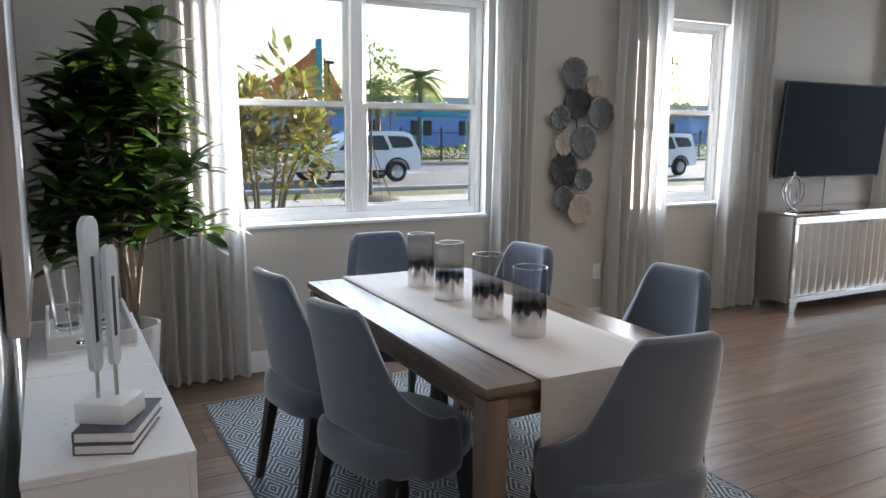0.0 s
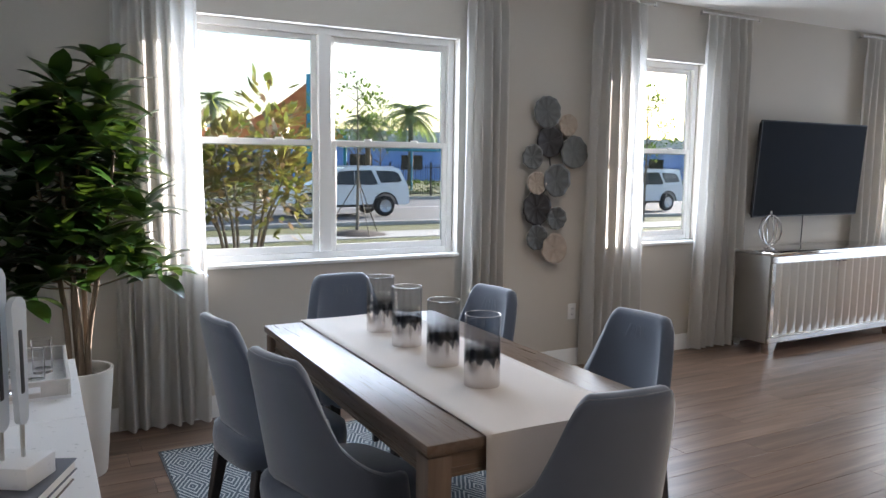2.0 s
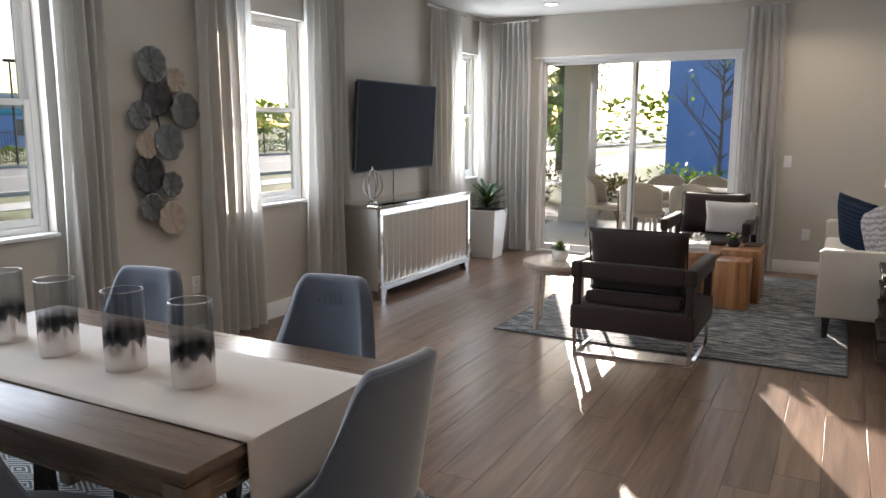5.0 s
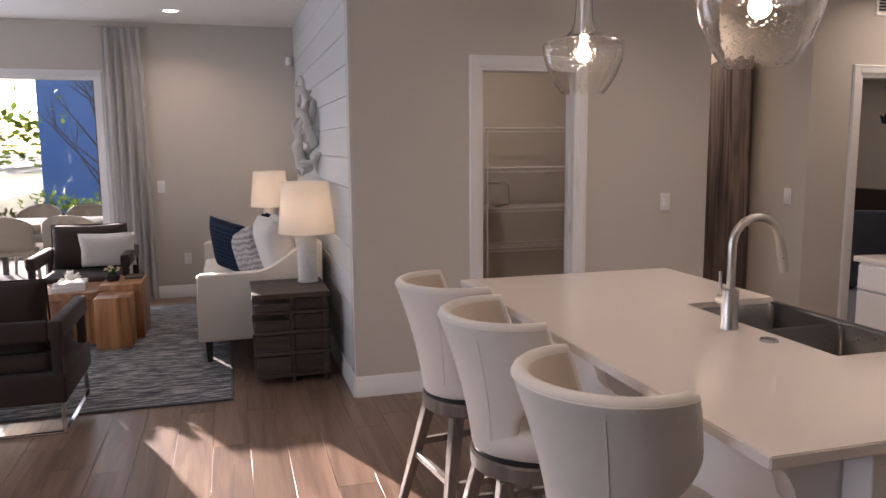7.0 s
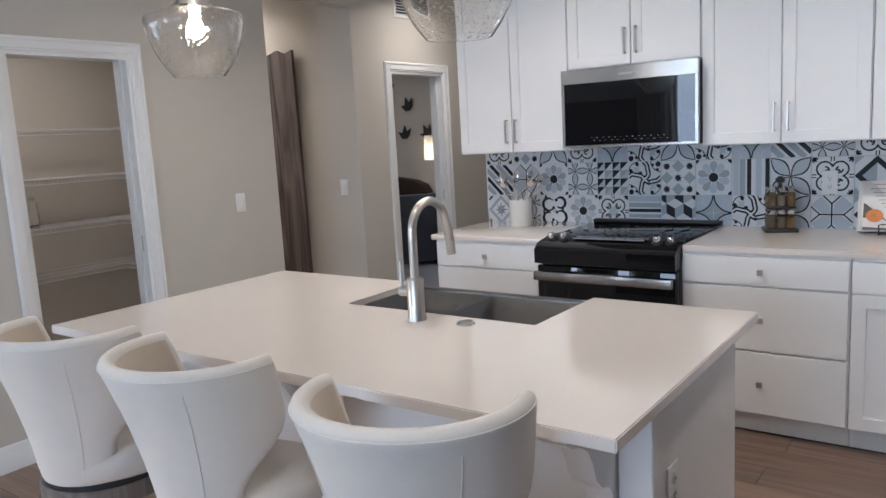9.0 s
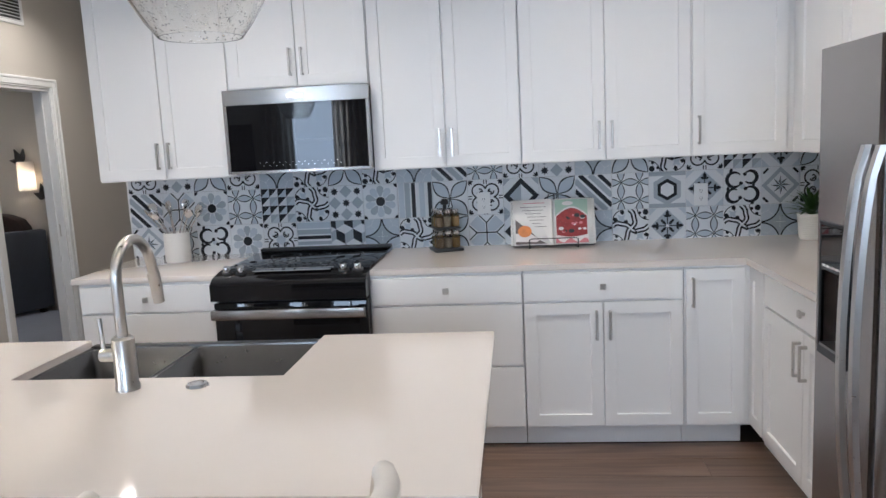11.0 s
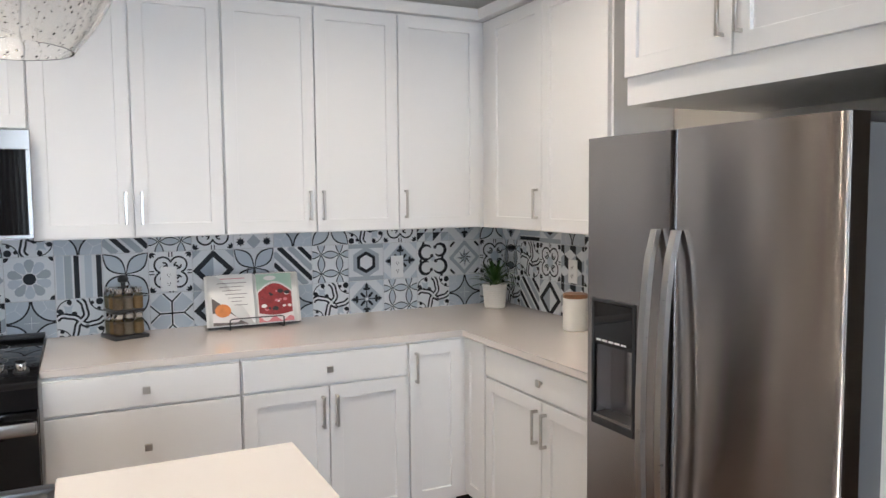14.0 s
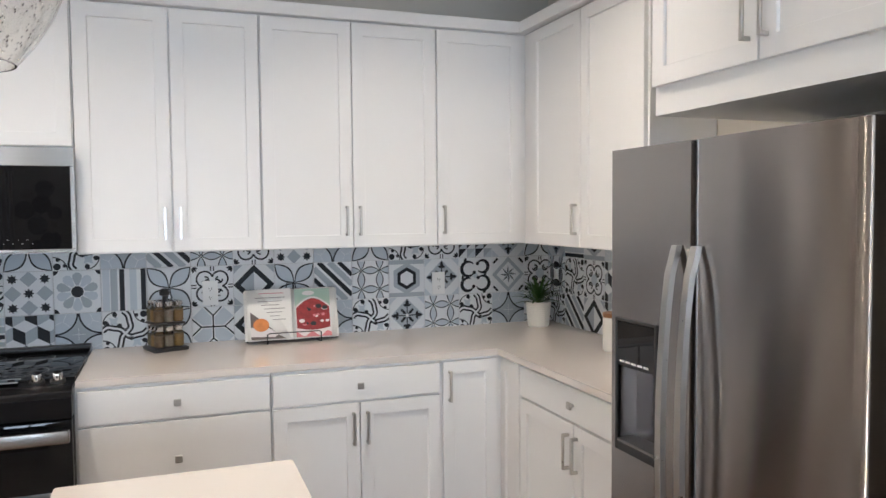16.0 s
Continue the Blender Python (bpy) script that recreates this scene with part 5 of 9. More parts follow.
for row in ((0.186, RW - 0.186, -2.611, -2.607), (0.186, RW - 0.186, -2.672, -2.669)):
    part("display_trim", boxes((row[0], row[1], row[2], row[3], 0.9255, 0.9295)), M_NICKEL, rg, "thin bright trim line")
for x in (0.055, 0.125, RW - 0.125, RW - 0.055):
    bm = bmesh.new()
    lathe(bm, [(0.0, 0.040), (0.015, 0.040), (0.0175, 0.037), (0.019, 0.010), (0.019, 0.0)], 20)
    kn = part("knob", bm, M_CHROME, rg, "round steel knob", m=Matrix.Translation((x, -2.625, 0.915)) @ RX(radians(-12), 4, "X"))
    bm = bmesh.new()
    lathe(bm, [(0.019, 0.012), (0.026, 0.010), (0.028, 0.0)], 20)
    part("collar", bm, M_BLACKPL, kn, "black knob collar")
dr = part("oven_door", boxes((0.004, RW - 0.004, -2.60, -2.545, 0.235, 0.785), r=0.005), M_BLACK, rg, "black glass oven door")
bm = boxes((0.006, RW - 0.006, -2.515, -2.485, 0.712, 0.762), (0.03, 0.06, -2.55, -2.49, 0.72, 0.75), (RW - 0.06, RW - 0.03, -2.55, -2.49, 0.72, 0.75), r=0.008)
part("handle", bm, M_STEEL_H, dr, "wide stainless handle")
part("drawer_front", boxes((0.004, RW - 0.004, -2.60, -2.55, 0.05, 0.225), r=0.004), M_STEEL_H, rg, "stainless lower drawer")
for cx, cy, r in ((0.2, -2.82, 0.09), (0.56, -2.82, 0.11), (0.2, -3.12, 0.075), (0.56, -3.12, 0.085), (0.38, -3.16, 0.06)):
    bm = bmesh.new()
    lathe(bm, [(r - 0.003, 0.9264), (r, 0.9264)], 40, cx, cy)
    part("burner_ring", bm, M_DARKSTEEL, rg, "fine printed burner ring")

# microwave over the range
mw = thing("microwave_oven", pose(2.496, 0.042, 1.392), "stainless over-the-range microwave with a black glass door", "microwave")
W, Hm = 0.764, 0.428
part("body", boxes((0.008, W - 0.008, YS - 0.038, -2.975, 0.0, Hm - 0.006), r=0.004), M_BLACKPL, mw)
part("fascia", boxes((0.0, W, -2.975, -2.95, Hm - 0.078, Hm), (0.0, 0.018, -2.975, -2.95, 0.012, Hm - 0.078), (W - 0.018, W, -2.975, -2.95, 0.012, Hm - 0.078), (0.0, W, -2.975, -2.95, 0.0, 0.014), r=0.002, seg=1), M_STEEL_H, mw, "brushed stainless frame")
part("door_glass", boxes((0.018, W - 0.018, -2.975, -2.953, 0.014, Hm - 0.078)), M_BLACK, mw, "black mirror-like door glass")
part("badge", boxes((W / 2 - 0.04, W / 2 + 0.04, -2.9505, -2.949, Hm - 0.05, Hm - 0.036)), M_CHROME, mw, "small raised chrome badge")
for i in range(26):
    w = 0.006 + 0.008 * ((i * 7) % 3) / 2
    part("key_mark", boxes((0.16 + i * 0.017, 0.16 + i * 0.017 + 0.6 * w, -2.9535, -2.9515, 0.036 + 0.016 * (i % 2), 0.0378 + 0.016 * (i % 2))), M_NICKEL, mw)
part("vent_grille", boxes((0.03, W - 0.03, -3.2, -2.99, -0.006, 0.0)), M_DARKSTEEL, mw)

# refrigerator
fg = thing("refrigerator", pose(0.86, -1.48, 0, 0, 0, 90), "side-by-side stainless refrigerator with a water dispenser", "refrigerator")
FW, FH, split = 0.905, 1.725, 0.372
part("case", boxes((0.012, FW - 0.012, 0.075, 0.74, 0.02, FH - 0.02), r=0.006), surface("grey refrigerator case", (0.13, 0.135, 0.14), 0.45, vary=0.05, fine=300, relief=0.2), fg, "dark grey case")
for xh in (0.02, FW - 0.14):
    part("top_hinge", boxes((xh, xh + 0.12, 0.03, 0.16, FH - 0.02, FH + 0.005), r=0.005), M_BLACKPL, fg)
DX0, DX1, DZ0, DZ1 = 0.035, 0.228, 0.82, 1.215
bm = bmesh.new()
# freezer door with the dispenser opening, built round it
for row in ((0.003, DX0, 0.0, 0.07, 0.05, FH), (DX1, split - 0.0012, 0.0, 0.07, 0.05, FH), (DX0, DX1, 0.0, 0.07, 0.05, DZ0), (DX0, DX1, 0.0, 0.07, DZ1, FH)):
    box(bm, *row)
bmesh.ops.remove_doubles(bm, verts=bm.verts[:], dist=1e-5)
d1 = part("door", bm, M_STEEL, fg)
rd = bmesh.new()
xa, xb = split + 0.0012, FW - 0.003
bow = [(xa + (xb - xa) * k / 16, 0.006 - 0.015 * (1 - (2 * k / 16 - 1) ** 2)) for k in range(17)]
prism(rd, [(xa, 0.07), (xa, 0.012)] + [(xa + 0.005, bow[0][1] + 0.001)] + bow[1:-1] + [(xb - 0.005, bow[-1][1] + 0.001), (xb, 0.012), (xb, 0.07)], "z", 0.05, FH)
d2 = part("door", rd, M_STEEL, fg)
part("kick_grille", boxes((0.02, FW - 0.02, 0.03, 0.08, 0.005, 0.045), r=0.003), M_BLACKPL, fg)


def fridge_handle(parent, x, s):
    bm = bmesh.new()
    pts = []
    for i in range(15):
        u = i / 14
        pts.append((x, -0.008 - 0.050 * math.sin(math.pi * u) ** 0.55, 0.36 + 1.09 * u))
    rings = []
    for (a, b, c) in pts:
        rings.append([bm.verts.new((a + p, b + q, c)) for p, q in ((-0.014, 0.006), (-0.012, -0.01), (0.012, -0.01), (0.014, 0.006))])
    for r0, r1 in zip(rings, rings[1:]):
        for j in range(4):
            bm.faces.new((r0[j], r0[(j + 1) % 4], r1[(j + 1) % 4], r1[j]))
    bm.faces.new(rings[0])
    bm.faces.new(rings[-1])
    part("handle", bm, M_NICKEL, parent, "long bowed steel handle")


fridge_handle(d1, split - 0.045, 1)
fridge_handle(d2, split + 0.035, 1)
part("dispenser_frame", boxes((DX0 - 0.006, DX0 + 0.004, -0.006, 0.01, DZ0 - 0.006, DZ1 + 0.006), (DX1 - 0.004, DX1 + 0.006, -0.006, 0.01, DZ0 - 0.006, DZ1 + 0.006), (DX0, DX1, -0.006, 0.01, DZ1 - 0.004, DZ1 + 0.006), (DX0, DX1, -0.006, 0.012, DZ0 - 0.006, DZ0 + 0.02), r=0.002, seg=1), M_BLACKPL, d1)
part("dispenser_recess", boxes((DX0, DX1, 0.066, 0.07, DZ0, DZ1 - 0.14), (DX0, DX0 + 0.004, 0, 0.066, DZ0, DZ1 - 0.14), (DX1 - 0.004, DX1, 0, 0.066, DZ0, DZ1 - 0.14)), M_STEEL, d1, "bare steel recess")
part("dispenser_panel", boxes((DX0 + 0.004, DX1 - 0.004, -0.004, 0.06, DZ1 - 0.14, DZ1 - 0.004), r=0.002, seg=1), M_BLACK, d1, "black glass control panel")
part("drip_tray", boxes((DX0 + 0.004, DX1 - 0.004, -0.004, 0.066, DZ0 + 0.018, DZ0 + 0.028)), M_DARKSTEEL, d1)
for i in range(5):
    part("button", boxes((DX0 + 0.02 + i * 0.03, DX0 + 0.042 + i * 0.03, -0.006, -0.003, DZ1 - 0.128, DZ1 - 0.122)), M_VINYL, d1)
part("badge", boxes(*[(split + 0.335 + 0.0125 * i, split + 0.341 + 0.0125 * i, -0.002, 0.0, 1.648, 1.658 + 0.003 * (i % 3)) for i in range(8)]), M_STEEL_H, d2, "small raised chrome badge")

# ---- island ----
IX0, IX1, IY0, IY1 = 1.855, 3.985, -1.408, -0.302
KX0, KX1, KY = 2.405, 3.19, -0.988      # sink opening, open to the work side
ib = thing("kitchen_island", pose(0, 0, 0), "white panelled kitchen island with corbels under its overhang", "island")
for name_, row in (("back_panel", (IX0 + 0.06, IX1 - 0.06, -0.66, -0.64, 0, 0.883)), ("end_panel", (IX0 + 0.06, IX0 + 0.08, -1.37, -0.66, 0, 0.883)), ("end_panel", (IX1 - 0.08, IX1 - 0.06, -1.37, -0.66, 0, 0.883)),
                   ("door", (IX0 + 0.08, KX0 - 0.02, -1.385, -1.365, 0.1, 0.883)), ("door", (KX1 + 0.02, IX1 - 0.08, -1.385, -1.365, 0.1, 0.883)), ("door", (KX0 - 0.02, KX1 + 0.02, -1.385, -1.365, 0.1, 0.62)), ("toe_board", (IX0 + 0.08, IX1 - 0.08, -1.34, -1.32, 0, 0.1))):
    part(name_, boxes(row), M_CAB, ib)
part("base_trim", boxes((IX0 + 0.05, IX1 - 0.05, -0.64, -0.626, 0, 0.11), (IX0 + 0.046, IX0 + 0.06, -1.37, -0.626, 0, 0.11), (IX1 - 0.06, IX1 - 0.046, -1.37, -0.626, 0, 0.11), r=0.003, seg=1), M_TRIM, ib)
part("corner_post", boxes((IX0 + 0.046, IX0 + 0.13, -0.655, -0.612, 0.11, 0.883), r=0.003, seg=1), M_CAB, ib)
part("corner_post", boxes((IX1 - 0.13, IX1 - 0.046, -0.655, -0.612, 0.11, 0.883), r=0.003, seg=1), M_CAB, ib)
cor = [(-0.64, 0.882), (-0.36, 0.882), (-0.36, 0.852), (-0.385, 0.835), (-0.42, 0.825), (-0.46, 0.80), (-0.485, 0.76), (-0.50, 0.715), (-0.53, 0.685), (-0.57, 0.67), (-0.59, 0.64), (-0.59, 0.60), (-0.612, 0.575), (-0.64, 0.57)]
for x in (1.99, 2.90, 3.80):
    bm = bmesh.new()
    prism(bm, cor, "x", x, x + 0.07)
    part("corbel", bm, M_CAB, ib, "carved scroll corbel")
it = bmesh.new()
out = [(IX0, IY0), (KX0, IY0), (KX0, KY), (KX1, KY), (KX1, IY0), (IX1, IY0), (IX1, IY1), (IX0, IY1)]
fs = prism(it, out, "z", 0.884, 0.914)
bmesh.ops.bevel(it, geom=list({e for f in fs for e in f.edges}), offset=0.003, segments=2, affect="EDGES")
ups = [e for e in it.edges if abs(e.verts[0].co.z - e.verts[1].co.z) > 0.01 and abs(e.verts[0].co.y - IY1) < 0.01]
tagged(part("island_worktop", it, M_QUARTZ), "polished cream quartz island worktop with a sink cut-out", "worktop")
plate("wall_outlet", pose(IX0 + 0.06, -0.78, 0.60, 0, 0, -90), "white duplex outlet on the island's end", "outlet")

sk = thing("kitchen_sink", pose(0, 0, 0), "double-bowl stainless apron sink set in the island", "sink")
t = 0.012
z0, z1 = 0.665, 0.898
mid = (KX0 + KX1) / 2 + 0.02
ya, yb = -1.425, KY - 0.003


def bowl(x0, x1, y0, y1):
    """An open steel bowl with rounded corners."""
    bm = bmesh.new()
    r = 0.02
    rings = []
    for k, (z, inn) in enumerate(((z1 - 0.008, 0.0), (z0 + 0.03, 0.004), (z0 + 0.008, 0.012), (z0, 0.03))):
        ring = []
        for cx, cy, a0 in ((x1 - inn - r, y1 - inn - r, 0), (x0 + inn + r, y1 - inn - r, 90), (x0 + inn + r, y0 + inn + r, 180), (x1 - inn - r, y0 + inn + r, 270)):
            ring += [bm.verts.new((cx + r * math.cos(radians(a0 + 22.5 * q)), cy + r * math.sin(radians(a0 + 22.5 * q)), z)) for q in range(5)]
        rings.append(ring)
    for r0, r1 in zip(rings, rings[1:]):
        for j in range(len(r0)):
            bm.faces.new((r0[j], r0[(j + 1) % len(r0)], r1[(j + 1) % len(r0)], r1[j]))
    bm.faces.new(rings[-1])
    thicken(part("bowl", bm, M_SINK, sk), 0.003)


bowl(KX0 + 0.014, mid - 0.008, ya + 0.036, yb - 0.008)
bowl(mid + 0.008, KX1 - 0.014, ya + 0.036, yb - 0.008)
part("divider", boxes((mid - 0.0075, mid + 0.0075, ya + 0.036, yb - 0.008, z1 - 0.05, z1 - 0.012), r=0.003), M_SINK, sk)
part("apron", boxes((KX0 + 0.002, KX1 - 0.002, ya, ya + 0.035, z0 - 0.02, z1), r=0.004), M_SINK, sk, "wide satin steel apron front")
part("rim", boxes((KX0 + 0.002, KX1 - 0.002, yb - 0.008, yb, z1 - 0.03, z1 - 0.006)), M_SINK, sk)
for xr in (KX0 + 0.002, KX1 - 0.014):
    part("rim", boxes((xr, xr + 0.012, ya + 0.035, yb - 0.008, z1 - 0.03, z1 - 0.006)), M_SINK, sk)
z0 -= t
for x in ((KX0 + mid) / 2, (KX1 + mid) / 2):
    bm = bmesh.new()
    lathe(bm, [(0.0, z0 + t + 0.002), (0.03, z0 + t + 0.002), (0.045, z0 + t + 0.006), (0.05, z0 + t)], 24, x, -1.2)
    part("drain", bm, M_CHROME, sk)

fc = thing("kitchen_faucet", pose(2.795, -0.90, 0.914), "tall brushed nickel gooseneck faucet with a side lever", "faucet")
bm = bmesh.new()
lathe(bm, [(0.0, 0.0), (0.031, 0.0), (0.031, 0.012), (0.0285, 0.016), (0.0285, 0.135), (0.022, 0.142), (0.0, 0.142)], 28)
part("base", bm, M_NICKEL, fc)
bm = bmesh.new()
pts = [(0, 0, 0.13), (0, 0, 0.26)] + [(0, -0.095 + 0.095 * math.cos(a), 0.285 + 0.095 * math.sin(a)) for a in [math.pi * k / 14 for k in range(0, 13)]]
pts += [(-0.004, -0.196, 0.262)]
tube(bm, pts, 0.0145, 14)
part("spout", bm, M_NICKEL, fc)
bm = bmesh.new()
tube(bm, [(0, -0.195, 0.275), (0, -0.206, 0.23), (0, -0.213, 0.185)], 0.0175, 14, r_end=0.0155)
part("spray_head", bm, M_NICKEL, fc)
bm = bmesh.new()
tube(bm, [(0.02, 0, 0.092), (0.062, 0, 0.092)], 0.017, 12)
tube(bm, [(0.055, 0, 0.095), (0.058, 0, 0.19)], 0.006, 8)
part("lever", bm, M_NICKEL, fc)
ab = thing("air_switch", pose(2.615, -0.917, 0.914), "small round chrome push button on the island", "push button")
bm = bmesh.new()
lathe(bm, [(0, 0.008), (0.014, 0.008), (0.016, 0.006), (0.018, 0.009), (0.026, 0.008), (0.03, 0.0)], 24)
part("button", bm, M_CHROME, ab)


# ---- pendant lamps ----
def pendant(x, y, z):
    th = thing("pendant_lamp", pose(x, y, z), "lit bell-shaped seeded glass pendant lamp over the island", "pendant lamp", "island pendants")
    outer = [(0.086, 0.0), (0.110, 0.03), (0.134, 0.07), (0.154, 0.12), (0.165, 0.165), (0.168, 0.19), (0.161, 0.203), (0.135, 0.213), (0.100, 0.222), (0.070, 0.234), (0.048, 0.256), (0.038, 0.29), (0.034, 0.34), (0.033, 0.39)]
    bm = bmesh.new()
    lathe(bm, outer + [(r - 0.003, h) for r, h in outer[::-1]], 48)
    part("shade", bm, M_SEEDED, th, "clear seeded glass shade", sharp=60).visible_shadow = False
    bm = bmesh.new()
    lathe(bm, [(0.0, 0.40), (0.038, 0.40), (0.038, 0.385), (0.018, 0.38), (0.018, 0.235), (0.0, 0.235)], 20)
    part("socket", bm, M_NICKEL, th)
    bm = bmesh.new()
    lathe(bm, [(0.0, 0.125), (0.016, 0.129), (0.028, 0.143), (0.030, 0.158), (0.024, 0.178), (0.014, 0.20), (0.013, 0.235), (0.0, 0.235)], 20)
    b = part("bulb", bm, M_BULB, th, "glowing frosted bulb")
    bm = bmesh.new()
    tube(bm, [(0, 0, 0.40), (0, 0, H - z - 0.02)], 0.006, 8)
    part("stem", bm, M_NICKEL, th)
    bm = bmesh.new()
    lathe(bm, [(0.0, H - z - 0.03), (0.05, H - z - 0.03), (0.062, H - z - 0.012), (0.062, H - z), (0, H - z)], 24)
    part("canopy", bm, M_NICKEL, th)


pendant(3.515, -0.69, 1.752)
pendant(2.415, -0.665, 1.75)


# ---- counter stools ----
def counter_stool(m):
    th = thing("counter_stool", m, "upholstered oatmeal swivel counter stool with a curved winged back", "stool", "stools at the island")
    # back: a shell swept round the seat, flaring upwards; its wings reach forward at the top and sweep back to the seat below
    def shell(k, lift=0.0):
        def f(u, v):
            w_ = min(1.0, max(0.0, (v - 0.22) / 0.46))
            A = radians(56 + 43 * w_ * w_ * (3 - 2 * w_))
            a = (2 * u - 1) * A
            z = 0.055 + 0.425 * v
            q = z / 0.5
            wide = 0.180 + 0.071 * q - k
            deep = 0.195 + 0.042 * q - k
            return (wide * math.sin(a), 0.082 * q * q + deep * math.cos(a), 0.52 + z + lift)
        return f
    bm = bmesh.new()
    nu, nv = 40, 16
    edge = padded_shell(bm, shell(0.003), shell(0.043), nu, nv)
    trim_line = [r[0].co.copy() for r in edge]
    part("backrest", bm, [M_STOOL, M_STOOLIN], th, sharp=180)
    f0 = shell(0.0026)
    for side in (-1, 1):
        bm = bmesh.new()
        pts = []
        for j in range(15):
            v = 0.03 + 0.88 * j / 14
            w_ = min(1.0, max(0.0, (v - 0.22) / 0.46))
            pts.append(f0(0.5 + side * 0.5 * (33 + 11 * v) / (56 + 43 * w_ * w_ * (3 - 2 * w_)), v))
        tube(bm, pts, 0.0017, 5)
        part("seam", bm, M_STOOL, th)
    bm = bmesh.new()
    tube(bm, trim_line[nu + nv:2 * nu + nv + 1], 0.0019, 5)
    part("piping", bm, M_STOOL, th)
    for k in range(-2, 3):
        bm = bmesh.new()
        f3 = shell(0.0435)
        tube(bm, [f3(0.5 + 0.14 * k, 0.3 + 0.58 * v / 6) for v in range(7)], 0.0016, 5)
        part("inner_seam", bm, M_STOOLIN, th)
    bm = bmesh.new()
    lathe(bm, [(0.0, 0.56), (0.195, 0.56), (0.215, 0.575), (0.222, 0.61), (0.215, 0.645), (0.18, 0.662), (0.0, 0.668)], 40, 0, -0.02, sy=0.98)
    part("seat", bm, M_STOOL, th, sharp=80)
    bm = bmesh.new()
    lathe(bm, [(0.0, 0.545), (0.19, 0.545), (0.19, 0.562), (0.0, 0.562)], 40)
    part("swivel_plate", bm, M_BLACKPL, th)
    bm = bmesh.new()
    lathe(bm, [(0.0, 0.49), (0.195, 0.49), (0.202, 0.497), (0.202, 0.538), (0.195, 0.545), (0.0, 0.545)], 40)
    part("base_ring", bm, M_GREYWOOD, th, "weathered wooden base ring")
    for sx in (-1, 1):
        for sy in (-1, 1):
            bm = bmesh.new()
            leg(bm, (sx * 0.125, sy * 0.125, 0.49), (sx * 0.225, sy * 0.225, 0.0), 0.05, 0.034, 0.004)
            part("leg", bm, M_GREYWOOD, th)
    for s, z in ((-1, 0.19), (1, 0.24)):
        r = 0.125 + 0.10 * (0.49 - z) / 0.49
        part("stretcher", boxes((-r, r, s * r - 0.012, s * r + 0.012, z - 0.014, z + 0.014), r=0.003, seg=1), M_GREYWOOD, th)
        part("stretcher", boxes((s * r - 0.012, s * r + 0.012, -r, r, z + 0.03, z + 0.058), r=0.003, seg=1), M_GREYWOOD, th)
    return th


st = counter_stool(pose(3.492, -0.193, 0, 0, 0, 9))
copy_thing(st, pose(2.887, -0.207, 0, 0, 0, -2.6))
copy_thing(st, pose(2.222, -0.202, 0, 0, 0, 13))

# ---- things on the worktop ----
sp = thing("spice_rack", pose(2.165, -3.19, 0.914, 0, 0, 200), "black two-tier spice carousel with labelled glass jars", "spice rack")
bm = bmesh.new()
box(bm, -0.08, 0.08, -0.08, 0.08, 0.0, 0.018, 0.006)
part("base", bm, M_BLACKPL, sp)
part("tier", boxes((-0.07, 0.07, -0.07, 0.07, 0.122, 0.132), r=0.004, seg=1), M_BLACKPL, sp)
bm = bmesh.new()
lathe(bm, [(0.0, 0.0), (0.01, 0.0), (0.01, 0.25), (0.022, 0.255), (0.024, 0.27), (0.012, 0.285), (0.0, 0.286)], 14)
part("post", bm, M_BLACKPL, sp)
spice_mats = [surface("ground spice", c, 0.9, vary=0.25, relief=0.5) for c in ((0.24, 0.17, 0.10), (0.34, 0.22, 0.09), (0.20, 0.19, 0.11), (0.30, 0.25, 0.18))]
jar_me = bmesh.new()
lathe(jar_me, [(0.0, 0.002), (0.018, 0.002), (0.0225, 0.008), (0.0225, 0.064), (0.017, 0.074), (0.0, 0.074)], 16)
jar_glass = mesh_of("jar", jar_me, M_GLASS)
fill = bmesh.new()
lathe(fill, [(0.0, 0.004), (0.0212, 0.006), (0.0212, 0.056), (0.0, 0.058)], 14)
lid = bmesh.new()
lathe(lid, [(0.0, 0.078), (0.019, 0.078), (0.02, 0.082), (0.02, 0.098), (0.0, 0.1)], 18)
lid_me = mesh_of("lid", lid, M_CHROME)
fills = []
for k, mt in enumerate(spice_mats):
    f2 = fill.copy()
    fills.append(mesh_of("contents", f2, mt))
fill.free()
kk = 0
for z in (0.018, 0.132):
    for ix in (-1, 0, 1):
        for iy in (-1, 0, 1):
            if ix == 0 and iy == 0:
                continue
            j = part("jar", jar_glass, None, sp, "small glass spice jar", m=Matrix.Translation((ix * 0.045, iy * 0.045, z)))
            part("contents", fills[kk % 4], None, j)
            part("lid", lid_me, None, j)
            kk += 1

cb = thing("cookbook", pose(1.58, -3.165, 0.914, 0, 0, 180) @ Matrix.Diagonal((1.17, 1.0, 1.0, 1.0)), "open cookbook with a dessert photograph on a wire stand", "book")
PHT = [surface("page paper", (0.78, 0.76, 0.72), 0.55, vary=0.02), surface("pastel green print", (0.38, 0.52, 0.42), 0.4), surface("berry red print", (0.34, 0.03, 0.03), 0.4, vary=0.6, coarse=60, fine=200),
       surface("orange peach print", (0.72, 0.25, 0.06), 0.4, vary=0.3, coarse=40), surface("pink lettering", (0.6, 0.2, 0.22), 0.5), surface("white plate print", (0.75, 0.7, 0.68), 0.4)]
M_BOOKDARK = surface("dark grey print", (0.16, 0.13, 0.12), 0.5, vary=0.3)
lean = RX(radians(-16), 4, "X")
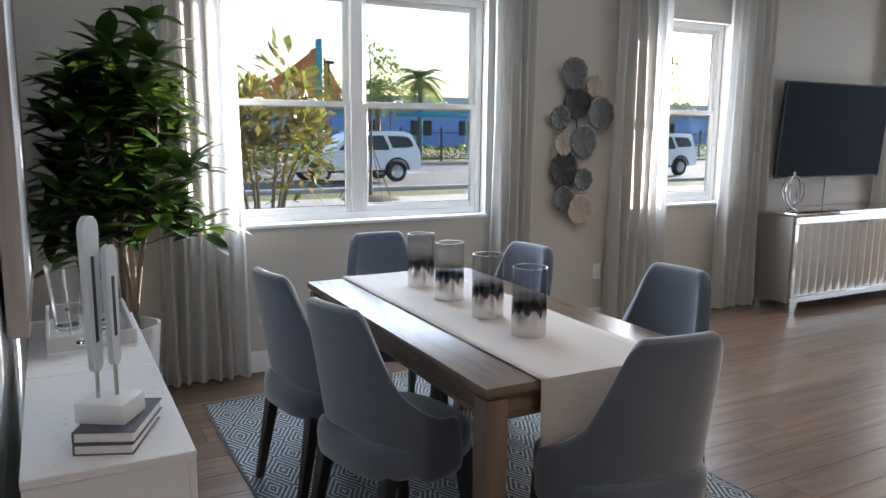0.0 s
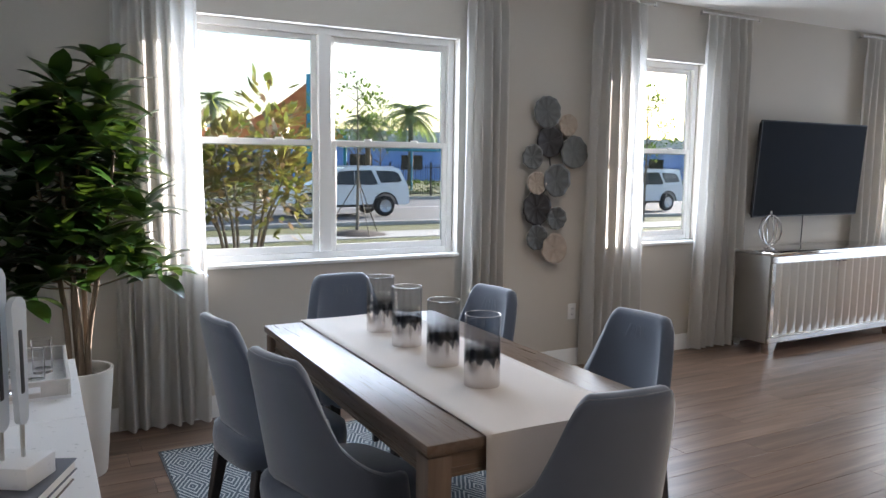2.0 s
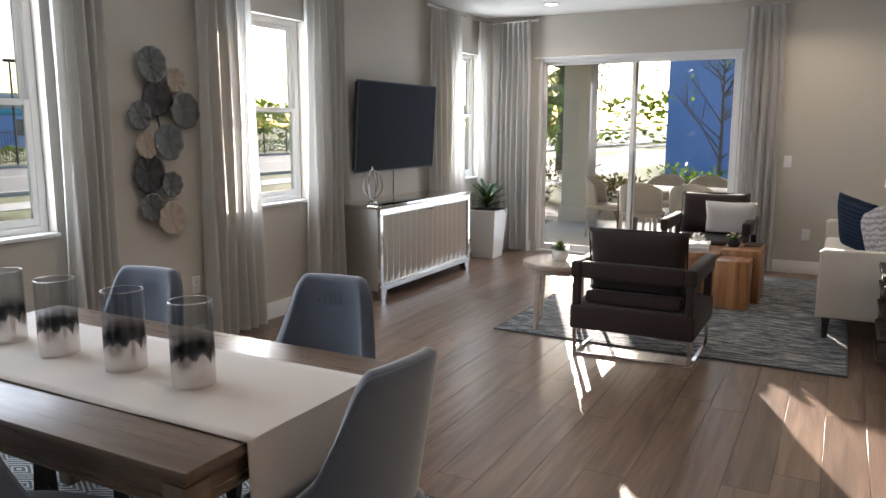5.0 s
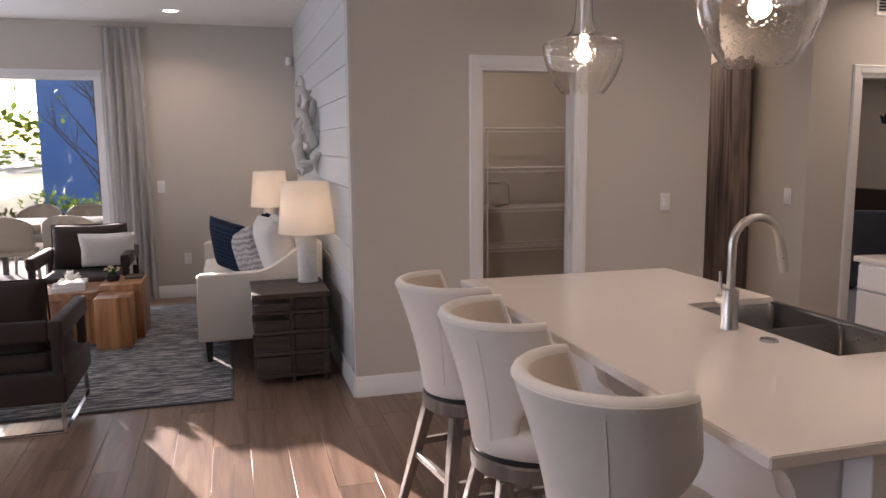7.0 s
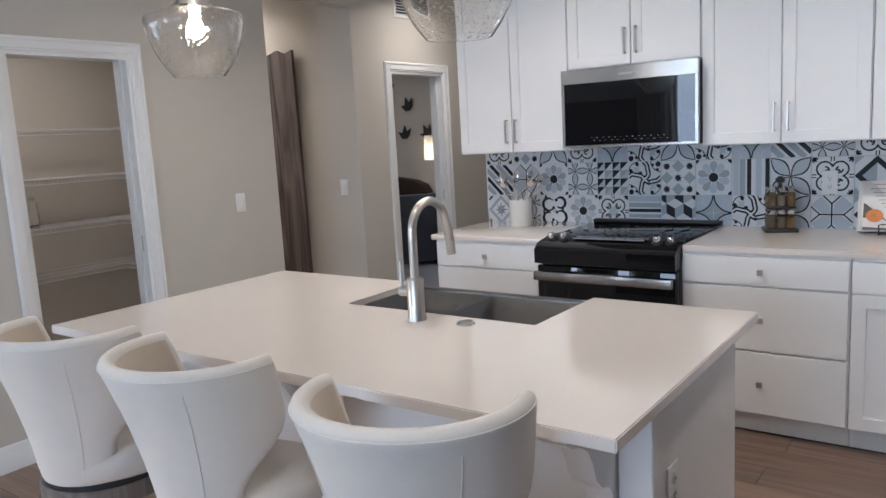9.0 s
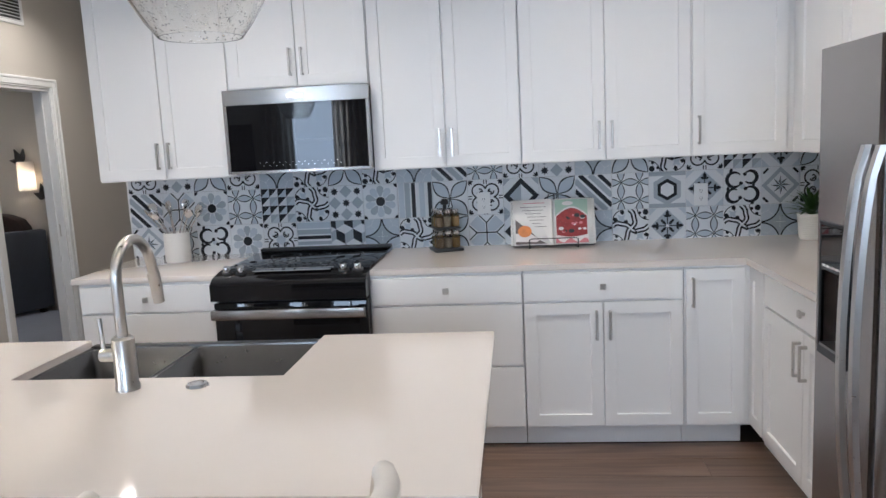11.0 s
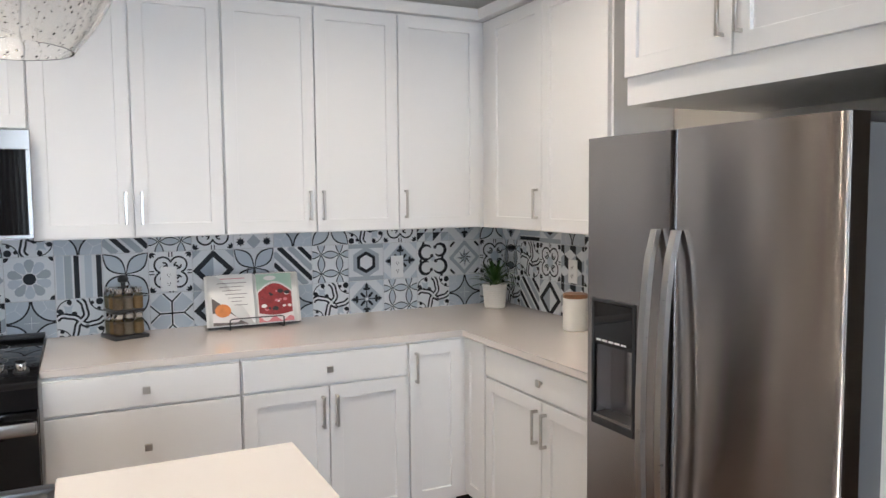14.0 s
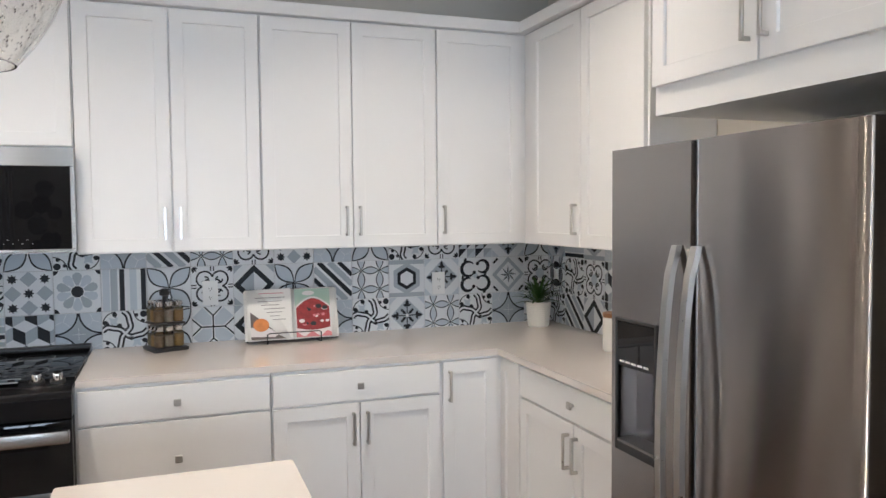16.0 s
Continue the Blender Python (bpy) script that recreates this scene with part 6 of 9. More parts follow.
for s in (-1, 1):
    bm = bmesh.new()
    def page(u, v, s=s):
        return (s * 0.185 * u, -0.012 * math.sin(math.pi * min(1, u * 1.1)) - 0.004, 0.25 * v)
    sheet(bm, page, 12, 2)
    bm2 = bmesh.new()
    pg = part("page", bm, PHT[0], cb, m=Matrix.Translation((0, 0, 0.012)) @ lean)
    thicken(pg, 0.012, 0.0)
part("cover", boxes((-0.19, 0.19, 0.005, 0.012, -0.003, 0.255), r=0.001, seg=1), M_BLACKPL, cb, m=Matrix.Translation((0, 0, 0.012)) @ lean)


def print_shape(pts, mt, y, name="print"):
    bm = bmesh.new()
    prism(bm, pts, "y", y, y + 0.0006)
    part(name, bm, mt, cb, m=Matrix.Translation((0, 0, 0.012)) @ lean)


disc = lambda cx, cz, r, n=20, k=1.0: [(cx + r * math.cos(2 * math.pi * i / n), cz + k * r * math.sin(2 * math.pi * i / n)) for i in range(n)]
print_shape([(0.012, 0.005), (0.16, 0.005), (0.16, 0.243), (0.012, 0.243)], PHT[1], -0.0235)
print_shape([(0.012, 0.005), (0.16, 0.005), (0.16, 0.06), (0.012, 0.05)], PHT[4], -0.0238)
print_shape([(0.012 + 0.148 * k / 14, 0.02 + 0.012 * math.cos(k)) for k in range(15)] + [(0.16 - 0.148 * k / 14, 0.155 + 0.05 * math.sin(math.pi * k / 14)) for k in range(15)], PHT[5], -0.0241)
print_shape([(0.016 + 0.14 * k / 14, 0.05 - 0.012 * math.sin(math.pi * k / 14)) for k in range(15)] + [(0.156 - 0.14 * k / 14, 0.150 + 0.045 * math.sin(math.pi * k / 14)) for k in range(15)], PHT[2], -0.0247)
rgb_ = random.Random(4)
for k in range(26):
    a, b = rgb_.uniform(0.03, 0.145), rgb_.uniform(0.06, 0.165)
    print_shape(disc(a, b, rgb_.uniform(0.005, 0.014), 10, 0.8), PHT[(2, 4, 5, 2)[k % 4]] if k % 5 else M_BLACKPL, -0.0253 - 0.0001 * k)
print_shape(disc(0.07, 0.222, 0.026, 18, 0.45), PHT[5], -0.0242)
print_shape([(-0.172, 0.005), (-0.03, 0.005), (-0.06, 0.025), (-0.115, 0.085), (-0.172, 0.14)], M_BOOKDARK, -0.0236)
print_shape([(-0.172, 0.02), (-0.075, 0.015), (-0.06, 0.028), (-0.10, 0.06), (-0.172, 0.065)], PHT[5], -0.0240)
print_shape(disc(-0.13, 0.075, 0.032), PHT[3], -0.0245)
for k in range(7):
    x_ = -0.15 + 0.011 * k
    print_shape([(x_, 0.205 - 0.018 * k), (-0.03 - 0.012 * (k % 3), 0.205 - 0.018 * k), (-0.03 - 0.012 * (k % 3), 0.2075 - 0.018 * k), (x_, 0.2075 - 0.018 * k)], M_BOOKDARK, -0.0312, "text_bar")
leaf_edge = [(-0.158 + 0.145 * (k / 10) ** 0.8, 0.246 - 0.236 * (k / 10) ** 1.15) for k in range(11)]
print_shape(leaf_edge + [(-0.004, 0.004), (-0.004, 0.25)], PHT[0], -0.0305, "lifted_leaf")
print_shape([(-0.135, 0.226), (-0.035, 0.226), (-0.035, 0.2295), (-0.135, 0.2295)], PHT[4], -0.0312, "text_bar")
for sx in (-1, 1):
    for k in range(4):
        x0 = sx * (0.186 + 0.0022 * k)
        part("page_edge", boxes((min(x0, x0 + sx * 0.002), max(x0, x0 + sx * 0.002), -0.010 + 0.003 * k, 0.004, 0.002, 0.249 - 0.001 * k)), PHT[0], cb, m=Matrix.Translation((0, 0, 0.012)) @ lean)
bm = bmesh.new()
for pts in ([(-0.11, -0.045, 0.004), (-0.11, -0.05, 0.05), (-0.1, -0.05, 0.055), (0.1, -0.05, 0.055), (0.11, -0.05, 0.05), (0.11, -0.045, 0.004)], [(-0.11, -0.045, 0.004), (-0.09, 0.10, 0.004), (0.09, 0.10, 0.004), (0.11, -0.045, 0.004)], [(-0.02, 0.05, 0.26), (-0.015, 0.055, 0.285), (0.01, 0.055, 0.285), (0.012, 0.08, 0.01)]):
    tube(bm, pts, 0.003, 6)
part("wire_stand", bm, M_BLACKPL, cb, "thin black wire stand")


def rosette(bm, n, r_out, height, width, rng_s, up=0.6, layers=3, seg=5):
    """Pointed leaves in layers about a stem."""
    rg_ = random.Random(rng_s)
    for k in range(n):
        layer = k / n
        a = 2.39996 * k
        tilt = radians(12 + 62 * (1 - layer) + rg_.uniform(-8, 8))
        L = r_out * (1.0 - 0.25 * layer) * rg_.uniform(0.85, 1.12)
        wd = width * rg_.uniform(0.8, 1.1)
        base = Vector((0.008 * math.cos(a), 0.008 * math.sin(a), height * layer * 0.5))
        left, right, midv = [], [], []
        for s in range(seg + 1):
            u = s / seg
            th_ = tilt + 0.35 * u
            p = base + Vector((math.cos(a) * math.sin(th_), math.sin(a) * math.sin(th_), math.cos(th_) * up / 0.6)) * (L * u)
            w_ = wd * (0.55 + 0.9 * u) * (1 - u) ** 0.6 if u < 1 else 0.0
            side = Vector((-math.sin(a), math.cos(a), 0)) * w_
            left.append(bm.verts.new(p - side + Vector((0, 0, 0.25 * w_))))
            midv.append(bm.verts.new(p))
            right.append(bm.verts.new(p + side + Vector((0, 0, 0.25 * w_))))
        for s in range(seg):
            bm.faces.new((left[s], midv[s], midv[s + 1], left[s + 1]))
            bm.faces.new((midv[s], right[s], right[s + 1], midv[s + 1]))


kp = thing("potted_succulent", pose(0.248, -3.15, 0.914), "spiky green succulent in a ribbed white pot", "potted plant")
bm = bmesh.new()
ring = [(0.0, 0.0), (0.054, 0.0)]
for i in range(12):
    ring += [(0.057 + 0.001 * i, 0.005 + i * 0.0105), (0.0595 + 0.001 * i, 0.010 + i * 0.0105)]
ring += [(0.072, 0.135), (0.066, 0.135), (0.06, 0.115), (0.0, 0.115)]
lathe(bm, ring, 28)
part("pot", bm, M_POT, kp)
bm = bmesh.new()
rosette(bm, 38, 0.155, 0.08, 0.0145, 3, 0.7)
for v in bm.verts:
    v.co.z += 0.12
part("leaves", bm, leafy("succulent green", (0.015, 0.05, 0.015), (0.06, 0.13, 0.04), 0.4), kp)
cn = thing("storage_canister", pose(0.27, -2.36, 0.914), "white embossed ceramic canister with a wooden lid", "canister")
bm = bmesh.new()
lathe(bm, [(0.0, 0.0), (0.052, 0.0), (0.058, 0.006), (0.058, 0.148), (0.054, 0.152), (0.0, 0.152)], 28)
part("jar", bm, M_POT, cn)
bm = bmesh.new()
lathe(bm, [(0.0, 0.152), (0.056, 0.152), (0.058, 0.156), (0.058, 0.168), (0.054, 0.172), (0.0, 0.172)], 28)
part("lid", bm, M_ACACIA, cn, "pale wooden lid")
ut = thing("utensil_crock", pose(3.675, -3.12, 0.914), "white crock full of steel spoons and whisks", "utensil crock")
bm = bmesh.new()
lathe(bm, [(0.0, 0.0), (0.066, 0.0), (0.07, 0.006), (0.07, 0.165), (0.064, 0.165), (0.064, 0.02), (0.0, 0.02)], 28)
part("crock", bm, M_POT, ut)
rg2 = random.Random(4)
for k in range(9):
    a = 2 * math.pi * k / 9 + 0.3
    tip = Vector((0.125 * math.cos(a), 0.07 * math.sin(a), 0.235 + 0.05 * rg2.random()))
    foot = Vector((-0.03 * math.cos(a), -0.03 * math.sin(a), 0.03))
    bm = bmesh.new()
    tube(bm, [foot, tip], 0.004, 6)
    part("shaft", bm, M_CHROME, ut)
    bm = bmesh.new()
    lathe(bm, [(0.0, 0.0), (0.012, 0.008), (0.024, 0.03), (0.026, 0.045), (0.018, 0.062), (0.0, 0.068)], 12, sy=0.4)
    d = (tip - foot).normalized()
    part("spoon_bowl", bm, M_CHROME, ut, m=Matrix.Translation(tip) @ d.to_track_quat("Z", "Y").to_matrix().to_4x4() @ Matrix.Rotation(a, 4, "Z"))


# ---- curtains ----
def curtain(m, w, label, mt, folds=6, gather=0.85, z1=2.70, foot=0.02):
    """A pleated panel hanging in the xz plane, w wide, on a short rod; it widens a little towards the hem."""
    th = thing("curtain", m, label, "curtain", "curtains")
    rg_ = random.Random(int(w * 1000) + folds)
    ph = [rg_.uniform(-0.5, 0.5) for _ in range(folds + 2)]
    def f(u, v):
        k = u * folds
        i = int(k)
        amp = 0.045 * (0.75 + 0.5 * abs(ph[i % len(ph)])) * (1 if v < 0.93 else 0.55)
        y = amp * math.sin(2 * math.pi * (k + 0.12 * ph[(i + 1) % len(ph)] * math.sin(3 * v)))
        y += 0.012 * math.sin(5 * k + 6 * v)
        wide = gather + (1 - gather) * (1 - v) ** 0.7
        x = (u - 0.5) * w * wide + 0.012 * math.sin(2.2 * k + 3 * v) * (1 - v)
        return (x, y * (1 - 0.15 * v), foot + (z1 - foot) * v)
    bm = bmesh.new()
    sheet(bm, f, folds * 14, 26)
    part("panel", bm, mt, th, sharp=80)
    bm = bmesh.new()
    tube(bm, [(-w / 2 - 0.03, 0.0, z1 + 0.012), (w / 2 + 0.03, 0.0, z1 + 0.012)], 0.009, 10)
    for s in (-1, 1):
        box(bm, s * (w / 2 + 0.04) - 0.014, s * (w / 2 + 0.04) + 0.014, -0.014, 0.014, z1 - 0.002, z1 + 0.026, 0.003, 1)
        tube(bm, [(s * (w / 2 - 0.03), 0.0, z1 + 0.012), (s * (w / 2 - 0.03), 0.085, z1 + 0.012)], 0.006, 6)
    part("rod", bm, M_NICKEL, th, "short brushed nickel rod with square ends")
    for k in range(folds + 1):
        bm = bmesh.new()
        xk = (k / folds - 0.5) * w * gather
        tube(bm, [(xk + 0.001, 0.016 * math.cos(a), z1 + 0.008 + 0.016 * math.sin(a)) for a in [2 * math.pi * j / 12 for j in range(13)]], 0.002, 5)
        part("ring", bm, M_NICKEL, th)
    return th


CY = YN - 0.10
for x0, x1, n in ((0.80, 1.29, 6), (2.95, 3.30, 5), (3.98, 4.55, 6), (5.12, 5.69, 6), (7.15, 7.92, 7), (8.34, 8.66, 4)):
    curtain(pose((x0 + x1) / 2, CY, 0), x1 - x0, "floor-length sheer grey linen curtain beside a window", M_CURTAIN, n)
curtain(pose(XE - 0.10, 4.40, 0, 0, 0, 90), 0.44, "floor-length grey drape at the sliding door", M_DRAPE, 6)
curtain(pose(XE - 0.10, 1.68, 0, 0, 0, 90), 0.42, "floor-length grey drape at the sliding door", M_DRAPE, 5)


# ---- dining corner ----
def rug(m, w, d, t, mt, label):
    th = thing("area_rug", m, label, "rug", "rugs")
    bm = bmesh.new()
    rg_ = random.Random(9)
    box(bm, 0.012, w - 0.012, 0.012, d - 0.012, 0.0005, t, 0.003, 1)
    part("woven_field", bm, mt, th)
    part("binding", boxes((0, w, 0, 0.012, 0.0005, t - 0.001), (0, w, d - 0.012, d, 0.0005, t - 0.001), (0, 0.012, 0.012, d - 0.012, 0.0005, t - 0.001), (w - 0.012, w, 0.012, d - 0.012, 0.0005, t - 0.001), r=0.002, seg=1), M_RUGEDGE, th)
    return th


rug(pose(0.955, 1.60, 0), 1.84, 2.76, 0.009, M_RUG1, "flat-woven slate and ivory diamond-pattern rug")
RT = 0.009

TX0, TX1, TY0, TY1, TZ = 1.355, 2.233, 2.092, 3.742, 0.765
tb = thing("dining_table", pose(TX0, TY0, RT), "grey-brown wooden dining table with square legs", "table")
tw, td, th_ = TX1 - TX0, TY1 - TY0, TZ - RT
bm = bmesh.new()
box(bm, 0, tw, 0, td, th_ - 0.03, th_, 0.004)
part("tabletop", bm, M_TABLE, tb)
part("edge_band", boxes((0.012, tw - 0.012, 0.012, td - 0.012, th_ - 0.042, th_ - 0.03), r=0.003, seg=1), M_TABLE, tb)
for y in (0.03, td - 0.052):
    part("apron", boxes((0.07, tw - 0.07, y, y + 0.022, th_ - 0.115, th_ - 0.042), (0.07, tw - 0.07, y - 0.004, y + 0.026, th_ - 0.115, th_ - 0.105), (0.07, tw - 0.07, y - 0.004, y + 0.026, th_ - 0.095, th_ - 0.088), r=0.002, seg=1), M_TABLEX, tb)
for x in (0.03, tw - 0.052):
    part("apron", boxes((x, x + 0.022, 0.07, td - 0.07, th_ - 0.115, th_ - 0.042), (x - 0.004, x + 0.026, 0.07, td - 0.07, th_ - 0.115, th_ - 0.105), (x - 0.004, x + 0.026, 0.07, td - 0.07, th_ - 0.095, th_ - 0.088), r=0.002, seg=1), M_TABLE, tb)
for x in (0.008, tw - 0.083):
    for y in (0.008, td - 0.083):
        part("leg", boxes((x, x + 0.075, y, y + 0.075, 0, th_ - 0.042), r=0.004), M_TABLEZ, tb)

rn = thing("table_runner", pose(0, 0, 0), "ivory linen runner hanging over the table's ends", "table runner")
bm = bmesh.new()
RX0, RX1 = 1.535, 2.06


def cloth(u, v):
    s = -0.21 + (td + 0.42) * v
    x = RX0 + (RX1 - RX0) * u
    zt = TZ + 0.003 + 0.0012 * math.sin(9 * s + 7 * u)
    r = 0.012
    if s < 0:
        return (x + 0.012 * math.sin(5 * u + 2) * (-s) * 2, TY0 - r - 0.01 * math.sin(7 * u) * (-s) * 3, zt + s + 0.004)
    if s > td:
        return (x, TY1 + r + 0.01 * math.sin(7 * u) * (s - td) * 3, zt - (s - td) + 0.004)
    return (x, TY0 + s, zt)


sheet(bm, cloth, 14, 60)
thicken(part("cloth", bm, M_RUNNER, rn, sharp=80), 0.003, 1.0)


def hurricane(x, y, h, r):
    th = thing("candle_vase", pose(x, y, TZ + 0.0065), "clear glass cylinder vase dipped in streaky silver", "vase", "vases on the runner")
    bm = bmesh.new()
    k = 0.004
    lathe(bm, [(0.0, 0.0), (r, 0.0), (r, h), (r - k, h), (r - k, 0.008), (0.0, 0.008)], 40)
    part("glass", bm, M_SILVER, th)
    bm = bmesh.new()
    lathe(bm, [(r - k, h), (r - k / 2, h + 0.0015), (r, h)], 40)
    part("rim", bm, M_GLASS, th)


for x, y in ((1.79, 3.40), (1.785, 3.115), (1.78, 2.79), (1.775, 2.50)):
    hurricane(x, y, 0.245, 0.062)


def dining_chair(m, label):
    """Faces +y; the back's foot is at -y. Upholstered shell whose sides sweep down to the seat, a cut-out at the base of the back."""
    th = thing("dining_chair", m, label, "chair", "chairs round the table")
    # seat
    bm = bmesh.new()
    def seat_out(u, v):
        a = 2 * math.pi * u
        c, s = math.cos(a), math.sin(a)
        p = 3.2
        rx, ry = 0.235, 0.235
        q = (abs(c) ** p + abs(s) ** p) ** (-1 / p)
        prof = ((0.93, 0.36), (1.0, 0.375), (1.02, 0.43), (1.0, 0.47), (0.9, 0.487), (0.0, 0.492))
        k, z = prof[round(v * 5)]
        return (rx * q * c * k, 0.03 + ry * q * s * k, z)
    sheet(bm, seat_out, 36, 5, wrap=True)
    part("seat", bm, M_VELVET, th, sharp=80)
    # back shell
    A = radians(112)
    def back(k):
        def f(u, v):
            t_ = 2 * u - 1
            e = abs(t_)
            a = t_ * A
            low = 0.37 + 0.02 * e
            # the opening above the seat at the middle of the back
            low_mid = 0.50
            if e < 0.42:
                low = low_mid + 0.012 * math.cos(math.pi * e / 0.42) - 0.05 * (e / 0.42) ** 6
            else:
                low = 0.45 - 0.09 * min(1, (e - 0.42) / 0.25)
            f_a, f_b = min(1.0, max(0.0, (e - 0.30) / 0.26)), min(1.0, max(0.0, (e - 0.40) / 0.60))
            top = 0.905 - 0.16 * f_a * f_a * (2.2 - 1.2 * f_a) - 0.24 * (1 - (1 - f_b) ** 1.9)
            z = low + (max(top, low + 0.05) - low) * v
            lean_ = max(0.0, z - 0.42)
            r = 0.25 - k
            x = r * math.sin(a) * (1.0 - 0.22 * lean_)
            y = -r * math.cos(a) * 1.0
            flat = (0.06 + 0.12 * lean_) * max(0, math.cos(a)) ** 2
            return (x, 0.03 + y + flat - 0.30 * lean_ * (0.55 + 0.45 * math.cos(a)), z)
        return f
    bm = bmesh.new()
    nu, nv = 72, 12
    edge = padded_shell(bm, back(-0.012), back(0.042), nu, nv)
    trim_line = [r[1].co.copy() for r in edge]
    for f in bm.faces:
        f.material_index = 0
    part("backrest", bm, M_VELVET, th, sharp=180)
    bm = bmesh.new()
    tube(bm, trim_line[nu + nv + 6:2 * nu + nv - 5], 0.0017, 5)
    part("piping", bm, M_VELVET, th)
    # pleats gathered at the head of the inner back
    for k in range(-2, 3):
        bm = bmesh.new()
        f2 = back(0.047)
        tube(bm, [f2(0.5 + 0.035 * k * (1 - 0.08 * s), 0.80 + 0.13 * s / 4) for s in range(5)], 0.0012, 5)
        part("pleat", bm, M_VELVET, th)
    for sx in (-1, 1):
        for sy, dy in ((1, 0.02), (-1, -0.05)):
            bm = bmesh.new()
            leg(bm, (sx * 0.175, 0.03 + sy * 0.165, 0.38), (sx * 0.19, 0.03 + sy * 0.185 + dy, 0.0), 0.05, 0.03, 0.003)
            part("leg", bm, M_ESPRESSO, th)
    return th


CL = "slate blue-grey upholstered dining chair with dark tapered legs"
ch = dining_chair(pose(1.25, 3.23, RT, 0, 0, -80), CL)
for m in (pose(1.29, 2.64, RT, 0, 0, -75), pose(1.83, 2.04, RT, 0, 0, -6), pose(1.83, 3.80, RT, 0, 0, 178), pose(2.14, 3.31, RT, 0, 0, 100), pose(2.36, 2.56, RT, 0, 0, 98)):
    copy_thing(ch, m)

# credenza of two units along the boarded wall
CX0, CX1 = 0.200, 0.560
for y0, y1 in ((2.075, 2.80), (2.803, 3.535)):
    cd = thing("credenza", pose(CX0, y0, 0), "low white lacquered credenza unit with flat doors", "cabinet", "credenza units")
    w, d, h = CX1 - CX0, y1 - y0, 0.75
    part("body", boxes((0, w - 0.02, 0.004, d - 0.004, 0.1, h - 0.022)), M_WHITEWOOD, cd)
    part("top", boxes((-0.002, w, 0, d - 0.001, h - 0.022, h), r=0.002, seg=1), M_WHITEWOOD, cd)
    part("door", boxes((w - 0.019, w - 0.001, 0.004, d / 2 - 0.002, 0.1, h - 0.025), r=0.002, seg=1), M_WHITEWOOD, cd)
    part("door", boxes((w - 0.019, w - 0.001, d / 2 + 0.002, d - 0.004, 0.1, h - 0.025), r=0.002, seg=1), M_WHITEWOOD, cd)
    for x in (0.02, w - 0.06):
        for y in (0.02, d - 0.06):
            part("leg", boxes((x, x + 0.04, y, y + 0.04, 0, 0.1), r=0.002, seg=1), M_WHITEWOOD, cd)


def book(m, w, d, t, cover, label):
    th = thing("book", m, label, "book", "books on the credenza")
    part("cover", boxes((0, w, 0, d, 0, 0.003), (0, w, 0, d, t - 0.003, t), (0, 0.004, 0, d, 0.003, t - 0.003), r=0.001, seg=1), cover, th)
    part("page_block", boxes((0.004, w - 0.005, 0.004, d - 0.004, 0.003, t - 0.003)), PHT[0], th)
    return th


M_BOOKA, M_BOOKB = surface("dark slate book cloth", (0.10, 0.105, 0.125), 0.7, vary=0.1), surface("brown-grey book cloth", (0.15, 0.12, 0.11), 0.7, vary=0.1)
book(pose(0.303, 2.165, 0.75, 0, 0, -22), 0.135, 0.22, 0.026, M_BOOKB, "hardback book lying flat on the credenza")
book(pose(0.303, 2.168, 0.777, 0, 0, -23), 0.14, 0.22, 0.028, M_BOOKA, "dark slate hardback lying on another book")
sc = thing("paddle_sculpture", pose(0.392, 2.235, 0.8055, 0, 0, 58), "white sculpture of two slotted paddles on a block", "sculpture")
part("base", boxes((-0.055, 0.055, -0.06, 0.06, 0, 0.05), r=0.004), M_WHITEWOOD, sc)
M_PADDLE = surface("pale blue-grey painted wood", (0.62, 0.66, 0.70), 0.45, vary=0.05)


def paddle(x, y, z0, h, w):
    out_, slot = [], []
    n = 16
    pts = []
    for i in range(n + 1):
        a = math.pi * i / n
        pts.append((x + w * math.cos(a), z0 + h - w + w * math.sin(a)))
    for i in range(n + 1):
        a = math.pi + math.pi * i / n
        pts.append((x + 0.62 * w * math.cos(a), z0 + 0.62 * w + 0.62 * w * math.sin(a)))
    bm = bmesh.new()
    prism(bm, pts, "y", y - 0.007, y + 0.007)
    ob = part("paddle", bm, M_PADDLE, sc)
    bm = boxes((x - 0.008, x + 0.008, y - 0.0085, y + 0.0085, z0 + 0.07, z0 + h * 0.75), r=0.003, seg=1)
    part("slot", bm, M_BLACKPL, ob)
    bm = bmesh.new()
    tube(bm, [(x, y, 0.05), (x, y, z0 + 0.02)], 0.005, 8)
    part("rod", bm, M_NICKEL, sc)


paddle(-0.012, 0.022, 0.115, 0.37, 0.034)
paddle(0.014, -0.010, 0.125, 0.29, 0.026)
ty = thing("serving_tray", pose(0.255, 3.02, 0.75), "white textured wooden tray with handle slots", "tray")
w, d = 0.275, 0.50
part("bottom", boxes((0, w, 0, d, 0.0, 0.01)), M_WHITEWOOD, ty)
M_REED = surface("white reeded tray side", (0.62, 0.60, 0.58), 0.6, vary=0.15, coarse=30, fine=200, relief=0.6)
part("side", boxes((0, 0.012, 0, d, 0.01, 0.062), r=0.002, seg=1), M_REED, ty)
part("side", boxes((w - 0.012, w, 0, d, 0.01, 0.062), r=0.002, seg=1), M_REED, ty)
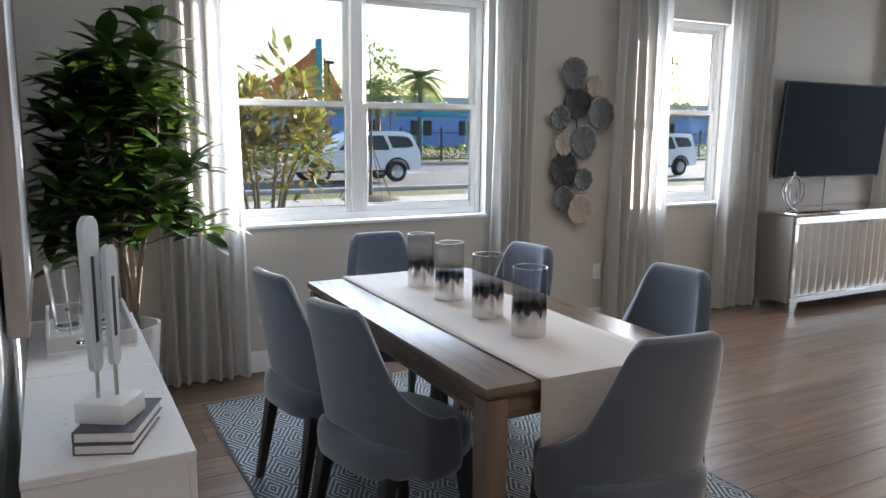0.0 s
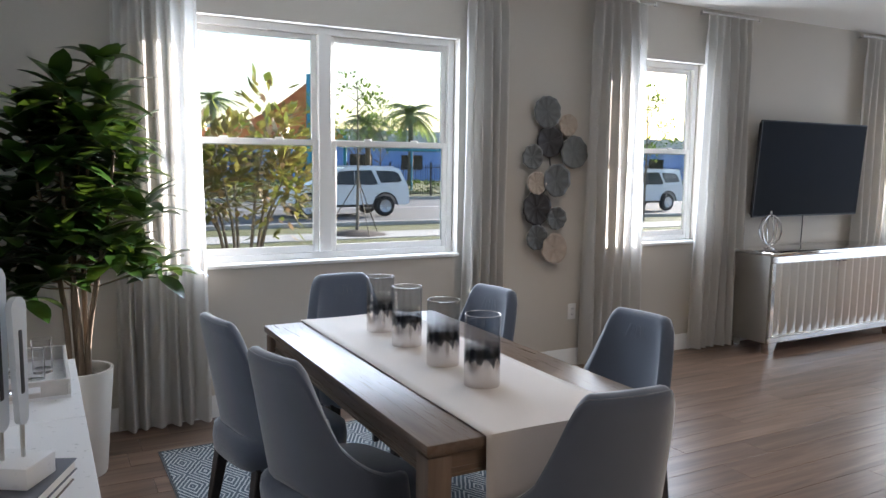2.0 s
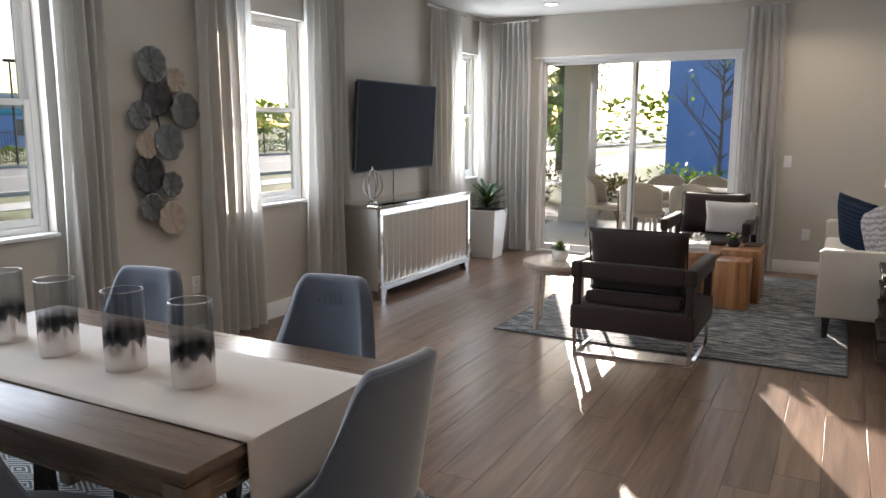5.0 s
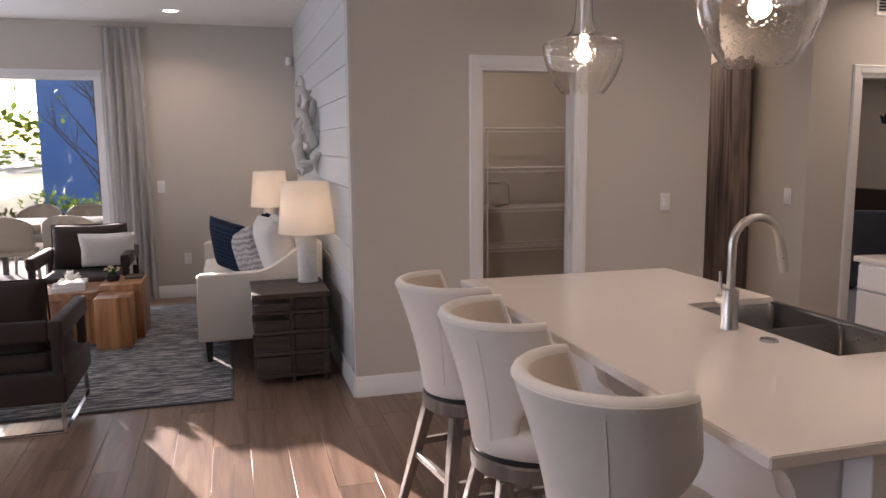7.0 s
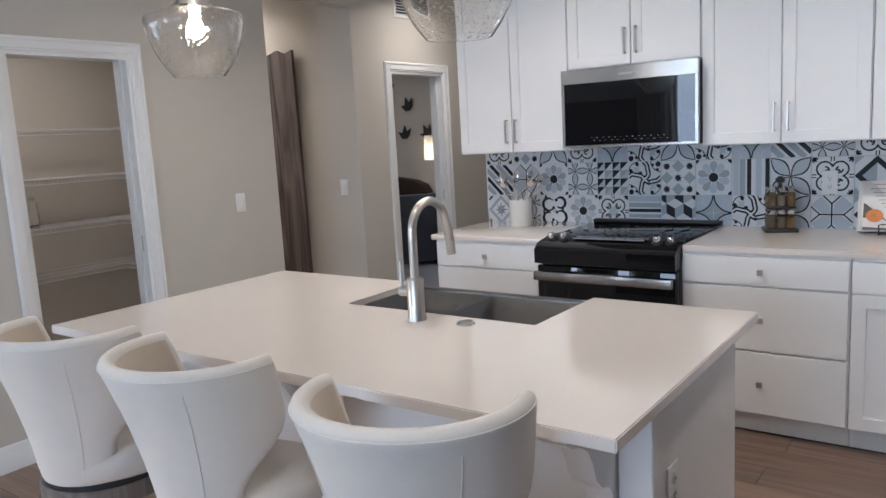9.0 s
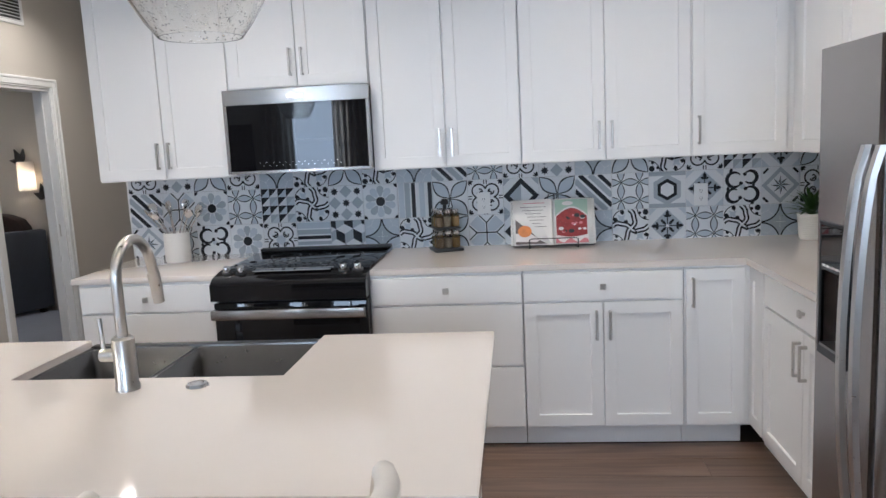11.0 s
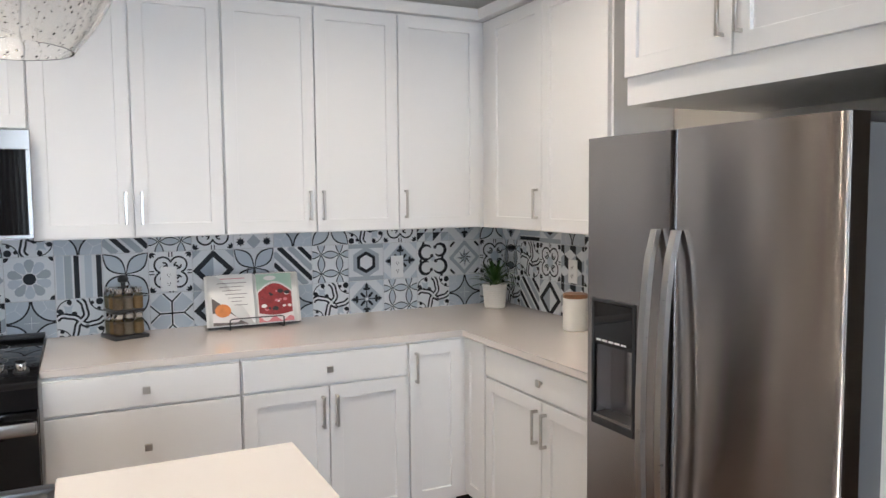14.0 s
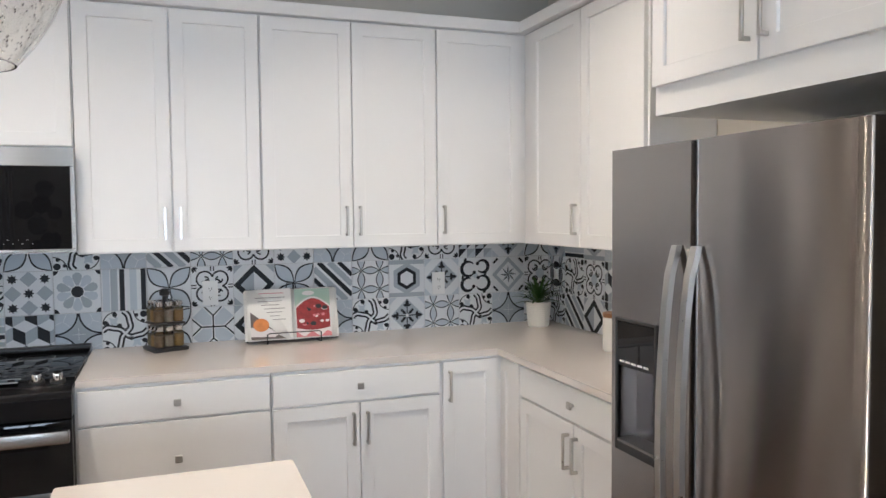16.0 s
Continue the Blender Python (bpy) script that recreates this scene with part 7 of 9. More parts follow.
for y in (0, d - 0.012):
    part("end", boxes((0.012, w / 2 - 0.05, y, y + 0.012, 0.01, 0.062), (w / 2 + 0.05, w - 0.012, y, y + 0.012, 0.01, 0.062), (w / 2 - 0.05, w / 2 + 0.05, y, y + 0.012, 0.01, 0.024), (w / 2 - 0.05, w / 2 + 0.05, y, y + 0.012, 0.046, 0.062), r=0.001, seg=1), M_REED, ty)
pt = thing("glass_pitcher", pose(0.325, 3.33, 0.7605), "clear glass pitcher with a pouring lip on the tray", "pitcher")
bm = bmesh.new()
outer = [(0.0, 0.0), (0.042, 0.0), (0.045, 0.01), (0.046, 0.08), (0.054, 0.15), (0.066, 0.235)]
lathe(bm, outer + [(0.063, 0.236), (0.051, 0.15), (0.043, 0.08), (0.041, 0.015), (0.0, 0.015)], 32)
for v in bm.verts:
    if v.co.z > 0.17 and v.co.y < 0 and abs(v.co.x) < 0.035:
        v.co.y -= 0.022 * (v.co.z - 0.17) / 0.065 * (1 - abs(v.co.x) / 0.035)
part("body", bm, M_GLASS, pt)
bm = bmesh.new()
tube(bm, [(0.0, 0.05, 0.20), (0.0, 0.09, 0.20), (0.0, 0.105, 0.17), (0.0, 0.10, 0.11), (0.0, 0.075, 0.07), (0.0, 0.047, 0.06)], 0.007, 10)
part("handle", bm, M_GLASS, pt)
for x, y, h in ((0.36, 3.12, 0.115), (0.425, 3.20, 0.12), (0.45, 3.34, 0.12)):
    gl = thing("drinking_glass", pose(x, y, 0.7605), "clear straight drinking glass on the tray", "glass", "glasses on the tray")
    bm = bmesh.new()
    lathe(bm, [(0.0, 0.0), (0.032, 0.0), (0.035, h), (0.0325, h), (0.0295, 0.014), (0.0, 0.012)], 28)
    part("body", bm, M_GLASS, gl)
# painting
pa = thing("abstract_painting", pose(XW + 0.012, 2.96, 0.835), "large silver-grey textured abstract painting in a limed frame", "painting")
part("frame", boxes((0.0, 0.062, 0, 0.02, 0, 1.22), (0.0, 0.062, 1.13, 1.15, 0, 1.22), (0.0, 0.062, 0.02, 1.13, 0, 0.02), (0.0, 0.062, 0.02, 1.13, 1.20, 1.22), r=0.002, seg=1), M_FRAMEWOOD, pa)
part("canvas", boxes((0.005, 0.054, 0.02, 1.13, 0.02, 1.20)), M_CANVAS, pa)

# tall plant
pl = thing("potted_tree", pose(0.60, 4.26, 0), "tall indoor tree with glossy dark leaves in a white pot", "potted plant")
bm = bmesh.new()
lathe(bm, [(0.0, 0.0), (0.105, 0.0), (0.11, 0.01), (0.15, 0.50), (0.152, 0.52), (0.138, 0.52), (0.135, 0.46), (0.0, 0.46)], 36)
part("pot", bm, M_POT, pl, "tall tapered white pot")
bm = bmesh.new()
lathe(bm, [(0.0, 0.475), (0.08, 0.472), (0.135, 0.462)], 24)
part("soil", bm, M_SOIL, pl)
rg3 = random.Random(12)


def big_leaf(bm, p, d, L, W_, droop):
    """A pointed leaf blade folded along its rib."""
    d = d.normalized()
    side = d.cross(Vector((0, 0, 1)))
    side = side.normalized() if side.length > 0.05 else Vector((1, 0, 0))
    up = side.cross(d)
    l_, m_, r_ = [], [], []
    for s in range(6):
        u = s / 5
        c = p + d * (L * u) + Vector((0, 0, -droop * L * u * u))
        w = W_ * (math.sin(math.pi * min(1, u * 0.9 + 0.1)) ** 0.8) * (1 if s < 5 else 0.05)
        l_.append(bm.verts.new(c - side * w + up * (0.22 * w)))
        m_.append(bm.verts.new(c))
        r_.append(bm.verts.new(c + side * w + up * (0.22 * w)))
    for s in range(5):
        bm.faces.new((l_[s], m_[s], m_[s + 1], l_[s + 1]))
        bm.faces.new((m_[s], r_[s], r_[s + 1], m_[s + 1]))


leaves = bmesh.new()
for k, (dx, dy, top) in enumerate(((-0.16, -0.02, 1.68), (-0.03, -0.06, 1.86), (0.1, 0.0, 1.76), (0.02, 0.08, 1.58), (0.18, -0.05, 1.62))):
    bm = bmesh.new()
    pts = []
    for s in range(11):
        u = s / 10
        pts.append(Vector((dx * (0.25 + 0.75 * u ** 1.2) + 0.018 * math.sin(5 * u + k), dy * (0.3 + 0.7 * u) + 0.018 * math.cos(4 * u + 2 * k), 0.45 + (top - 0.45) * u)))
    tube(bm, pts, 0.015, 8, r_end=0.006)
    twigs = []
    for q in range(11):
        i0 = 4 + (q * 5) % 7
        i0 = min(i0, 10)
        a = rg3.uniform(0, 2 * math.pi)
        base = pts[i0]
        L = rg3.uniform(0.10, 0.27) * (1.3 - 0.45 * i0 / 10)
        tip = base + Vector((L * math.cos(a), L * math.sin(a), rg3.uniform(0.05, 0.16)))
        tube(bm, [base, (base + tip) / 2 + Vector((0, 0, -0.01)), tip], 0.005, 5, r_end=0.003)
        twigs.append(tip)
    twigs.append(pts[-1])
    part("trunk", bm, M_BARK, pl)
    for tip in twigs:
        for j in range(13):
            a = 2.39996 * j + rg3.uniform(-0.3, 0.3)
            el = rg3.uniform(-0.2, 0.9)
            d = Vector((math.cos(a) * math.cos(el), math.sin(a) * math.cos(el), math.sin(el)))
            big_leaf(leaves, tip + d * 0.012 - Vector((0, 0, 0.007 * j)), d, rg3.uniform(0.17, 0.25), rg3.uniform(0.036, 0.052), rg3.uniform(0.1, 0.4))
part("crown", leaves, M_LEAF, pl, "dense crown of glossy pointed leaves", sharp=180)

# metal wall flowers
wf = thing("metal_wall_art", pose(0, YN, 0), "cluster of grey and ivory scalloped metal discs on the wall", "wall art")
M_DISC = [surface("patinated grey metal disc", (0.185, 0.19, 0.185), 0.45, 0.6, vary=0.25, coarse=25, relief=0.3), surface("dark bronze metal disc", (0.085, 0.08, 0.08), 0.45, 0.6, vary=0.3, coarse=25, relief=0.3), surface("ivory scalloped disc", (0.50, 0.42, 0.34), 0.6, 0.1, vary=0.15, coarse=20, relief=0.3)]
for k, (x, z, r, c, d) in enumerate(((3.655, 1.885, 0.110, 0, 0.05), (3.855, 1.80, 0.078, 2, 0.035), (3.70, 1.68, 0.112, 1, 0.03), (3.90, 1.605, 0.115, 0, 0.055), (3.545, 1.57, 0.085, 0, 0.045), (3.575, 1.385, 0.078, 2, 0.06), (3.745, 1.405, 0.115, 0, 0.065), (3.595, 1.205, 0.118, 1, 0.04), (3.76, 1.13, 0.082, 0, 0.055), (3.595, 0.995, 0.088, 0, 0.05), (3.745, 0.91, 0.108, 2, 0.06))):
    bm = bmesh.new()
    n = 60
    rg_ = random.Random(k)
    lob = rg_.randint(8, 11)
    def petal(u, v, r=r, lob=lob, k=k):
        a = 2 * math.pi * u
        w = 1 + 0.055 * abs(math.sin(lob * a / 2 + k)) + 0.02 * math.sin(3 * a + k)
        rr = r * w * v
        return (rr * math.cos(a), -0.012 * v * v + 0.004 * math.sin(lob * a) * v ** 2, rr * math.sin(a))
    sheet(bm, petal, n, 6, wrap=True)
    bmesh.ops.remove_doubles(bm, verts=bm.verts[:], dist=1e-5)
    dsk = thicken(part("disc", bm, M_DISC[c], wf, ("grey patinated disc", "dark bronze disc", "ivory scalloped disc")[c], m=Matrix.Translation((x, -d, z)), sharp=60), 0.003)
    bm = bmesh.new()
    for q in range(lob * 2):
        a = math.pi * q / lob
        tube(bm, [(0.02 * r * 5 * math.cos(a), -0.004, 0.1 * r * math.sin(a)), (0.9 * r * math.cos(a), -0.0135, 0.9 * r * math.sin(a))], 0.0012, 4)
    part("rib", bm, M_DISC[c], dsk)
bm = bmesh.new()
for a, b in (((3.655, 1.885), (3.70, 1.68)), ((3.70, 1.68), (3.90, 1.605)), ((3.70, 1.68), (3.545, 1.57)), ((3.745, 1.405), (3.595, 1.205)), ((3.595, 1.205), (3.745, 0.91)), ((3.70, 1.68), (3.745, 1.405)), ((3.70, 1.68), (3.855, 1.80)), ((3.595, 1.205), (3.595, 0.995))):
    tube(bm, [(a[0], -0.012, a[1]), (b[0], -0.012, b[1])], 0.005, 6)
part("back_rods", bm, M_BLACKPL, wf)


# ---- living room ----
rug(pose(5.28, 0.765, 0), 3.10, 2.355, 0.012, M_RUG2, "charcoal and ivory striped loop-pile rug")
RL = 0.012

tv = thing("television", pose(5.785, 4.70, 1.09, 3.5, 0, 0), "large flat black television on a wall mount", "television")
w, h = 1.42, 0.82
part("bezel", boxes((0, w, 0, 0.018, 0, 0.012), (0, w, 0, 0.018, h - 0.01, h), (0, 0.01, 0, 0.018, 0.012, h - 0.01), (w - 0.01, w, 0, 0.018, 0.012, h - 0.01), r=0.002, seg=1), M_BLACKPL, tv)
part("screen", boxes((0.01, w - 0.01, 0.004, 0.016, 0.012, h - 0.01)), M_SCREEN, tv, "dark glossy screen")
part("back_case", boxes((0.02, w - 0.02, 0.016, 0.05, 0.02, h - 0.02), r=0.006), M_BLACKPL, tv)
part("wall_bracket", boxes((0.4, 1.0, 0.05, 0.085, 0.25, 0.6)), M_BLACKPL, tv)
bm = bmesh.new()
tube(bm, [(6.55, 4.775, 1.12), (6.555, 4.78, 0.95), (6.55, 4.78, 0.84)], 0.004, 6)
tagged(part("power_cable", bm, M_BLACKPL), "thin dark cable hanging below the television", "cable")

# mirrored sideboard
KX, KY0, KY1, KZ = 5.62, 4.335, 4.775, 0.835
sb = thing("mirrored_sideboard", pose(KX, KY0, 0), "mirror-framed sideboard with fluted champagne-silver doors", "sideboard")
w, d = 1.745, KY1 - KY0
part("carcass", boxes((0.012, w - 0.012, 0.03, d, 0.10, KZ - 0.03)), M_CHAMP, sb)
part("top", boxes((-0.008, w + 0.008, -0.008, d, KZ - 0.03, KZ), r=0.004), M_MIRROR, sb, "bevelled mirror top")
fr = 0.045
part("front_frame", boxes((0, w, 0, 0.03, KZ - 0.085, KZ - 0.03), (0, w, 0, 0.03, 0.09, 0.14), (0, fr, 0, 0.03, 0.14, KZ - 0.085), (w - fr, w, 0, 0.03, 0.14, KZ - 0.085), r=0.004, seg=1), M_MIRROR, sb, "bevelled mirror strips")
part("bead", boxes((fr, w - fr, 0.006, 0.03, 0.14, 0.148), (fr, w - fr, 0.006, 0.03, KZ - 0.093, KZ - 0.085), r=0.001, seg=1), M_CHAMP, sb)
for x in (0.0, w - 0.012):
    part("side_panel", boxes((x, x + 0.012, 0.03, d, 0.09, KZ - 0.03)), M_CHAMP, sb, "silver-leaf side")
for k in range(2):
    x0 = fr + 0.003 + k * (w - 2 * fr) / 2
    dw = (w - 2 * fr) / 2 - 0.006
    bm = bmesh.new()
    n = 8
    def flute(u, v, x0=x0, dw=dw):
        q = (u * n) % 1.0
        edge = 0.022 * (1 - abs(2 * q - 1)) ** 0.9
        low = 1 - 0.9 * max(0, (0.14 - v) / 0.14) * (1 - abs(2 * q - 1))
        return (x0 + dw * u, 0.024 - edge * low, 0.15 + (KZ - 0.093 - 0.15) * v)
    sheet(bm, flute, n * 8, 14)
    dr = part("door", bm, M_CHAMP, sb, "fluted champagne-silver door", sharp=25)
    part("pull", boxes((x0 + (dw - 0.06 if k % 2 == 0 else 0.02), x0 + (dw - 0.02 if k % 2 == 0 else 0.06), -0.006, 0.01, KZ - 0.105, KZ - 0.098)), M_BLACKPL, dr)
for x in (0.02, w - 0.11):
    for y in (0.005, d - 0.085):
        bm = bmesh.new()
        prism(bm, [(x, 0.0), (x + 0.05, 0.0), (x + 0.09, 0.09), (x - 0.015 if x < 1 else x, 0.09)] if x < 1 else [(x + 0.04, 0.0), (x + 0.09, 0.0), (x + 0.10, 0.09), (x, 0.09)], "y", y, y + 0.07)
        part("foot", bm, M_MIRROR, sb)
ob_ = thing("ring_sculpture", pose(5.845, 4.56, KZ), "open sphere of interlocked silver rings on a small base", "sculpture")
bm = bmesh.new()
lathe(bm, [(0, 0), (0.045, 0), (0.045, 0.012), (0.012, 0.02), (0.008, 0.05), (0, 0.05)], 20)
part("base", bm, M_CHROME, ob_)
for a in (0, 55, 110):
    bm = bmesh.new()
    ring_ = [(0.09 * math.cos(q), 0, 0.16 + 0.125 * math.sin(q)) for q in [2 * math.pi * s / 40 for s in range(41)]]
    tube(bm, ring_, 0.007, 8)
    part("ring", bm, M_CHROME, ob_, m=RX(radians(a), 4, "Z"))
bm = bmesh.new()
lathe(bm, [(0, 0.275), (0.008, 0.28), (0.012, 0.295), (0.006, 0.32), (0, 0.325)], 12)
part("finial", bm, M_CHROME, ob_)

ap = thing("agave_planter", pose(8.16, 4.50, 0), "dark green agave in a tall tapered white planter", "potted plant")
bm = bmesh.new()
leg(bm, (0, 0, 0.56), (0, 0, 0.0), 0.36, 0.27, 0.006)
part("planter", bm, surface("glossy white planter", (0.76, 0.75, 0.73), 0.2, vary=0.02, relief=0.02), ap)
part("soil", boxes((-0.16, 0.16, -0.16, 0.16, 0.555, 0.563)), M_SOIL, ap)
bm = bmesh.new()
rosette(bm, 46, 0.36, 0.22, 0.036, 8, 0.62, seg=6)
for v in bm.verts:
    v.co.z += 0.56
    r_ = math.hypot(v.co.x, v.co.y)
    if r_ > 0.24:
        v.co.x *= 0.24 / r_ * (0.9 + 0.1 * r_)
        v.co.y *= 0.24 / r_ * (0.9 + 0.1 * r_)
part("leaves", bm, leafy("deep agave green", (0.008, 0.03, 0.012), (0.025, 0.075, 0.022), 0.3, 0.05), ap, sharp=180)


def armchair(m, label):
    """Faces +x; metal bar frame, band arms that run round the back, a thick seat and a loose back cushion."""
    th = thing("armchair", m, label, "armchair", "armchairs")
    W_ = 0.80
    part("seat_box", boxes((0.0, 0.76, 0.0, W_, 0.18, 0.345), r=0.02, seg=3), M_TAUPE, th)
    part("seat_cushion", boxes((0.16, 0.77, 0.085, W_ - 0.085, 0.345, 0.46), r=0.035, seg=3), M_TAUPE, th)
    part("back_pad", boxes((0.05, 0.14, 0.085, W_ - 0.085, 0.35, 0.44), r=0.03, seg=3), M_TAUPE, th)
    bm = bmesh.new()
    box(bm, 0.0, 0.75, 0.0, 0.075, 0.525, 0.635, 0.018, 3)
    part("arm", bm, M_TAUPE, th)
    bm = bmesh.new()
    box(bm, 0.0, 0.75, W_ - 0.075, W_, 0.525, 0.635, 0.018, 3)
    part("arm", bm, M_TAUPE, th)
    part("back_band", boxes((0.0, 0.07, 0.07, W_ - 0.07, 0.525, 0.635), r=0.018, seg=3), M_TAUPE, th)
    for y in (0.012, W_ - 0.062):
        part("arm_post", boxes((0.69, 0.74, y, y + 0.05, 0.33, 0.54), r=0.008), M_TAUPE, th)
        part("arm_post", boxes((0.01, 0.06, y, y + 0.05, 0.33, 0.54), r=0.008), M_TAUPE, th)
    bm = bmesh.new()
    cushion(bm, 0.64, 0.43, 0.2, 14)
    bm2 = part("back_cushion", bm, M_TAUPE, th, sharp=80, m=Matrix.Translation((0.155, W_ / 2, 0.640)) @ RX(radians(-10), 4, "Y") @ RX(radians(90), 4, "Z"))
    bm = bmesh.new()
    tube(bm, [(-0.31, 0, -0.187), (-0.315, 0, 0.196), (-0.3, 0, 0.2075), (0.3, 0, 0.2075), (0.315, 0, 0.196), (0.31, 0, -0.187)], 0.006, 6)
    part("cushion_piping", bm, M_TAUPE, bm2)
    for y in (0.015, W_ - 0.04):
        part("metal_frame", boxes((0.03, 0.05, y, y + 0.025, 0.012, 0.185), (0.70, 0.72, y, y + 0.025, 0.012, 0.185), (0.03, 0.72, y, y + 0.025, 0.0, 0.014), r=0.002, seg=1), M_CHROME, th, "polished steel bar frame")
    part("cross_bar", boxes((0.03, 0.05, 0.04, W_ - 0.04, 0.0, 0.014), r=0.002, seg=1), M_CHROME, th)
    return th


ac = armchair(pose(4.955, 1.625, 0), "dark taupe velvet armchair on a polished steel bar frame")
copy_thing(ac, pose(8.20, 2.38, RL, 0, 0, 180))


def throw_pillow(m, w, h, t, mt, label, group="cushions"):
    th = thing("throw_pillow", m, label, "pillow", group)
    bm = bmesh.new()
    cushion(bm, w, h, t, 14)
    part("cover", bm, mt, th, sharp=80)
    return th


throw_pillow(pose(7.82, 1.80, RL + 0.64, -14, 0, 90), 0.46, 0.32, 0.15, M_WHITECUSH, "white lumbar cushion on the dark armchair")

rt = thing("round_side_table", pose(5.59, 2.715, RL), "round bleached wood side table with four tapered legs", "side table")
bm = bmesh.new()
lathe(bm, [(0.0, 0.465), (0.265, 0.465), (0.278, 0.472), (0.28, 0.492), (0.272, 0.50), (0.0, 0.50)], 48)
part("tabletop", bm, M_PALEWOOD, rt)
bm = bmesh.new()
lathe(bm, [(0.20, 0.42), (0.225, 0.42), (0.225, 0.466), (0.20, 0.466)], 40)
part("apron", bm, M_PALEWOOD, rt)
for k in range(4):
    a = math.pi / 4 + math.pi / 2 * k + 0.25
    bm = bmesh.new()
    leg(bm, (0.2 * math.cos(a), 0.2 * math.sin(a), 0.465), (0.225 * math.cos(a), 0.225 * math.sin(a), 0), 0.05, 0.028, 0.004)
    part("leg", bm, M_PALEWOOD, rt)


def small_plant(name, m, r, h, leaf_mat, label, n, flower=None):
    th = thing(name, m, label, "potted plant")
    bm = bmesh.new()
    lathe(bm, [(0.0, 0.0), (r * 0.75, 0.0), (r, h * 0.35), (r * 1.02, h * 0.75), (r * 0.8, h), (r * 0.72, h), (r * 0.7, h * 0.8), (0, h * 0.8)], 28)
    part("pot", bm, M_POT if flower is None else M_BLACKPL, th)
    bm = bmesh.new()
    rg_ = random.Random(n)
    for k in range(n):
        a, e = rg_.uniform(0, 6.283), rg_.uniform(0.1, 1.4)
        d = Vector((math.cos(a) * math.cos(e), math.sin(a) * math.cos(e), math.sin(e)))
        big_leaf(bm, Vector((0, 0, h)) + d * rg_.uniform(0.0, r * 0.9), d, rg_.uniform(0.025, 0.05), rg_.uniform(0.006, 0.011), 0.3)
    part("foliage", bm, leaf_mat, th, sharp=180)
    if flower:
        bm = bmesh.new()
        for k in range(26):
            a, e = rg_.uniform(0, 6.283), rg_.uniform(0.3, 1.4)
            c = Vector((math.cos(a) * math.cos(e), math.sin(a) * math.cos(e), math.sin(e))) * (r * 1.25) + Vector((0, 0, h))
            lathe(bm, [(0, 0.006), (0.008, 0.003), (0.006, -0.004), (0, -0.006)], 7, 0, 0)
            bmesh.ops.translate(bm, verts=bm.verts[-16:], vec=c)
        part("blossom", bm, flower, th)
    return th


M_HERB = leafy("fresh herb green", (0.03, 0.08, 0.015), (0.10, 0.20, 0.04), 0.5, 0.3)
small_plant("potted_herb", pose(5.60, 2.72, RL + 0.50), 0.062, 0.075, M_HERB, "small bushy herb in a round white pot", 150)

# coffee table of solid blocks
cf = thing("block_coffee_table", pose(0, 0, RL), "honey acacia coffee table of solid stepped blocks", "coffee table")
for row in ((6.74, 7.03, 1.505, 1.765, 0, 0.40), (6.95, 7.40, 1.77, 2.34, 0, 0.36)):
    part("block", boxes(row, r=0.006), M_ACACIA, cf)
part("block", boxes((7.035, 7.55, 1.45, 1.765, 0, 0.45), r=0.006), M_ACACIA, cf)
part("slab", boxes((6.93, 7.55, 1.77, 2.36, 0.362, 0.42), r=0.006), woodlike("acacia slab", (0.20, 0.085, 0.035), (0.46, 0.25, 0.13), 0.38, 0, 0.8), cf)
book(pose(7.0, 1.86, RL + 0.42, 0, 0, 8), 0.30, 0.24, 0.035, surface("cream book cover", (0.66, 0.64, 0.60), 0.5), "large pale coffee-table book on the slab")
book(pose(7.02, 1.87, RL + 0.4555, 0, 0, 3), 0.27, 0.21, 0.025, surface("white book cover", (0.72, 0.71, 0.69), 0.5), "white coffee-table book on another book")
cr_ = thing("coral_ornament", pose(7.13, 1.98, RL + 0.481), "white branching coral ornament on the books", "ornament")
bm = bmesh.new()
rg_ = random.Random(3)
for k in range(26):
    a, e = rg_.uniform(0, 6.28), rg_.uniform(0.2, 1.5)
    d = Vector((math.cos(a) * math.cos(e), math.sin(a) * math.cos(e), math.sin(e)))
    tube(bm, [Vector((0, 0, 0.012)), d * 0.04 + Vector((0, 0, 0.01)), d * rg_.uniform(0.06, 0.085) + Vector((0.005, 0, 0.008))], 0.012, 6, r_end=0.007)
for v in bm.verts:
    v.co.z = max(v.co.z, 0.0)
part("coral", bm, M_POT, cr_)
small_plant("potted_flower", pose(7.25, 1.69, RL + 0.45), 0.055, 0.06, M_HERB, "small flowering plant in a dark bowl", 90, surface("cream blossom", (0.72, 0.60, 0.40), 0.6))
tr_ = thing("wooden_tray", pose(7.30, 1.47, RL + 0.4505), "small dark wooden board on the coffee table", "board")
part("board", boxes((0, 0.2, 0, 0.14, 0, 0.014), r=0.003, seg=1), M_OLDWOOD, tr_)

# sofa
so = thing("sofa", pose(6.10, 0.10, 0), "cream upholstered sofa with sloping arms and dark feet", "sofa")
SL, SD = 2.05, 0.89
part("base", boxes((0.105, SL - 0.105, 0.0, SD - 0.004, 0.17, 0.36), r=0.02, seg=3), M_SOFA, so)
part("seat_cushion", boxes((0.11, SL / 2 - 0.002, 0.18, SD - 0.005, 0.36, 0.50), r=0.035, seg=3), M_SOFA, so)
part("seat_cushion", boxes((SL / 2 + 0.002, SL - 0.11, 0.18, SD - 0.005, 0.36, 0.50), r=0.035, seg=3), M_SOFA, so)
part("backrest", boxes((0.105, SL - 0.105, 0.0, 0.18, 0.36, 0.86), r=0.03, seg=3), M_SOFA, so)
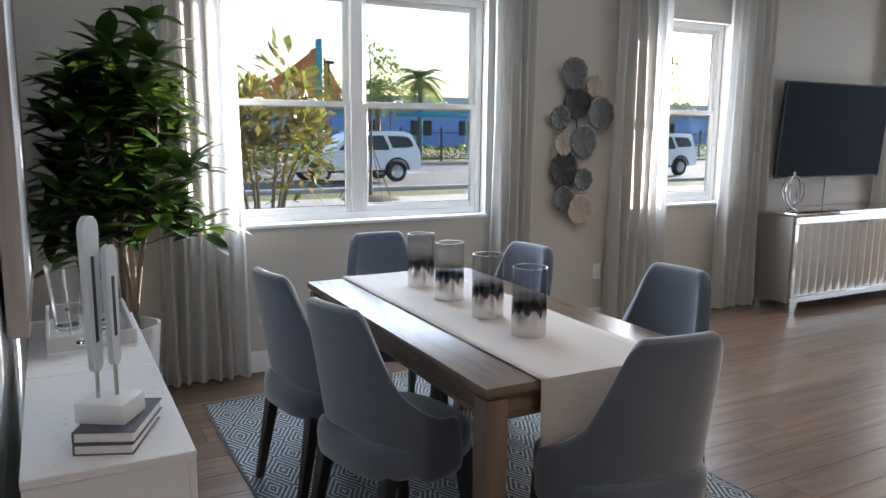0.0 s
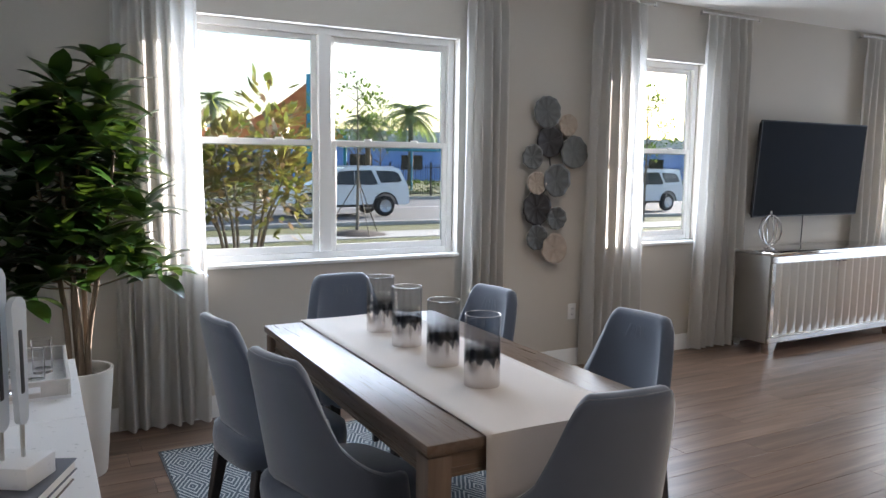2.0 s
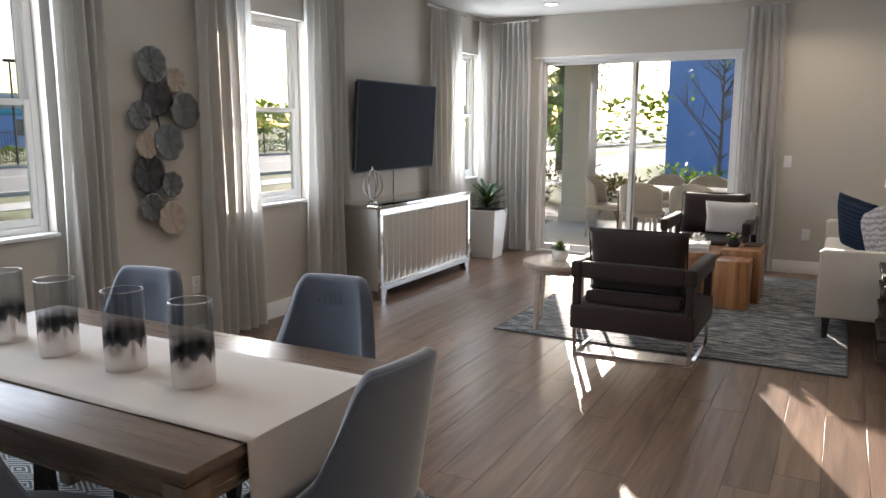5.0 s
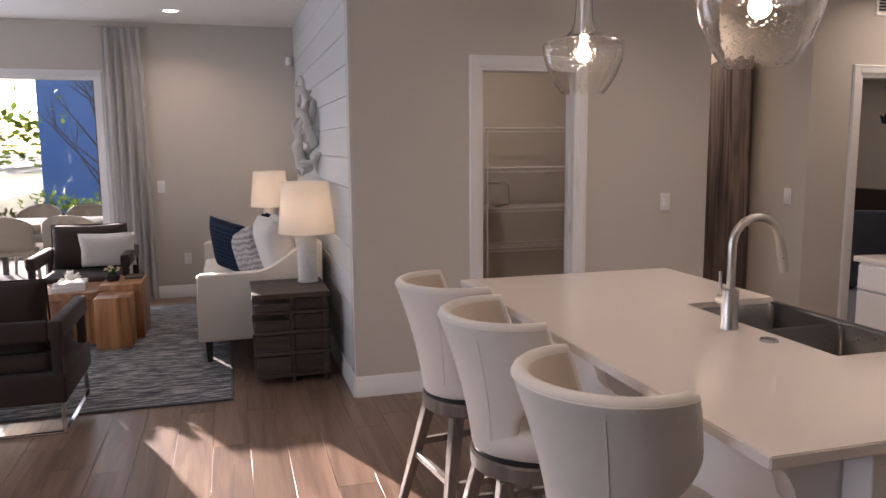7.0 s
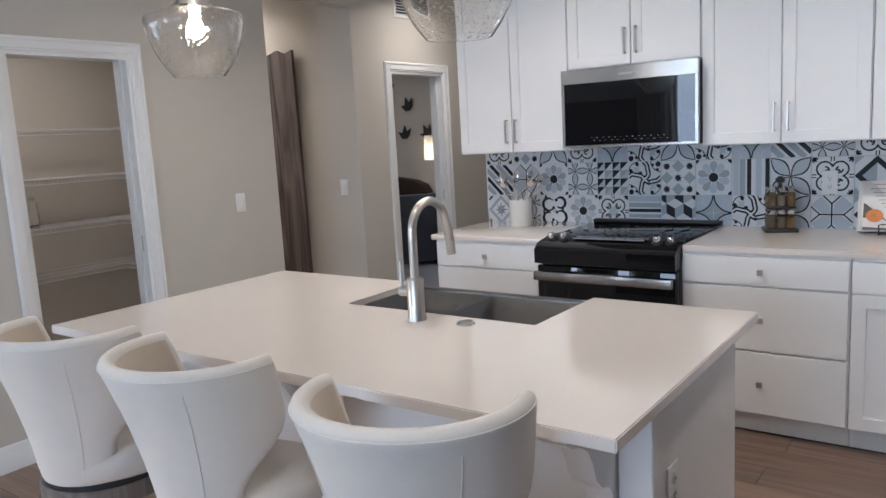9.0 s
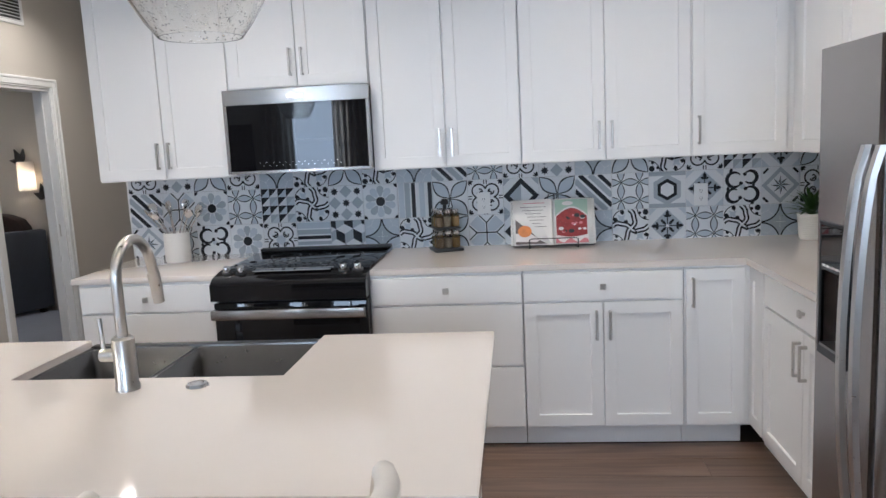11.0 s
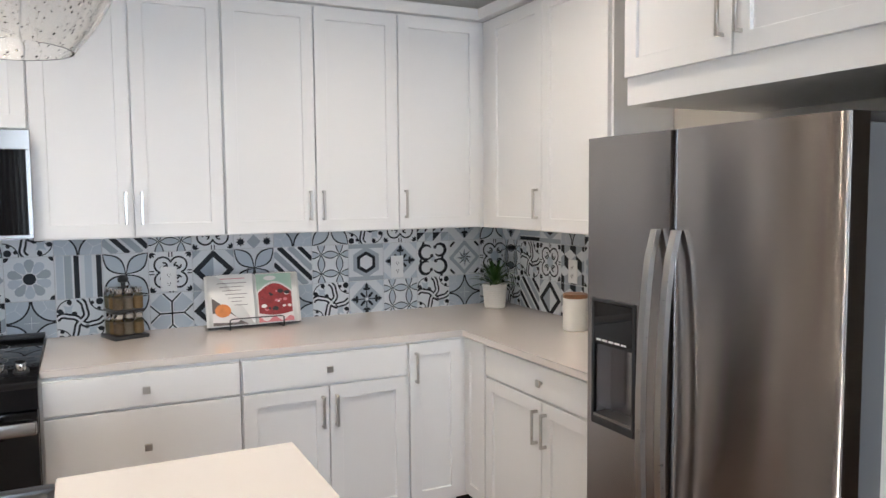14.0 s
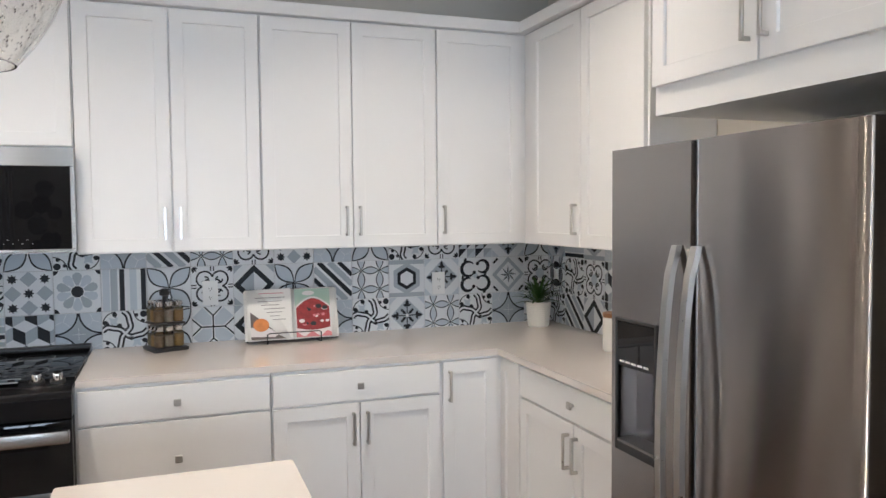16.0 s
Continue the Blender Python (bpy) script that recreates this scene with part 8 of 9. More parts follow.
for x in (0.0, SL - 0.11):
    bm = bmesh.new()
    prof = [(SD, 0.17), (SD, 0.635), (SD - 0.03, 0.655)] + [(0.50 - 0.48 * k / 12, 0.655 + 0.215 * (0.5 - 0.5 * math.cos(math.pi * k / 12)) ** 1.1) for k in range(13)] + [(0.0, 0.855), (0.0, 0.17)]
    fs = prism(bm, prof, "x", x, x + 0.11)
    bmesh.ops.bevel(bm, geom=[e for e in bm.edges if abs(e.verts[0].co.x - e.verts[1].co.x) < 1e-5], offset=0.014, segments=3, affect="EDGES")
    part("arm", bm, M_SOFA, so, sharp=60)
for x in (0.06, SL - 0.06):
    for y in (0.07, SD - 0.07):
        bm = bmesh.new()
        leg(bm, (x, y, 0.175), (x, y, RL if y > 0.7 else 0.0), 0.055, 0.034, 0.003)
        part("foot", bm, M_ESPRESSO, so, "dark tapered foot")
throw_pillow(pose(6.45, 0.40, 0.755, -16, 0, 10), 0.58, 0.54, 0.24, M_WHITECUSH, "large cream back cushion on the sofa")
throw_pillow(pose(7.00, 0.34, 0.735, -14, 0, -3), 0.56, 0.50, 0.22, M_WHITECUSH, "large cream back cushion on the sofa")
throw_pillow(pose(6.88, 0.60, 0.70, -14, 10, 28), 0.42, 0.42, 0.15, M_GREYCUSH, "white-grey dashed cushion on the sofa")
throw_pillow(pose(7.10, 0.74, 0.725, -14, -8, 36), 0.46, 0.46, 0.16, M_NAVY, "navy ribbed cushion leaning on the sofa")
throw_pillow(pose(7.72, 0.38, 0.72, -14, 4, -8), 0.46, 0.46, 0.15, M_NAVY, "navy cushion behind the others on the sofa")


def end_table(m):
    th = thing("end_table", m, "weathered brown end table with staggered open shelves", "end table", "end tables")
    w, d, h = 0.555, 0.50, 0.605
    part("top", boxes((0, w, 0, d, h - 0.035, h), r=0.004, seg=1), M_OLDWOOD, th)
    for i, z in enumerate((0.46, 0.33, 0.19, 0.04)):
        part("shelf", boxes((0.004, w - 0.012, 0.006, d - 0.006, z + 0.006, z + 0.028), r=0.003, seg=1), M_OLDWOOD, th)
        up = (0.57, 0.46, 0.33, 0.19)[i]
        part("front_panel", boxes((0.022, 0.036, d * 0.5 + 0.014, d - 0.014, z + 0.029, up - (0.034 if i < 2 else 0.006)), r=0.002, seg=1), M_OLDWOOD, th)
        part("front_panel", boxes((0.040, 0.049, 0.024, d * 0.5 - 0.014, z + 0.029, up - 0.006), r=0.002, seg=1), M_OLDWOOD, th)
    part("divider", boxes((0.03, w - 0.03, d * 0.5 - 0.012, d * 0.5 + 0.012, 0, h - 0.035)), M_OLDWOOD, th)
    part("back_panel", boxes((0.05, w - 0.012, 0.008, 0.022, 0, h - 0.035)), M_OLDWOOD, th)
    for x, y in ((0.02, 0.02), (w - 0.05, d - 0.05), (w - 0.05, 0.02)):
        part("post", boxes((x, x + 0.03, y, y + 0.03, 0, h - 0.035)), M_OLDWOOD, th)
    return th


et = end_table(pose(5.50, 0.125, 0))
copy_thing(et, pose(8.17, 0.125, 0))


def table_lamp(x, y, z):
    th = thing("table_lamp", pose(x, y, z), "lit table lamp with a white ceramic column and drum shade", "table lamp", "table lamps")
    bm = bmesh.new()
    lathe(bm, [(0, 0), (0.075, 0), (0.075, 0.012), (0.066, 0.016), (0.066, 0.34), (0.06, 0.352), (0.0, 0.352)], 32)
    part("base", bm, M_LAMPSTONE, th)
    bm = bmesh.new()
    tube(bm, [(0, 0, 0.35), (0, 0, 0.44)], 0.008, 8)
    part("neck", bm, M_NICKEL, th)
    bm = bmesh.new()
    o = [(0.197, 0.345), (0.160, 0.70)]
    lathe(bm, o + [(0.158, 0.70), (0.195, 0.345)], 48)
    bm.faces.ensure_lookup_table()
    part("shade", bm, M_SHADE, th, "white linen drum shade, glowing", sharp=60)
    bm = bmesh.new()
    lathe(bm, [(0, 0.44), (0.014, 0.45), (0.03, 0.50), (0.024, 0.535), (0, 0.55)], 16)
    part("bulb", bm, M_LBULB, th)
    return th


M_SHADE = fabric("lamp shade linen", (0.90, 0.86, 0.80), 500, 0.03, through_light=0.55)
M_LBULB = glow("warm lamp bulb", (1.0, 0.80, 0.58), LAMPS)
table_lamp(5.92, 0.225, 0.605)
table_lamp(8.42, 0.34, 0.605)

# driftwood on the boards
dw = thing("driftwood_wall_art", pose(6.86, YL, 1.68), "whitewashed gnarled driftwood sculpture on the boarded wall", "wall art")
bm = bmesh.new()
rg_ = random.Random(21)
for k, (x, z, L, a, r) in enumerate(((-0.02, -0.36, 0.70, 86, 0.085), (0.10, -0.30, 0.50, 100, 0.07), (-0.16, -0.12, 0.40, 75, 0.065), (0.16, -0.05, 0.34, 65, 0.055), (-0.05, 0.05, 0.36, 105, 0.06), (0.02, -0.1, 0.3, 20, 0.05), (-0.1, -0.3, 0.28, 150, 0.045), (0.0, 0.12, 0.28, 80, 0.05), (0.12, -0.36, 0.2, 60, 0.05))):
    a = radians(a)
    pts = []
    for s in range(9):
        u = s / 8
        pts.append(Vector((x + L * u * math.cos(a) + 0.045 * math.sin(7 * u + k), 0.085 + 0.06 * math.sin(4 * u + 2.4 * k), z + L * u * math.sin(a) + 0.02 * math.cos(9 * u + k))))
    bm = bmesh.new()
    tube(bm, pts, r * 0.62, 10, r_end=r * 0.14)
    bmesh.ops.subdivide_edges(bm, edges=bm.edges[:], cuts=1, use_grid_fill=True)
    for v in bm.verts:
        v.co += 0.034 * noise.noise_vector(v.co * 9.0) + 0.014 * noise.noise_vector(v.co * 27.0)
        v.co.y = max(0.004, v.co.y)
    part("branch", bm, M_DRIFT, dw, sharp=80)

# ---- pantry, hall and study ----
for z in (0.72, 1.04, 1.36, 1.68):
    ws = thing("wire_shelf", pose(6.30, -2.27, z), "white coated wire shelf in the pantry", "shelf", "pantry shelves")
    L = 2.13
    bm = bmesh.new()
    for i in range(72):
        y = 0.01 + i * (L - 0.02) / 71
        tube(bm, [(0.0, y, -0.03), (0.0, y, 0.0), (0.31, y, 0.0)], 0.0018, 4)
    tagged(part("wire", bm, M_WIRE, ws), kind="stuff")
    for x, zz in ((0.0, 0.0), (0.0, -0.03), (0.155, -0.003), (0.31, 0.0)):
        bm = bmesh.new()
        tube(bm, [(x, 0, zz), (x, L, zz)], 0.0035, 5)
        part("rail", bm, M_WIRE, ws)
    ws2 = thing("wire_shelf", pose(5.26, -2.27, z), "white coated wire shelf on the pantry's side wall", "shelf", "pantry shelves")
    bm = bmesh.new()
    for i in range(36):
        x = 0.01 + i * 1.03 / 35
        tube(bm, [(x, 0.005, 0.0), (x, 0.28, 0.0), (x, 0.28, -0.03)], 0.0018, 4)
    tagged(part("wire", bm, M_WIRE, ws2), kind="stuff")
    for y, zz in ((0.005, 0.0), (0.28, 0.0), (0.28, -0.03)):
        bm = bmesh.new()
        tube(bm, [(0, y, zz), (1.04, y, zz)], 0.0035, 5)
        part("rail", bm, M_WIRE, ws2)
pole = bmesh.new()
tube(pole, [(6.285, -1.24, 0.0), (6.285, -1.24, 1.675)], 0.008, 8)
tagged(part("shelf_pole", pole, M_WIRE), "white upright pole of the pantry shelves", "pole")
cj = thing("glass_canister", pose(6.42, -1.38, 1.042), "clear glass canister with a metal lid on the wire shelf", "jar")
bm = bmesh.new()
lathe(bm, [(0, 0), (0.085, 0), (0.095, 0.03), (0.09, 0.17), (0.075, 0.19), (0.072, 0.19), (0.086, 0.17), (0.09, 0.03), (0, 0.006)], 28)
part("jar", bm, M_GLASS, cj)
bm = bmesh.new()
lathe(bm, [(0, 0.19), (0.08, 0.19), (0.08, 0.205), (0, 0.21)], 24)
part("lid", bm, M_NICKEL, cj)
for k in range(3):
    bb = thing("barn_board", pose(6.42 - 0.245 * k, OP0 + 0.004, 0.02, -0.6, 0, 0), "tall reclaimed barn board standing against the hall wall", "board", "barn boards")
    bm = bmesh.new()
    prism(bm, [(-0.24, 0.0), (-0.002, 0.0), (-0.002, 2.17 + 0.01 * k), (-0.07, 2.185 + 0.012 * k), (-0.15, 2.172), (-0.24, 2.178 + 0.01 * k)], "y", 0.0, 0.028)
    part("plank", bm, M_BARN, bb)
M_BIRD = surface("matt black metal", (0.015, 0.015, 0.016), 0.6)
for x, z, a in ((7.19, 2.10, 10), (6.91, 1.88, -10), (7.24, 1.80, 15), (6.97, 1.55, 5), (6.65, 1.55, -20), (6.44, 1.20, -5)):
    bd = thing("bird_wall_ornament", pose(x, -6.145, z, 0, a, 180), "small matt black swooping wall ornament", "wall ornament", "study wall ornaments")
    bm = bmesh.new()
    prism(bm, [(-0.09, 0.01), (-0.03, 0.0), (0.0, 0.09), (0.035, 0.015), (0.09, 0.06), (0.07, -0.02), (0.03, -0.065), (-0.03, -0.07), (-0.06, -0.03)], "y", -0.02, 0.0)
    part("plate", bm, M_BIRD, bd)
M_STUDY_BLUE = fabric("blue-grey upholstery", (0.11, 0.125, 0.16), 500, 0.15)
de = thing("study_sofa", pose(6.43, -6.12, 0), "blue-grey sofa with a dark rounded back against the study wall", "sofa")
bm = bmesh.new()
arm_plan = [(0.0, 0.0), (0.31, 0.46), (0.52, 0.72), (0.62, 0.66), (0.42, 0.40), (0.13, 0.0)]
prism(bm, arm_plan, "z", 0.05, 0.84)
bmesh.ops.bevel(bm, geom=bm.edges[:], offset=0.022, segments=2, profile=0.5, affect="EDGES")
part("arm", bm, M_STUDY_BLUE, de)
bm = bmesh.new()
prism(bm, [(0.15, 0.16), (0.44, 0.385), (0.63, 0.64), (1.95, 0.64), (1.95, 0.16)], "z", 0.14, 0.46)
bmesh.ops.bevel(bm, geom=bm.edges[:], offset=0.025, segments=2, profile=0.5, affect="EDGES")
part("seat_cushion", bm, M_TAUPE, de)
bm = bmesh.new()
prism(bm, [(0.14, 0.14), (0.14, 0.86), (0.20, 0.95), (0.34, 1.00), (0.60, 1.03), (1.50, 1.03), (1.76, 1.00), (1.90, 0.95), (1.95, 0.86), (1.95, 0.14)], "y", 0.0, 0.155)
bmesh.ops.bevel(bm, geom=bm.edges[:], offset=0.025, segments=2, profile=0.5, affect="EDGES")
part("backrest", bm, M_TAUPE, de, "dark rounded back")
for x, y in ((0.10, 0.06), (0.52, 0.63), (1.85, 0.10), (1.85, 0.56)):
    part("foot", boxes((x - 0.025, x + 0.025, y - 0.025, y + 0.025, 0.012, 0.145 if x > 1 else 0.055)), M_ESPRESSO, de)
sr = rug(pose(5.30, -6.13, 0), 3.4, 2.2, 0.012, fabric("blue-grey study carpet", (0.26, 0.29, 0.36), 200), "blue-grey carpet in the study")
wl = thing("wall_sconce", pose(6.52, -6.15, 1.23), "lit cylindrical white wall lamp in the study", "wall lamp")
bm = bmesh.new()
lathe(bm, [(0.078, 0), (0.074, 0.28), (0.072, 0.28), (0.076, 0)], 24, 0, 0.11)
part("shade", bm, M_SHADE, wl)
part("arm", boxes((-0.012, 0.012, 0, 0.11, 0.06, 0.085)), M_BLACKPL, wl)
bm = bmesh.new()
lathe(bm, [(0, 0.05), (0.02, 0.08), (0.02, 0.14), (0, 0.16)], 12, 0, 0.11)
part("bulb", bm, M_LBULB, wl)


# ---- patterned wall tiles ----
TS = 0.2
LAY = 0.0006


def tile_mesh(kind):
    """A cement tile, its face along -y, in [0, TS] x [0, TS]; the print lies on it in thin layers. 0 pale, 1 mid, 2 charcoal."""
    bm = bmesh.new()
    box(bm, 0.0012, TS - 0.0012, -0.008, 0, 0.0012, TS - 0.0012, 0.001, 1)
    c = TS / 2
    E_ = 0.0016

    def face(pts, mat, k):
        # cut the outline off at the tile's edges
        pts = list(pts)
        for ax, lim, sg in ((0, E_, 1), (0, TS - E_, -1), (1, E_, 1), (1, TS - E_, -1)):
            keep = []
            for p, q in zip(pts, pts[1:] + pts[:1]):
                dp, dq = sg * (p[ax] - lim), sg * (q[ax] - lim)
                if dp >= 0:
                    keep.append(p)
                if dp * dq < 0:
                    f = dp / (dp - dq)
                    keep.append((p[0] + (q[0] - p[0]) * f, p[1] + (q[1] - p[1]) * f))
            pts = keep
        area = sum(p[0] * q[1] - q[0] * p[1] for p, q in zip(pts, pts[1:] + pts[:1])) if len(pts) > 2 else 0
        if abs(area) > 1e-7:
            bm.faces.new([bm.verts.new((x, -0.008 - LAY * k, z)) for x, z in pts]).material_index = mat

    def circ(x, z, r, mat, k, n=22, a0=0, a1=360):
        pts = [(x + r * math.cos(radians(a0 + (a1 - a0) * i / n)), z + r * math.sin(radians(a0 + (a1 - a0) * i / n))) for i in range(n + (a1 - a0 < 360))]
        face(pts if a1 - a0 >= 360 else pts + [(x, z)], mat, k)

    def band(pts, w, mat, k):
        # a mitred strip; w may give a width for each point
        left, right = [], []
        for i, (x, z) in enumerate(pts):
            (xa, za), (xb, zb) = pts[max(0, i - 1)], pts[min(len(pts) - 1, i + 1)]
            L = math.hypot(xb - xa, zb - za) or 1
            h = (w[i] if isinstance(w, list) else w) / 2
            nx, nz = -(zb - za) / L * h, (xb - xa) / L * h
            left.append((x + nx, z + nz))
            right.append((x - nx, z - nz))
        for i in range(len(pts) - 1):
            face([left[i], right[i], right[i + 1], left[i + 1]], mat, k)

    def arc(x, z, r, a0, a1, w, mat, k, n=14):
        band([(x + r * math.cos(radians(a0 + (a1 - a0) * i / n)), z + r * math.sin(radians(a0 + (a1 - a0) * i / n))) for i in range(n + 1)], w, mat, k)

    def petal(x0, z0, x1, z1, w, mat, k, n=8):
        L = math.hypot(x1 - x0, z1 - z0)
        ux, uz = (x1 - x0) / L, (z1 - z0) / L
        side = [(i / n, w * math.sin(math.pi * i / n)) for i in range(n + 1)]
        pts = [(x0 + ux * L * t - uz * s, z0 + uz * L * t + ux * s) for t, s in side] + [(x0 + ux * L * t + uz * s, z0 + uz * L * t - ux * s) for t, s in side[-2:0:-1]]
        face(pts, mat, k)

    def star(x, z, r0, r1, n, mat, k, a0=0):
        face([(x + (r0 if i % 2 == 0 else r1) * math.cos(a0 + math.pi * i / n), z + (r0 if i % 2 == 0 else r1) * math.sin(a0 + math.pi * i / n)) for i in range(2 * n)], mat, k)

    corners = ((0, 0), (TS, 0), (TS, TS), (0, TS))
    if kind == "diag":
        for i, (o, w, m_) in enumerate(((-0.14, 0.03, 1), (-0.085, 0.022, 2), (-0.03, 0.03, 1), (0.025, 0.024, 2), (0.08, 0.03, 1), (0.13, 0.022, 2))):
            a = [(max(0, -o), TS - max(0, o)), (min(TS, TS - o), max(0, -o))]
            x0, z0 = max(0, o), TS - max(0, -o)
            x1, z1 = min(TS, TS + o), max(0, o)
            band([(x0, z0), (x1, z1)], w, m_, 1)
    elif kind == "vstripe":
        for x, w, m_ in ((0.022, 0.03, 3), (0.056, 0.03, 1), (0.091, 0.022, 2), (0.140, 0.03, 3), (0.185, 0.022, 2)):
            band([(x, 0), (x, TS)], w, m_, 1)
    elif kind == "hstripe":
        for z, w, m_ in ((0.015, 0.02, 2), (0.045, 0.026, 3), (0.075, 0.02, 1), (0.108, 0.02, 2), (0.14, 0.028, 1), (0.178, 0.034, 3)):
            band([(0, z), (TS, z)], w, m_, 1)
    elif kind == "flower":
        for i in range(10):
            a = 2 * math.pi * i / 10 + 0.31
            u, w = (math.cos(a), math.sin(a)), (-math.sin(a), math.cos(a))
            face([(c + u[0] * r + w[0] * q, c + u[1] * r + w[1] * q) for r, q in ((0.030, -0.006), (0.062, -0.020), (0.078, -0.019), (0.089, -0.008), (0.089, 0.008), (0.078, 0.019), (0.062, 0.020), (0.030, 0.006))], 3 if i % 2 else 1, 1)
        face([(c + 0.027 * math.cos(math.pi * i / 5), c + 0.027 * math.sin(math.pi * i / 5)) for i in range(10)], 2, 2)
        for x, z in corners:
            q = 1 if x == 0 else -1, 1 if z == 0 else -1
            face([(x, z), (x + 0.024 * q[0], z), (x + 0.019 * q[0], z + 0.012 * q[1]), (x + 0.012 * q[0], z + 0.019 * q[1]), (x, z + 0.024 * q[1])], 2, 1)
    elif kind == "circle4":
        h4 = TS / 4
        for x in (h4, 3 * h4):
            for z in (h4, 3 * h4):
                for dx, dz in ((1, 0), (-1, 0), (0, 1), (0, -1)):
                    petal(x, z, x + 2 * h4 * dx, z + 2 * h4 * dz, 0.0215, 2, 1, 12)
                    petal(x + 0.006 * dx, z + 0.006 * dz, x + (2 * h4 - 0.006) * dx, z + (2 * h4 - 0.006) * dz, 0.0158, 3, 2, 12)
    elif kind == "tri":
        s = TS / 4
        for i in range(4):
            for j in range(4):
                face([(i * s, j * s), (i * s + s, j * s + s), (i * s, j * s + s)], 2 if i % 2 == j % 2 or j % 2 else 1, 1)
                if (i + j) % 2:
                    face([(i * s, j * s), (i * s + s, j * s), (i * s + s, j * s + s)], 3, 1)
    elif kind == "X4":
        face([(0, 0), (TS, 0), (TS, TS), (0, TS)], 0, 0.5)
        for x, z in corners:
            petal(c, c, x, z, 0.0375, 2, 1, 14)
            petal(c + (x - c) * 0.05, c + (z - c) * 0.05, c + (x - c) * 0.95, c + (z - c) * 0.95, 0.0295, 3, 2, 14)
    elif kind == "scroll":
        for x, z in corners:
            q, r = (1 if x > c else -1), (1 if z > c else -1)
            lx, lz = c + 0.036 * q, c + 0.036 * r
            mid_a = math.degrees(math.atan2(r, q))
            arc(lx, lz, 0.038, mid_a - 118, mid_a + 118, 0.0085, 2, 2, 18)
            arc(lx - 0.004 * q, lz - 0.004 * r, 0.0155, mid_a + 60, mid_a + 330, 0.0075, 2, 2, 12)
            petal(lx - 0.018 * q, lz + 0.002 * r, lx + 0.006 * q, lz - 0.016 * r, 0.005, 2, 3, 5)
            for dx, dz in ((1.0, 0.35), (0.35, 1.0), (0.8, 0.8)):
                petal(x - 0.006 * q, z - 0.006 * r, x - 0.034 * q * dx, z - 0.034 * r * dz, 0.0055, 2, 1, 6)
        for a in range(4):
            q = math.pi / 2 * a
            for s_ in (-1, 1):
                ox, oz = -math.sin(q) * 0.007 * s_, math.cos(q) * 0.007 * s_
                band([(c + ox + 0.075 * math.cos(q), c + oz + 0.075 * math.sin(q)), (c + ox + 0.1 * math.cos(q), c + oz + 0.1 * math.sin(q))], 0.0055, 2, 2)
        circ(c, c, 0.028, 3, 1, 18)
    elif kind == "scrollA":
        # two double waves that cross at the middle, with rounded corners and dark buds
        for off, w, m_, k in ((0.0, 0.029, 2, 1), (0.0, 0.010, 0, 2)):
            wave = [(TS * i / 28, c + 0.024 * math.sin(2 * math.pi * i / 28 + 0.3) + 0.004 * math.sin(6 * math.pi * i / 28)) for i in range(29)]
            band(wave, w, m_, k)
            band([(TS - z_, x_) for x_, z_ in wave], w, m_, k + 0.2)
        for x, z, a0 in ((0, TS, 90), (TS, 0, 270)):
            q, r = (1 if x == 0 else -1), (1 if z == 0 else -1)
            arc(x + 0.06 * q, z + 0.06 * r, 0.056, a0, a0 + 90, 0.005, 2, 2, 12)
            star(x + 0.05 * q, z + 0.05 * r, 0.030, 0.013, 4, 3, 1, 0.78)
            for dx, dz in ((0.055, 0.016), (0.016, 0.055), (0.075, 0.07)):
                circ(x + dx * q, z + dz * r, 0.0115, 2, 2, 10)
                petal(x + dx * q, z + dz * r, x + (dx * 0.72 + 0.02) * q, z + (dz * 0.72 + 0.02) * r, 0.005, 2, 2, 5)
        for x, z in ((0, 0), (TS, TS)):
            q = 1 if x == 0 else -1
            arc(x, z, 0.062, 0 if q > 0 else 180, 90 if q > 0 else 270, 0.005, 2, 2, 12)
            circ(x + 0.018 * q, z + 0.018 * q, 0.016, 2, 1, 12)
            for dx, dz in ((0.05, 0.022), (0.022, 0.05)):
                circ(x + dx * q, z + dz * q, 0.009, 2, 2, 10)
    elif kind == "lattice":
        for i in range(3):
            for j in range(3):
                if (i + j) % 2 == 0:
                    star(0.034 + 0.066 * i, 0.034 + 0.066 * j, 0.024, 0.014, 8, 2, 2)
                else:
                    x, z = 0.034 + 0.066 * i, 0.034 + 0.066 * j
                    face([(x - 0.036, z), (x, z - 0.036), (x + 0.036, z), (x, z + 0.036)], 1, 1)
    elif kind == "diamond":
        face([(0, c), (c, 0), (TS, c), (c, TS)], 2, 1)
        face([(0.035, c), (c, 0.035), (c, TS - 0.035)], 1, 2)
        face([(TS - 0.035, c), (c, TS - 0.035), (c, 0.035)], 0, 2)
        for x, z in corners:
            face([(x, z), (abs(x - 0.045), z), (x, abs(z - 0.045))], 1, 1)
    elif kind == "hex":
        face([(c + 0.085 * math.cos(math.pi * i / 3 + math.pi / 6), c + 0.085 * math.sin(math.pi * i / 3 + math.pi / 6)) for i in range(6)], 1, 1)
        face([(c + 0.06 * math.cos(math.pi * i / 3 + math.pi / 6), c + 0.06 * math.sin(math.pi * i / 3 + math.pi / 6)) for i in range(6)], 2, 2)
        face([(c + 0.04 * math.cos(math.pi * i / 3 + math.pi / 6), c + 0.04 * math.sin(math.pi * i / 3 + math.pi / 6)) for i in range(6)], 0, 3)
        band([(0, 0.012), (TS, 0.012)], 0.024, 1, 1)
        band([(0, TS - 0.012), (TS, TS - 0.012)], 0.024, 1, 1)
    elif kind == "snow":
        face([(0.008, c), (c, 0.008), (TS - 0.008, c), (c, TS - 0.008)], 1, 1)
